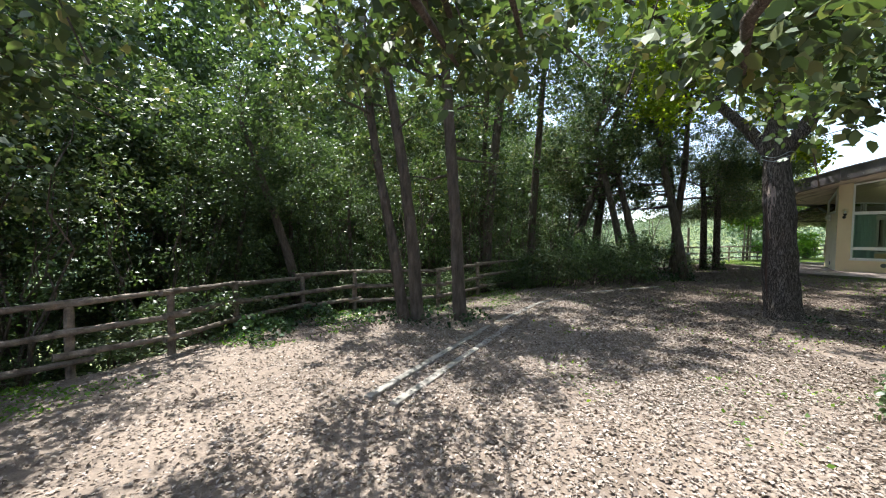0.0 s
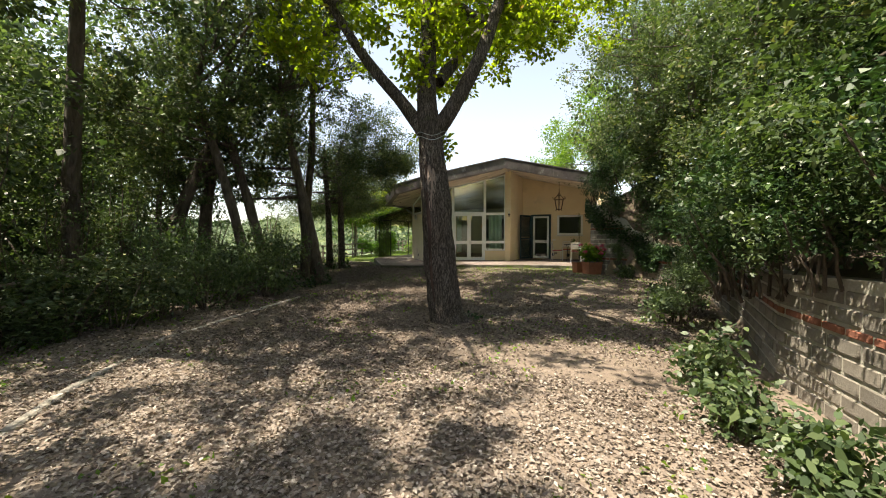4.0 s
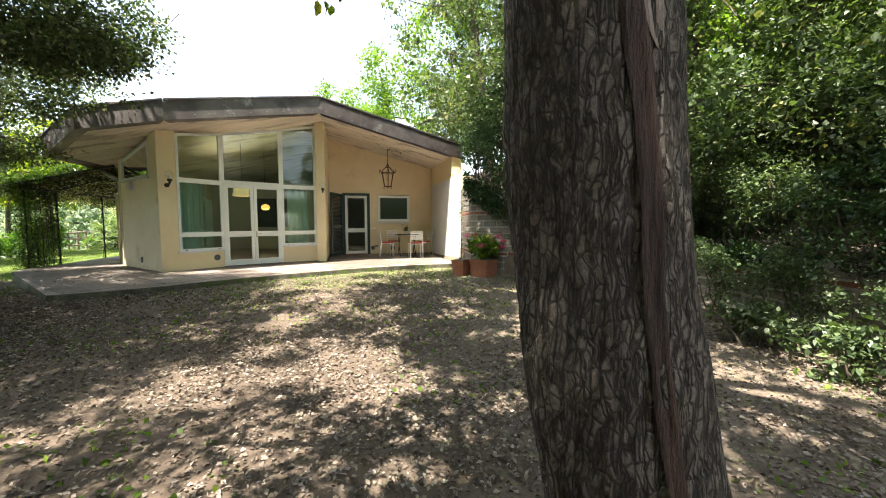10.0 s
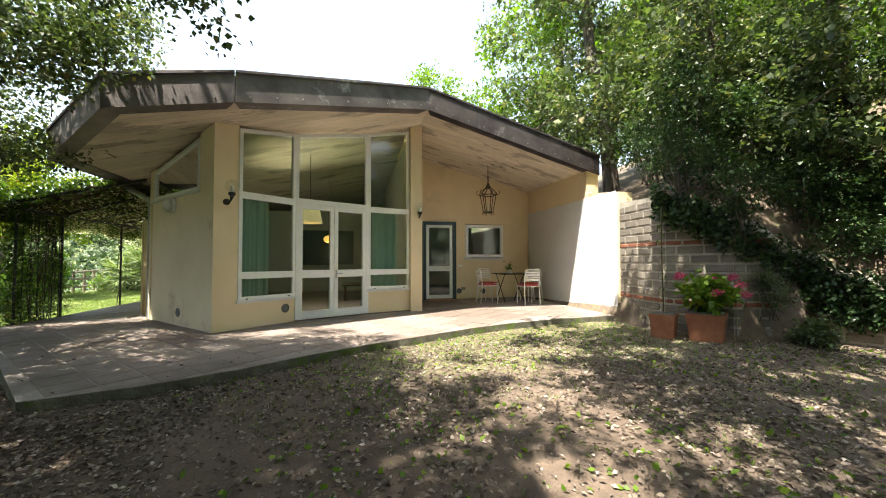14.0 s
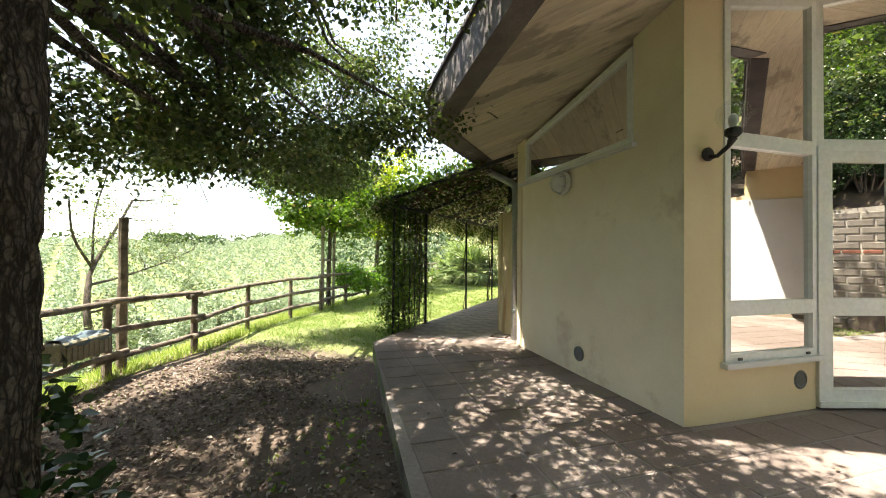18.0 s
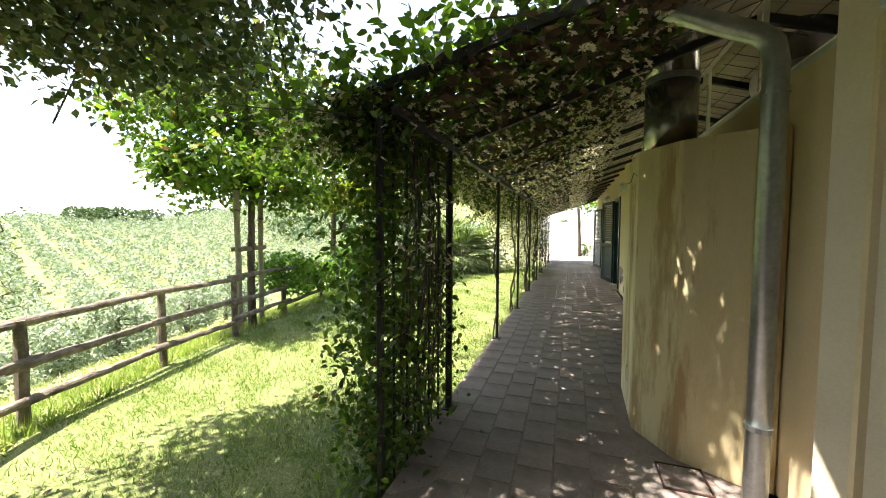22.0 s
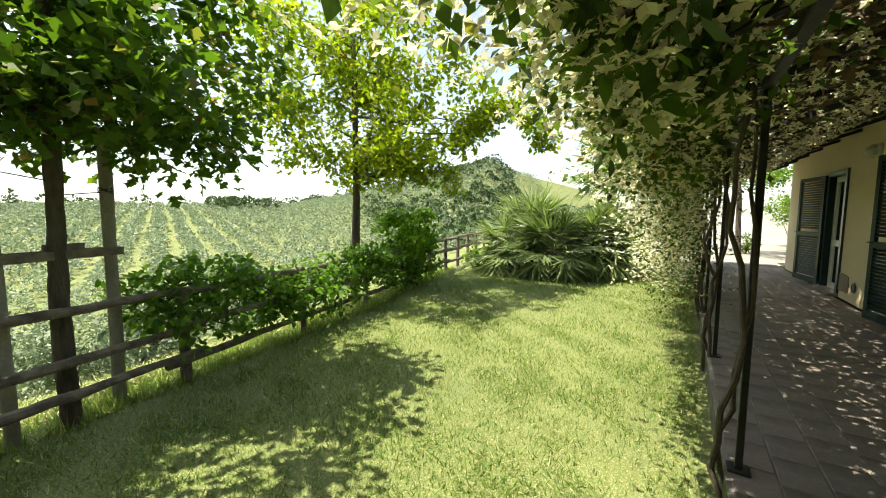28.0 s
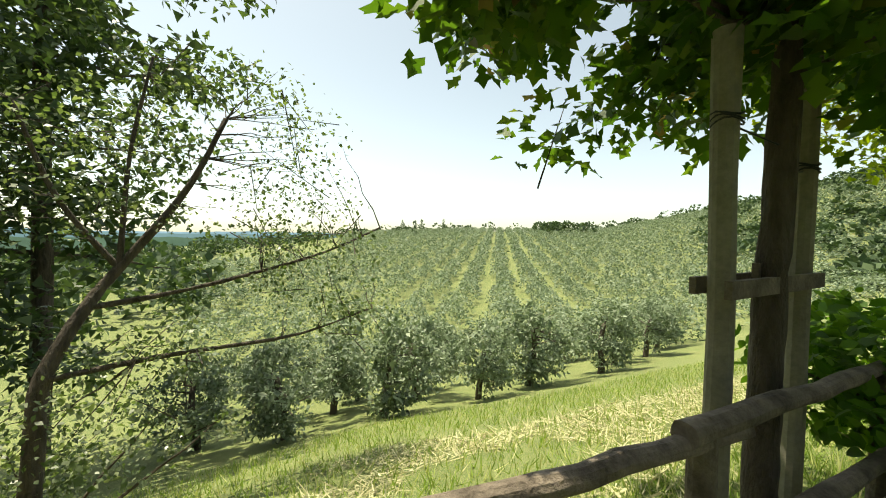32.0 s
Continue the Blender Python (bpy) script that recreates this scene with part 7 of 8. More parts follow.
# foliage that hangs over the wall, low bushes before it
hangs = [shrub("overhanging_shrub", "evergreen shrub and ivy spilling over the retaining wall", 170 + k, (0, 0, 0.2), (1.0, 0.65, 0.85), 44, 84, (IVY, LAUREL)[k], (0.058, 0.022), 0.27, LEAF_T, group="wall shrubs", low=-1, z0=-0.9) for k in range(2)]
used = set()
for i, (x, dy, dz, s, k) in enumerate(((15.3, 0.0, 0.35, 0.7, 0), (14.8, -0.2, 0.0, 0.75, 0), (14.3, -0.35, 0.05, 0.8, 0), (13.4, -0.5, 0.45, 0.8, 0), (12.4, -0.35, 0.45, 0.85, 1), (11.4, -0.3, 0.3, 0.85, 1), (10.4, -0.05, 0.0, 0.9, 1), (9.4, 0.1, -0.2, 0.9, 0), (8.3, 0.1, -0.1, 0.95, 1), (11.9, -0.7, 0.15, 0.8, 0), (12.6, -0.75, 0.2, 0.85, 0), (13.3, -0.8, 0.2, 0.85, 0), (14.0, -0.85, 0.3, 0.85, 0), (14.6, -0.7, 0.4, 0.8, 0), (12.2, -1.5, 0.5, 1.0, 0), (13.6, -1.6, 0.6, 1.0, 0), (14.8, -1.7, 0.7, 1.0, 0), (15.9, -1.5, 0.7, 1.0, 0),
                                       (7.2, 0.2, 0.1, 1.0, 0), (6.2, 0.0, 0.35, 0.9, 1), (5.2, -0.1, 0.5, 0.85, 0), (16.2, -0.35, 0.55, 0.8, 0), (10.0, 0.5, -0.7, 0.6, 1), (8.8, 0.7, -0.75, 0.55, 1), (11.1, 0.45, -0.6, 0.55, 1), (14.55, 0.25, -0.9, 0.45, 1), (4.2, -0.25, 0.55, 0.8, 1), (15.6, -0.8, 0.8, 1.1, 0), (14.9, -1.2, 0.5, 1.1, 1), (13.9, -1.2, 0.7, 1.2, 0), (12.8, -1.2, 0.8, 1.2, 1), (11.6, -1.1, 0.9, 1.2, 0), (10.4, -0.9, 0.9, 1.2, 1), (9.2, -0.8, 0.9, 1.2, 0), (8.0, -0.8, 0.9, 1.2, 1), (6.8, -0.9, 0.9, 1.1, 0), (5.6, -0.9, 0.9, 1.0, 1), (13.2, -2.6, 1.3, 1.4, 0), (11.2, -2.6, 1.3, 1.4, 1), (15.2, -2.4, 1.4, 1.4, 0), (9.4, -2.5, 1.3, 1.4, 1), (17.2, -1.4, 0.9, 1.2, 0), (14.0, -4.2, 2.0, 1.6, 1), (11.8, -4.2, 2.0, 1.6, 0), (16.4, -3.6, 1.9, 1.5, 1), (5.4, -0.05, 0.05, 0.6, 1), (6.0, 0.05, 0.1, 0.7, 0), (6.7, 0.1, 0.0, 0.8, 1), (7.5, 0.3, -0.1, 0.9, 0), (4.8, -0.3, 0.25, 0.7, 0), (4.9, -1.0, 0.9, 1.0, 0), (6.2, -1.4, 1.0, 1.1, 1))):
    y = float(np.interp(x, WALL_X, WALL_Y)) + dy
    z = float(np.interp(x, WALL_X, WALL_TOP)) + dz
    m_ = pose(x, y, z - 0.2 * s, 0, 0, 20 * math.sin(i * 2.1)) @ Matrix.Scale(s, 4)
    if k not in used:
        used.add(k)
        hangs[k].matrix_basis = m_
    else:
        copy_thing(hangs[k], m_).matrix_basis = m_
vy_ = thing("wall_ivy", "dark ivy trailing down the face of the retaining wall", "ivy")
g = np.random.default_rng(13)
n_ = 9000
x = np.where(g.random(n_) < 0.55, g.uniform(13.2, 15.6, n_), g.uniform(10.2, 15.2, n_))
wy_, wt_ = np.interp(x, WALL_X, WALL_Y), np.interp(x, WALL_X, WALL_TOP)
reach = np.array([0.16 + 0.75 * max(0, noise.noise(Vector((a * 1.1, 3, 9)))) + (0.30 if a > 13.7 else 0) for a in x])
pts = np.stack([x, wy_ + 0.02 + g.random(n_) * 0.16, wt_ + 0.30 * g.random(n_) - reach * g.random(n_) ** 0.8], 1)
for x0 in np.arange(10.2, 15.6, 0.6):
    seg_ = pts[(x >= x0) & (x < x0 + 0.6)]
    leaves("ivy_trail", IVY, seg_, np.tile([0, 0.6, -0.5], (len(seg_), 1)), 0.055, 0.024, g, LEAF_6, parent=vy_)["kind"] = "stuff"
g = np.random.default_rng(12)
for i, (x, y, s) in enumerate(((6.3, 2.75, 0.55), (5.5, 2.75, 0.4), (9.3, 2.9, 0.6), (10.2, 2.8, 0.55), (4.7, 2.5, 0.4), (14.1, 3.35, 0.35))):
    shrub("wall_foot_bush", "small pale-leaved bush at the wall's foot", 190 + i, (x, y, gz(x, y) + 0.55 * s), (0.75 * s, 0.6 * s, 0.65 * s), 22, 34, LAUREL, (0.06, 0.017), 0.2, LEAF_6, group="bushes at the wall's foot")

# holm oak over the start of the walk, behind the camera
tree("holm_oak", "old holm oak with low branches over the leaf-strewn yard", (-1.6, -2.2, gz(-1.6, -2.2)), [(0, 0, -0.1), (0.1, 0.1, 1.5), (0.3, 0.4, 2.8), (0.6, 0.8, 4.2)], 0.2, 0.13,
     # first crown part: unseen layer added to shade the ground at the start
     [((-0.6, 6.2, 4.6), (2.6, 1.7, 0.6), 110), ((1.6, 2.6, 4.8), (3.2, 2.0, 1.0), 40), ((5.0, 4.2, 2.5), (0.6, 0.6, 0.3), 10), ((5.2, 4.8, 2.3), (0.4, 0.35, 0.2), 7), ((1.6, 4.6, 2.95), (2.0, 0.7, 0.38), 46), ((3.6, 4.0, 2.72), (0.8, 0.55, 0.3), 30), ((5.1, 4.5, 2.9), (0.8, 0.7, 0.4), 24), ((-1.1, 4.6, 2.7), (1.5, 1.1, 0.5), 46), ((-2.6, 6.0, 2.6), (1.3, 1.1, 1.0), 40)], HOLM, (0.078, 0.026), 34, 0.27, 201, "holm oaks by the path", shape=LEAF_6, limbs=40, low=2.30, hole=0.40, core=(5, 0.085, 0.036))
# added tree: its crown stays above the view and only shades the yard
tree("holm_oak", "tall leaning holm oak added to shade the middle of the yard", (3.3, 11.6, gz(3.3, 11.6)), [(0, 0, -0.1), (0.0, -0.2, 2.2), (0.0, -1.0, 5.0), (-0.1, -2.4, 7.4)], 0.16, 0.09,
     [((0.2, -3.0, 8.3), (2.9, 2.4, 1.0), 66), ((0.0, -1.0, 7.5), (2.0, 1.6, 1.2), 50)], HOLM, (0.075, 0.027), 84, 0.30, 203, "holm oaks by the path", shape=LEAF_T, hole=0.5, limbs=16, low=5.2)

# another added tree, placed for the dappled shade of its high crown
tree("holm_oak", "tall holm oak added so that its high crown shades the yard", (11.4, 13.2, gz(11.4, 13.2)), [(0, 0, -0.1), (0.1, 0.0, 2.0), (0.2, -0.2, 4.4), (0.0, -0.5, 6.8)], 0.15, 0.08,
     [((-0.2, -0.9, 7.0), (3.0, 2.6, 1.5), 50)], HOLM, (0.075, 0.027), 84, 0.30, 204, "holm oaks by the path", limbs=18)

# ---- lawn side ----
tree("young_oak", "young staked oak with dense dark green crown", (21.47, 19.1, gz(21.47, 19.1)), [(0, 0, -0.1), (0.0, 0.01, 1.0), (0.03, 0, 2.2), (0.06, 0.05, 4.2)], 0.062, 0.035,
     [((-0.05, 0.25, 3.2), (1.75, 1.7, 1.4), 185), ((-0.6, 0.2, 2.45), (0.8, 0.7, 0.4), 26), ((0.5, 0.0, 2.3), (0.9, 0.8, 0.4), 16)], OAK_DARK, (0.11, 0.044), 40, 0.34, 220, "young oaks on the lawn", shape=LEAF_LOBED, limbs=26, seg=16, rings=40, depth=0.008, flare=0.02, low=1.95, hole=0.22, core=(5, 0.11, 0.05))
tree("young_oak", "young oak with open yellow-green crown and spreading limbs", (25.96, 20.74, gz(25.96, 20.74)), [(0, 0, -0.1), (0.03, -0.03, 1.2), (0.05, -0.06, 2.6), (0.1, 0, 5.2)], 0.095, 0.04,
     [((0.15, 0.1, 4.3), (2.7, 2.6, 2.0), 220), ((0.9, -0.5, 2.8), (1.9, 1.5, 0.5), 60), ((2.2, -2.1, 3.4), (1.3, 1.2, 0.7), 44)], OAK, (0.11, 0.044), 44, 0.34, 221, "young oaks on the lawn", shape=LEAF_LOBED, limbs=44, seg=14, rings=30, depth=0.008, flare=0.03, low=1.6, hole=0.44, core=(4, 0.14, 0.06))
tree("elm_sapling", "slender feathery tree with small pale leaves below the fence", (17.25, 21.45, gz(17.25, 21.45)),
     [(0.10, -0.25, -0.1), (0.02, 0.0, 0.9), (-0.01, 0.12, 1.4), (0.12, 0.42, 1.95), (0.27, 0.64, 2.3), (0.75, 0.91, 3.1), (1.13, 0.95, 3.9)], 0.075, 0.022,
     [((0.9, 0.9, 3.5), (1.3, 1.0, 1.2), 90), ((-0.2, 0.35, 3.3), (0.9, 0.8, 0.9), 50), ((1.5, 1.1, 2.3), (1.1, 0.7, 0.5), 44), ((1.2, 0.5, 1.55), (1.1, 0.6, 0.35), 36), ((0.1, 0.0, 1.0), (1.2, 0.7, 0.5), 40), ((2.2, 1.1, 2.8), (1.0, 0.7, 0.7), 44), ((2.2, 0.8, 1.8), (0.9, 0.6, 0.4), 34), ((1.7, 1.0, 3.7), (0.8, 0.6, 0.7), 34)],
     leafy("pale_elm_leaf", [(0, (0.07, 0.10, 0.045)), (0.6, (0.13, 0.165, 0.085)), (1, (0.27, 0.29, 0.20))], 0.4, 0.35), (0.05, 0.017), 15, 0.26, 222, limbs=110, seg=10, rings=20, low=0.3, hole=0.3, depth=0.006, core=(0, 0, 0),
     forks=[([(0.27, 0.64, 2.3), (-0.11, 0.47, 2.95), (-0.27, 0.26, 3.75)], 0.028, 0.012), ([(0.12, 0.42, 1.95), (0.89, 0.82, 2.08), (2.03, 1.22, 2.4), (2.8, 1.3, 2.75)], 0.026, 0.008), ([(-0.01, 0.12, 1.4), (0.82, 0.39, 1.5), (1.86, 0.73, 1.55), (2.7, 0.9, 1.8)], 0.026, 0.008), ([(0.27, 0.64, 2.3), (0.33, 0.74, 3.45), (0.54, 0.74, 4.4)], 0.026, 0.010)])
shrub("elm_shrub", "pale leafy thicket below the fence", 223, (17.0, 21.9, gz(17.0, 21.9) + 0.7), (1.9, 1.3, 0.7), 60, 34, bpy.data.materials["pale_elm_leaf"], (0.055, 0.017), 0.34)
# climber along the fence, bright bush, palms
g = np.random.default_rng(15)
cl = []
for x in np.arange(22.0, 27.6, 0.11):
    y = float(np.interp(x, FENCE_X, FENCE_Y))
    for k in range(4):
        cl.append((x + g.normal(0, 0.05), y + g.normal(0.0, 0.20), gz(x, y) + 0.32 + 0.66 * g.random() ** 0.7 + 0.15 * math.sin(x * 2.3)))
fc = thing("fence_climber", "leafy green climber sprawling along the lawn fence", "climbing plant")
p, d = around(g, cl, 44, 0.21)
leaves("foliage", CLIMBER, p, d, 0.078, 0.024, g, LEAF_6, parent=fc)
b = Build()
for k in range(16):
    i = int(g.integers(0, len(cl) - 26))
    b.tube(curve_pts(cl[i], cl[i + 24], 5, 0.1, g), 0.007, 5, False)
b.ob("stem", VINE, fc, kind="stuff")
shrub("bright_bush", "rounded bright green bush growing against the fence", 230, (27.3, 20.3, 0.95), (0.95, 0.8, 0.85), 70, 60, LIME, (0.085, 0.025), 0.26, LEAF_6, stems=14)
shrub("round_shrub", "low shrub with pink blossom beside the palms", 231, (30.0, 20.0, 0.32), (0.55, 0.5, 0.4), 30, 40, BRIGHT, (0.05, 0.018), 0.16)


def fan_palm(x, y, h, n, seed, size=0.70):
    g = np.random.default_rng(seed)
    z0 = gz(x, y)
    t = thing("fan_palm", "dwarf fan palm with spiky grey-green fan leaves", "palm", "fan palms", (x, y, z0))
    b = Build().tube([(0, 0, -0.1), (0.02, 0, h * 0.5), (0.03, 0.02, h)], [0.12, 0.10, 0.09], 10, True, 0.2, g)
    b.ob("trunk", VINE, t)
    st_ = Build()
    pp, dd = [], []
    for k in range(n):
        a, e = g.uniform(0, 6.28), g.uniform(-0.7, 1.3)
        out = Vector((math.cos(a) * math.cos(e), math.sin(a) * math.cos(e), math.sin(e)))
        L = g.uniform(0.45, 0.8)
        hub = Vector((0.03, 0.02, h)) + out * L + Vector((0, 0, -0.12 * math.cos(e)))
        st_.tube([(0.03, 0.02, h - 0.05), Vector((0.03, 0.02, h)) + out * L * 0.5, hub], 0.008, 5, False)
        side = out.cross(Vector((0, 0, 1))).normalized()
        up = side.cross(out)
        out2 = (out + Vector((0, 0, -0.25))).normalized()
        for j in range(19):
            q = (j - 9) / 9 * 1.75
            pp.append(tuple(hub))
            dd.append(tuple(out2 * math.cos(q) + side * math.sin(q) + up * (0.10 - 0.2 * abs(q) / 1.75)))
    st_.ob("leaf_stalk", FAN, t)
    leaves("fan", FAN, pp, dd, size, 0.024, g, LEAF_Q, 0.5, 0.045, t, vary=0.12)["kind"] = "stuff"


for k, (x, y, h, n) in enumerate(((29.9, 17.9, 0.75, 54), (30.7, 17.1, 0.9, 54), (30.6, 18.7, 1.2, 54), (31.5, 16.9, 2.9, 46), (31.6, 19.2, 1.3, 44), (31.9, 16.6, 0.8, 40), (30.1, 19.1, 0.6, 38))):
    fan_palm(x, y, h, n, 240 + k)

# ---- olive groves ----
ol = [tree("olive_tree", "grey-green olive tree on the grassy slope", (0, 0, -200), [(0, 0, -0.3), (0.08, 0.05, 0.5), (0.02, 0.15, 1.1), (0.2, 0.2, 1.9)], 0.13, 0.07,
           [((0, 0, 1.65), (1.5, 1.5, 1.35), 84)], OLIVE, (0.12, 0.032), 30, 0.36, 260 + k, "olive trees", seg=9, rings=10, limbs=12, hole=0.42, core=(6, 0.22, 0.06)) for k in range(2)]
g = np.random.default_rng(21)
used = set()
near_spots = [(20.3, 27.6), (23.2, 28.6), (25.6, 30.2), (18.0, 27.4), (28.6, 30.4), (21.6, 30.4), (30.8, 32.6), (33.4, 33.8), (15.6, 28.4), (18.8, 30.2), (22.4, 33.2), (19.6, 32.6), (16.8, 31.6), (25.6, 34.6), (28.4, 34.8), (20.8, 36.8), (24.0, 38.2), (17.4, 36.0), (27.4, 39.0), (31.0, 37.0), (34.0, 40.0), (30.6, 41.6), (21.6, 41.5), (17.8, 41.0), (25.2, 43.0), (36.5, 36.5), (13.6, 34.5), (14.0, 39.0)]
for i, (x, y) in enumerate(near_spots):
    k = i % 2
    m_ = pose(x, y, gz(x, y), 0, 0, g.uniform(0, 360)) @ Matrix.Scale(g.uniform(0.8, 1.1), 4)
    if k not in used:
        used.add(k)
        ol[k].matrix_basis = m_
    else:
        copy_thing(ol[k], m_).matrix_basis = m_
pp, ss = [], []
ca, sa = math.cos(radians(-20)), math.sin(radians(-20))
for i in range(-26, 60):
    for j in range(0, 62):
        u, v = i * 5.6 + g.normal(0, 0.4), 28 + j * 4.5 + g.normal(0, 0.5)
        x, y = 20 + u * ca - v * sa, 16 + u * sa + v * ca
        r, a = math.hypot(x - 21, y - 18), math.degrees(math.atan2(x - 21, y - 18))
        if r < 22 or r > (275 if a < 42 else 380) or a < -24 or a > 100 or y < float(np.interp(x, FENCE_X, FENCE_Y)) + (12 if a < 48 or r < 60 else -200) or any(math.hypot(x - c, y - e) < 3.4 for c, e in near_spots):
            continue
        if a < -4 and r > 120:
            continue
        pp.append((x, y, gz(x, y)))
        ss.append(g.uniform(0.85, 1.2))
P_, D_, S_ = [], [], []
for (x, y, z), s in zip(pp, ss):
    r = math.hypot(x - 21, y - 18)
    n_ = 330 if r < 60 else 170 if r < 110 else 80
    q = g.normal(0, 1, (n_, 3))
    q /= np.linalg.norm(q, axis=1, keepdims=True)
    q[:, 2] = np.abs(q[:, 2]) * 1.3 - 0.35
    P_.append(np.array([x, y, z + 1.05 * s]) + q * np.array([1.75, 1.75, 1.5]) * s * g.uniform(0.75, 1.08, (n_, 1)))
    D_.append(q)
    S_.append(np.full(n_, 0.30 if r < 60 else 0.46 if r < 110 else 0.70))
P_, D_, S_ = np.concatenate(P_), np.concatenate(D_), np.concatenate(S_)
for k, sz in enumerate((0.30, 0.46, 0.70)):
    w_ = S_ == sz
    tagged(leaves("olive_grove", OLIVE, P_[w_], D_[w_] * 0.5 + [0, 0, 0.3], sz, sz * 0.42, g, LEAF_T, 0.3, 0.7), "rows of grey-green olive trees on the far slope", "olive grove", kind="stuff")
# woods in the valley and on the skyline
P_, D_ = [], []
for k in range(560):
    a, r = g.uniform(-75, -6), g.uniform(55, 420)
    if a > -22 and r < 150:
        continue
    x, y = 21 + r * math.sin(radians(a)), 18 + r * math.cos(radians(a))
    h = g.uniform(2.5, 6)
    q = g.normal(0, 1, (46, 3))
    q /= np.linalg.norm(q, axis=1, keepdims=True)
    q[:, 2] = np.abs(q[:, 2])
    P_.append(np.array([x, y, gz(x, y)]) + q * np.array([h * 0.8, h * 0.8, h * 1.2]))
    D_.append(q)
for k in range(420):
    a, r = (g.uniform(-4, 75), g.uniform(240, 300)) if k < 120 else (g.uniform(46, 88), g.uniform(110, 330))
    if 16 < a < 34 and g.random() < 0.7:
        continue
    x, y = 21 + r * math.sin(radians(a)), 18 + r * math.cos(radians(a))
    h = g.uniform(3, 5.5)
    q = g.normal(0, 1, (60, 3))
    q /= np.linalg.norm(q, axis=1, keepdims=True)
    q[:, 2] = np.abs(q[:, 2])
    P_.append(np.array([x, y, gz(x, y)]) + q * np.array([h, h, h * 1.1]) * (1 if k < 120 else 0.7))
    D_.append(q)
for k in range(260):
    a, r = g.uniform(58, 92), g.uniform(70, 260)
    x, y = 21 + r * math.sin(radians(a)), 18 + r * math.cos(radians(a))
    h = g.uniform(1.6, 2.8)
    q = g.normal(0, 1, (60, 3))
    q /= np.linalg.norm(q, axis=1, keepdims=True)
    q[:, 2] = np.abs(q[:, 2])
    P_.append(np.array([x, y, gz(x, y)]) + q * np.array([h, h, h * 1.1]))
    D_.append(q)
for k in range(26):
    a, r = g.uniform(25.5, 33), g.uniform(205, 240)
    x, y = 21 + r * math.sin(radians(a)), 18 + r * math.cos(radians(a))
    q = g.normal(0, 1, (70, 3))
    q /= np.linalg.norm(q, axis=1, keepdims=True)
    q[:, 2] = np.abs(q[:, 2])
    P_.append(np.array([x, y, gz(x, y)]) + q * np.array([3.0, 3.0, 6.0]) * g.uniform(0.8, 1.1))
    D_.append(q)
P_, D_ = np.concatenate(P_), np.concatenate(D_)
tagged(leaves("far_woods", FARWOOD, P_, D_, 1.3, 0.6, g, LEAF_Q, 0.3, 0.6), "dark woods in the valley and along the skyline", "woods", kind="stuff")
for k in range(7):
    a, r = g.uniform(-12, 12), g.uniform(190, 270)
    x, y = 21 + r * math.sin(radians(a)), 18 + r * math.cos(radians(a))
    t = thing("cypress", "tall dark cypress on the far hill", "tree", "cypresses", (x, y, gz(x, y)))
    q = g.normal(0, 1, (90, 3))
    q /= np.linalg.norm(q, axis=1, keepdims=True)
    leaves("crown", FARWOOD, q * [0.8, 0.8, 4] + [0, 0, 4.2], q * [1, 1, 0.2] + [0, 0, 1], 0.9, 0.35, g, LEAF_6, 0.3, 0.3, t)
    Build().tube([(0, 0, -1), (0, 0, 3)], 0.15, 6).ob("trunk", BARK, t)
# horizon ridges, pale with distance: haze put into the colour as a glow
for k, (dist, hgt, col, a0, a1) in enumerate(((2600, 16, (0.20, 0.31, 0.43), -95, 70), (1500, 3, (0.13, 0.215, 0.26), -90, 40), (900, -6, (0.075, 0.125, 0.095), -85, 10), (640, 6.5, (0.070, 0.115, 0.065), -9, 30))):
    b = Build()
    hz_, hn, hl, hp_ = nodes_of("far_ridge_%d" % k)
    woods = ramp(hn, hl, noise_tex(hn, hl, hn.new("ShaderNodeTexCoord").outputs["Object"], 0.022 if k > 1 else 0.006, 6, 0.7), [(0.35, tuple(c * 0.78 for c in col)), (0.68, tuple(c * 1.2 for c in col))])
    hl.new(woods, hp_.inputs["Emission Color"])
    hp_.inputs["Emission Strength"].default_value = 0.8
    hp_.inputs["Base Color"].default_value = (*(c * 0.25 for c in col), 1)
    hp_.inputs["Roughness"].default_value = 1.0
    for i in range(181):
        a = radians(a0 + (a1 - a0) * i / 180)
        rise = (noise.noise(Vector((i * 0.06, k * 5, 0))) + 0.4 * noise.noise(Vector((i * 0.31, k, 1))) + 0.22 * noise.noise(Vector((i * 1.3, k, 2))))
        z = hgt + dist * 0.006 * rise
        if k == 3:
            z = -14 + (z + 14) * math.sin(math.pi * i / 180) ** 0.5
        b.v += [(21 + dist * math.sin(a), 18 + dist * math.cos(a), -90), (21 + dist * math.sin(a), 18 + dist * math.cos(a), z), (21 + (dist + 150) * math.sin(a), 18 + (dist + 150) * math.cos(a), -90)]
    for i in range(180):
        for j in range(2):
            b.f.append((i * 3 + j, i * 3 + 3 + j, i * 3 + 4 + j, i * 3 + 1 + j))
    setting(b.ob("backdrop", hz_), "distant ridge with haze put into its glowing colour", "hills")
FAR_WALL = surface("far_cream_render", (0.50, 0.44, 0.36), (0.62, 0.56, 0.47), 0.2, 3, 0.9, 0.1)
FAR_TILE = surface("far_clay_roof_tiles", (0.32, 0.17, 0.11), (0.42, 0.24, 0.16), 0.3, 4, 0.9, 0.2)
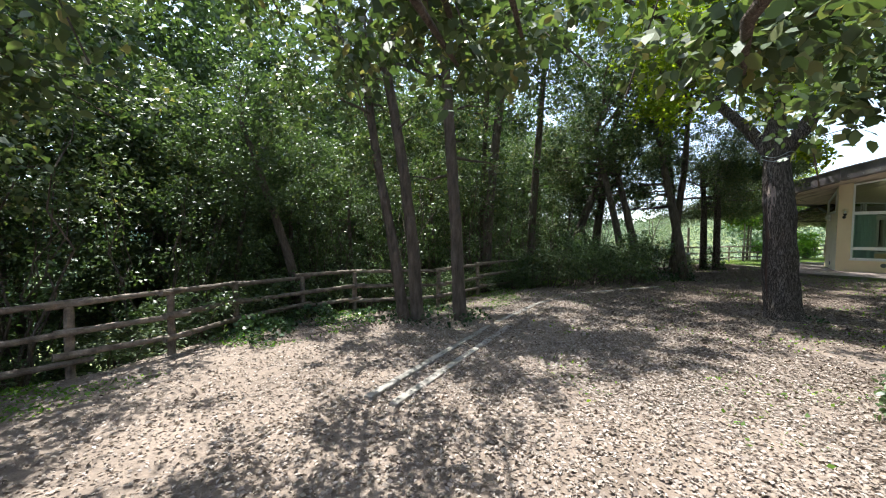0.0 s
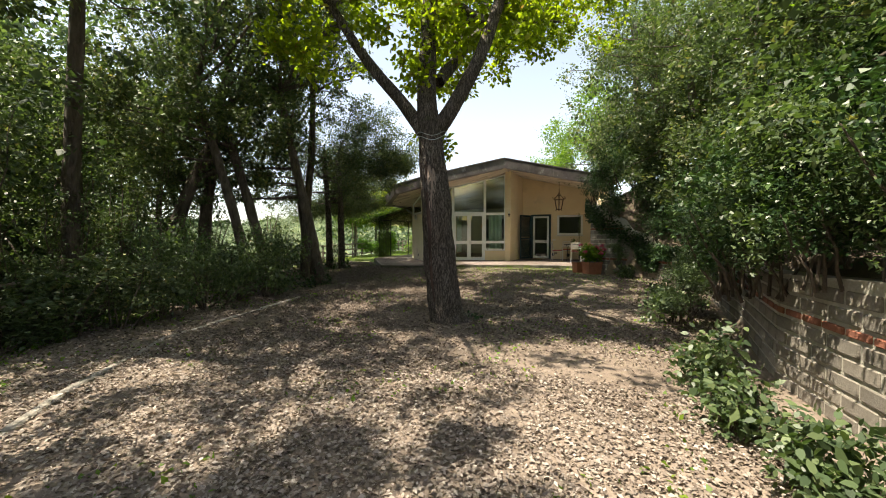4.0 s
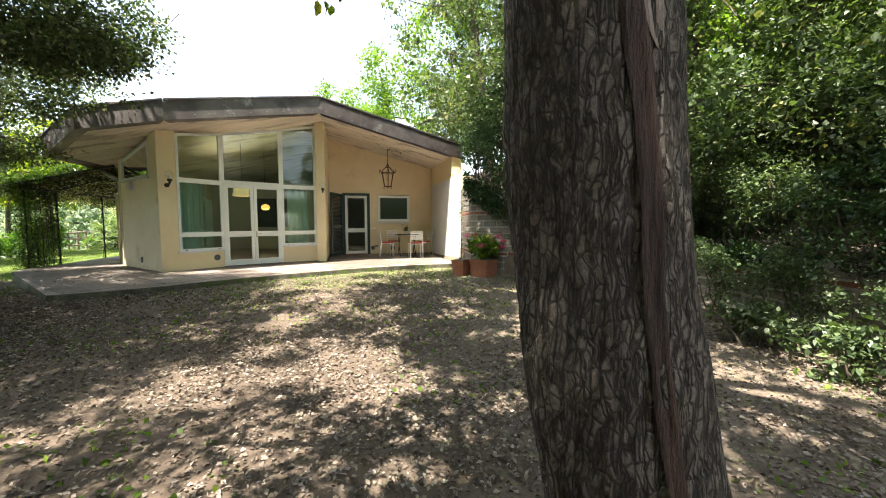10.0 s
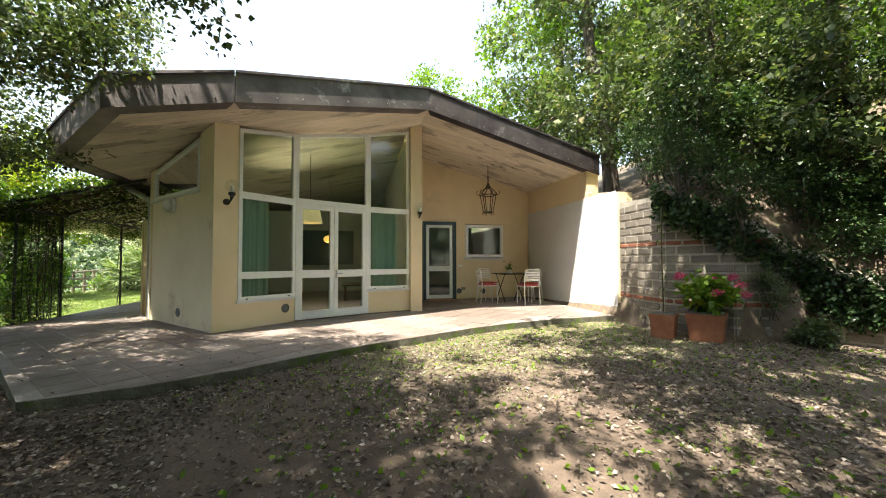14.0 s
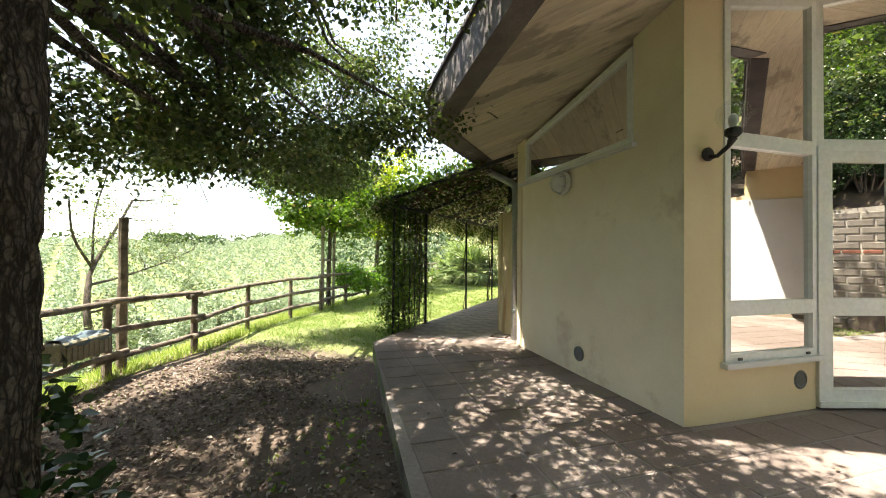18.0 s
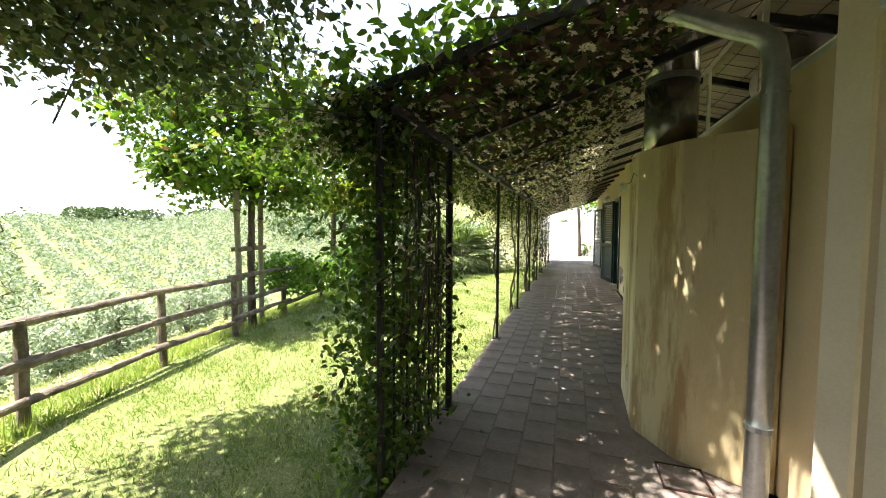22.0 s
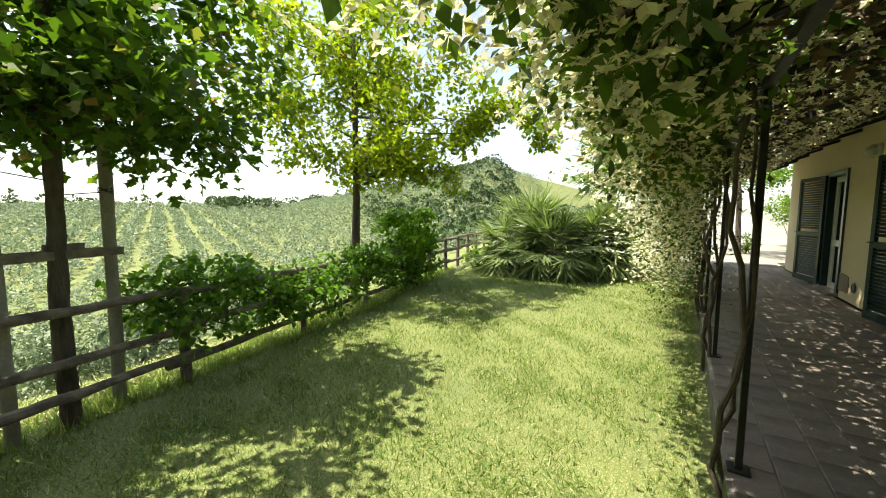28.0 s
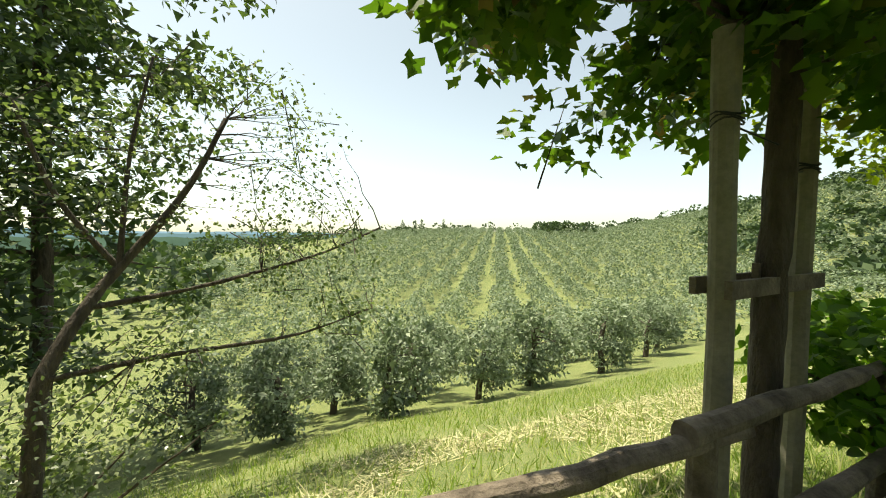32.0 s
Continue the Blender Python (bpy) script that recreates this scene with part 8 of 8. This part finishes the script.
for a, w_, h_ in ((7.5, 9, 5), (9.3, 12, 4.5), (10.6, 8, 6), (12.1, 14, 4.5), (13.4, 9, 5.5), (15.2, 11, 4.5), (4.6, 10, 7)):
    x, y = 21 + 622 * math.sin(radians(a)), 18 + 622 * math.cos(radians(a))
    hs = thing("hill_house", "cream rendered house with clay roof on the far hilltop", "house", "houses on the far hill", (x, y, 3.0))
    Build().box((0, 0, h_ / 2), (w_, 8, h_)).ob("wall", FAR_WALL, hs)
    Build().add([(-w_ / 2 - 0.5, -4.6, h_), (w_ / 2 + 0.5, -4.6, h_), (w_ / 2 + 0.5, 4.6, h_), (-w_ / 2 - 0.5, 4.6, h_), (-w_ / 2 - 0.5, 0, h_ + 2), (w_ / 2 + 0.5, 0, h_ + 2)], [(0, 1, 5, 4), (2, 3, 4, 5), (1, 2, 5), (3, 0, 4), (3, 2, 1, 0)]).ob("roof", FAR_TILE, hs)
    for i in range(3):
        Build().box(((i - 1) * w_ * 0.28, -4.02, h_ * 0.55), (0.9, 0.08, 1.3)).ob("window", RUBBER, hs)

# ---- yard beyond the covered walk ----
setting(Build().prism([(34.02, 9), (46, 9), (46, 17.5), (34.02, 15.2)], -0.2, 0.17).ob("pavement", STONE), "sunlit pale paving beyond the covered walk", "pavement")
setting(Build().prism([(44, 6), (44.3, 6), (44.3, 19), (44, 19)], -0.3, 2.1).ob("wall_far", WHITE_PLASTER), "sunlit cream garden wall", "wall")
setting(Build().prism([(40, 9.5), (44, 9.5), (44, 9.8), (40, 9.8)], 0, 1.7).ob("wall_yard", PLASTER), "low yellow garden wall", "wall")
shrub("clipped_hedge", "clipped green hedge above the garden wall", 301, (42, 11.2, 1.9), (1.8, 1.2, 0.8), 70, 40, BRIGHT, (0.08, 0.028), 0.3, z0=0.15)
tree("garden_tree", "small round-headed tree on the sunny paving", (37.4, 13.6, 0.15), [(0, 0, -0.05), (-0.05, 0.05, 1.0), (-0.1, 0.1, 2.2), (0, 0.2, 3.0)], 0.09, 0.06, [((0, 0.2, 3.0), (2.4, 2.4, 0.75), 60)], BRIGHT, (0.1, 0.04), 40, 0.4, 302, seg=9, rings=10, limbs=8)
shrub("potted_shrub", "small shrub growing at the foot of the garden tree", 303, (37.6, 13.3, 0.55), (0.35, 0.35, 0.4), 16, 34, BRIGHT, (0.06, 0.02), 0.16, z0=0.17)

# ---- fallen leaves, weeds, grass ----
g = np.random.default_rng(31)
n_ = 400000
t_ = g.random(n_) ** 0.9
near_house, loose_ = g.random(n_) < 0.27, g.random(n_) < 0.20
cx = np.interp(t_, [0, 0.25, 0.55, 0.8, 1], [-0.2, 2.0, 6.0, 10.5, 15.5])
cy = np.interp(t_, [0, 0.25, 0.55, 0.8, 1], [2.0, 4.5, 7.2, 9.6, 14.0])
x, y = cx + g.normal(0, 2.6, n_), cy + g.normal(0, 2.6, n_) - 0.35 * (g.random(n_) < 0.4) * 6 * g.random(n_)
x, y = np.where(near_house, g.uniform(11.0, 17.5, n_), x), np.where(near_house, g.uniform(10.5, 17.0, n_), y)
x, y = np.where(loose_, g.uniform(2.5, 15.5, n_), x), np.where(loose_, g.uniform(1.6, 9.0, n_), y)
edge_y, foot_y = np.interp(x, FENCE_X, FENCE_Y), np.interp(x, WALL_X, WALL_Y)
drift = np.array([noise.noise(Vector((a * 0.55, c * 0.55, 5))) for a, c in zip(x, y)])
ok = (y < edge_y + 0.4) & (y > foot_y + 0.15) & (x < 18.2) & ~((x > 16.4) & (y < 14.9)) & (g.random(n_) < np.where(x > 6, 0.7 + 0.9 * drift, 1.0))
front = np.array([inside(TERRACE, a, c) if a > 13.9 else False for a, c in zip(x, y)])
ok &= ~front | (g.random(n_) < 0.012)
x, y, front = x[ok], y[ok], front[ok]
z = np.where(front, T + 0.006, ground_z(x, y) + 0.004 + g.random(len(x)) ** 1.5 * 0.022)
turn = g.uniform(0, 6.2832, len(x))
dr = np.stack([np.cos(turn), np.sin(turn), g.normal(0, 0.16, len(x))], 1)
dark = g.random(len(x)) < np.clip((x - 3.0) / 4.5, 0.1, 0.8)
for w_, mt_, lb_ in ((~dark, DEAD, "dry tan fallen oak leaves covering the yard"), (dark, DEAD_DARK, "damp dark brown fallen leaves covering the yard")):
    tagged(leaves("fallen_leaves", mt_, np.stack([x, y, z], 1)[w_], dr[w_], 0.035, 0.0098, g, LEAF_Q, 0.4, 0.12, vary=0.45), lb_, "leaf litter", kind="stuff")
n_ = 430000
x, y = g.uniform(16.6, 31.5, n_), g.uniform(14.95, 20.6, n_)
edge_y = np.interp(x, FENCE_X, FENCE_Y)
dens = np.where(x < 18.2, 0.35 * np.clip(x - 16.6, 0, 1.6) / 1.6, np.where(x < 26, 1.0, 0.6))
ok = (y < edge_y + 1.0) & (y > np.where(x < 17.9, 15.6, 15.06)) & (g.random(n_) < dens)
x, y = x[ok], y[ok]
tagged(leaves("lawn_grass", GRASS, np.stack([x, y, ground_z(x, y) - 0.005], 1), np.tile([0, 0, 1.0], (len(x), 1)), 0.040, 0.0030, g, LEAF_TRI, 0.1, 0.85, vary=0.6), "short sunny lawn grass with dry tips", "grass", kind="stuff")
n_ = 45000
x, y = g.uniform(14.5, 30, n_), np.zeros(n_)
y = np.interp(x, FENCE_X, FENCE_Y) + g.random(n_) ** 2 * 7 - 0.15
tagged(leaves("slope_grass", MEADOW, np.stack([x, y, ground_z(x, y) - 0.01], 1), np.tile([0, 0, 1.0], (n_, 1)), 0.11, 0.005, g, LEAF_TRI, 0.1, 0.4, vary=0.6), "longer meadow grass on the slope below the fence", "grass", kind="stuff")
n_ = 16000
x = g.uniform(17.5, 30, n_)
y = np.interp(x, FENCE_X, FENCE_Y) + 0.5 + g.random(n_) * 2.6
hay_on = np.array([noise.noise(Vector((a * 0.5, c * 1.4, 6))) > -0.12 for a, c in zip(x, y)])
x, y = x[hay_on], y[hay_on]
turn = g.uniform(0, 6.2832, len(x))
HAY = leafy("mown_hay", [(0, (0.34, 0.32, 0.17)), (0.5, (0.50, 0.47, 0.28)), (1, (0.64, 0.60, 0.40))], 0.2, 0.8, (1.0, 1.0, 0.8))
tagged(leaves("mown_hay", HAY, np.stack([x, y, ground_z(x, y) + 0.02], 1), np.stack([np.cos(turn), np.sin(turn), 0.1 + 0 * turn], 1), 0.16, 0.006, g, LEAF_TRI, 0.1, 0.25, vary=0.5), "pale mown hay lying on the slope below the fence", "hay", kind="stuff")
n_ = 16000
x, y = g.uniform(2, 17, n_), g.uniform(1.5, 15, n_)
ok = np.array([noise.noise(Vector((a * 0.7, c * 0.7, 3))) + (0.35 if a > 12 and c < 10 else 0) > 0.10 for a, c in zip(x, y)]) & (y > np.interp(x, WALL_X, WALL_Y) + 0.2) & (y < np.interp(x, FENCE_X, FENCE_Y)) & np.array([not inside(TERRACE, a, c) for a, c in zip(x, y)])
x, y = x[ok], y[ok]
tagged(leaves("yard_weeds", BRIGHT, np.stack([x, y, ground_z(x, y) + 0.005], 1), g.normal(0, 1, (len(x), 3)) * [1, 1, 0.3] + [0, 0, 0.35], 0.05, 0.016, g, LEAF_Q, 0.2, 0.3), "sparse green weeds and moss in the yard", "weeds", kind="stuff")

n_ = 26000
x = g.uniform(-5.5, 8.5, n_)
y = np.interp(x, FENCE_X, FENCE_Y) + 0.35 - 2.3 * g.random(n_) ** 1.7
ok = np.array([noise.noise(Vector((a * 0.8, c * 0.8, 11))) > -0.02 + 0.25 * (np.interp(a, FENCE_X, FENCE_Y) - c) / 2.3 for a, c in zip(x, y)])
x, y = x[ok], y[ok]
tagged(leaves("fence_foot_weeds", CLIMBER, np.stack([x, y, ground_z(x, y) + 0.005], 1), g.normal(0, 1, (len(x), 3)) * [1, 1, 0.3] + [0, 0, 0.4], 0.045, 0.013, g, LEAF_Q, 0.2, 0.3), "low green weeds and moss along the foot of the fence", "weeds", kind="stuff")
n_ = 12000
x, y = g.uniform(11.2, 16.7, n_), g.uniform(3.6, 10.5, n_)
ok = np.array([not inside(TERRACE, a, c) and noise.noise(Vector((a * 0.9, c * 0.9, 8))) + 0.22 * (a - 13.2) > -0.05 for a, c in zip(x, y)]) & (y > np.interp(x, WALL_X, WALL_Y) + 0.15)
x, y = x[ok], y[ok]
tagged(leaves("yard_grass", GRASS, np.stack([x, y, ground_z(x, y) - 0.004], 1), np.tile([0, 0, 1.0], (len(x), 1)), 0.045, 0.0036, g, LEAF_TRI, 0.1, 0.65, vary=0.6), "thin grass and moss before the terrace edge", "grass", kind="stuff")
n_ = 5000
x, y = g.uniform(14.6, 18.4, n_), g.uniform(12.8, 17.4, n_)
ok = np.array([not inside(TERRACE, a, c) for a, c in zip(x, y)]) & (y < np.interp(x, FENCE_X, FENCE_Y)) & (g.random(n_) < np.clip((x - 14.4) / 3.5, 0, 1))
x, y = x[ok], y[ok]
tagged(leaves("sparse_grass", GRASS, np.stack([x, y, ground_z(x, y) - 0.004], 1), np.tile([0, 0, 1.0], (len(x), 1)), 0.045, 0.0036, g, LEAF_TRI, 0.1, 0.65, vary=0.6), "sparse grass growing through the leaf litter", "grass", kind="stuff")
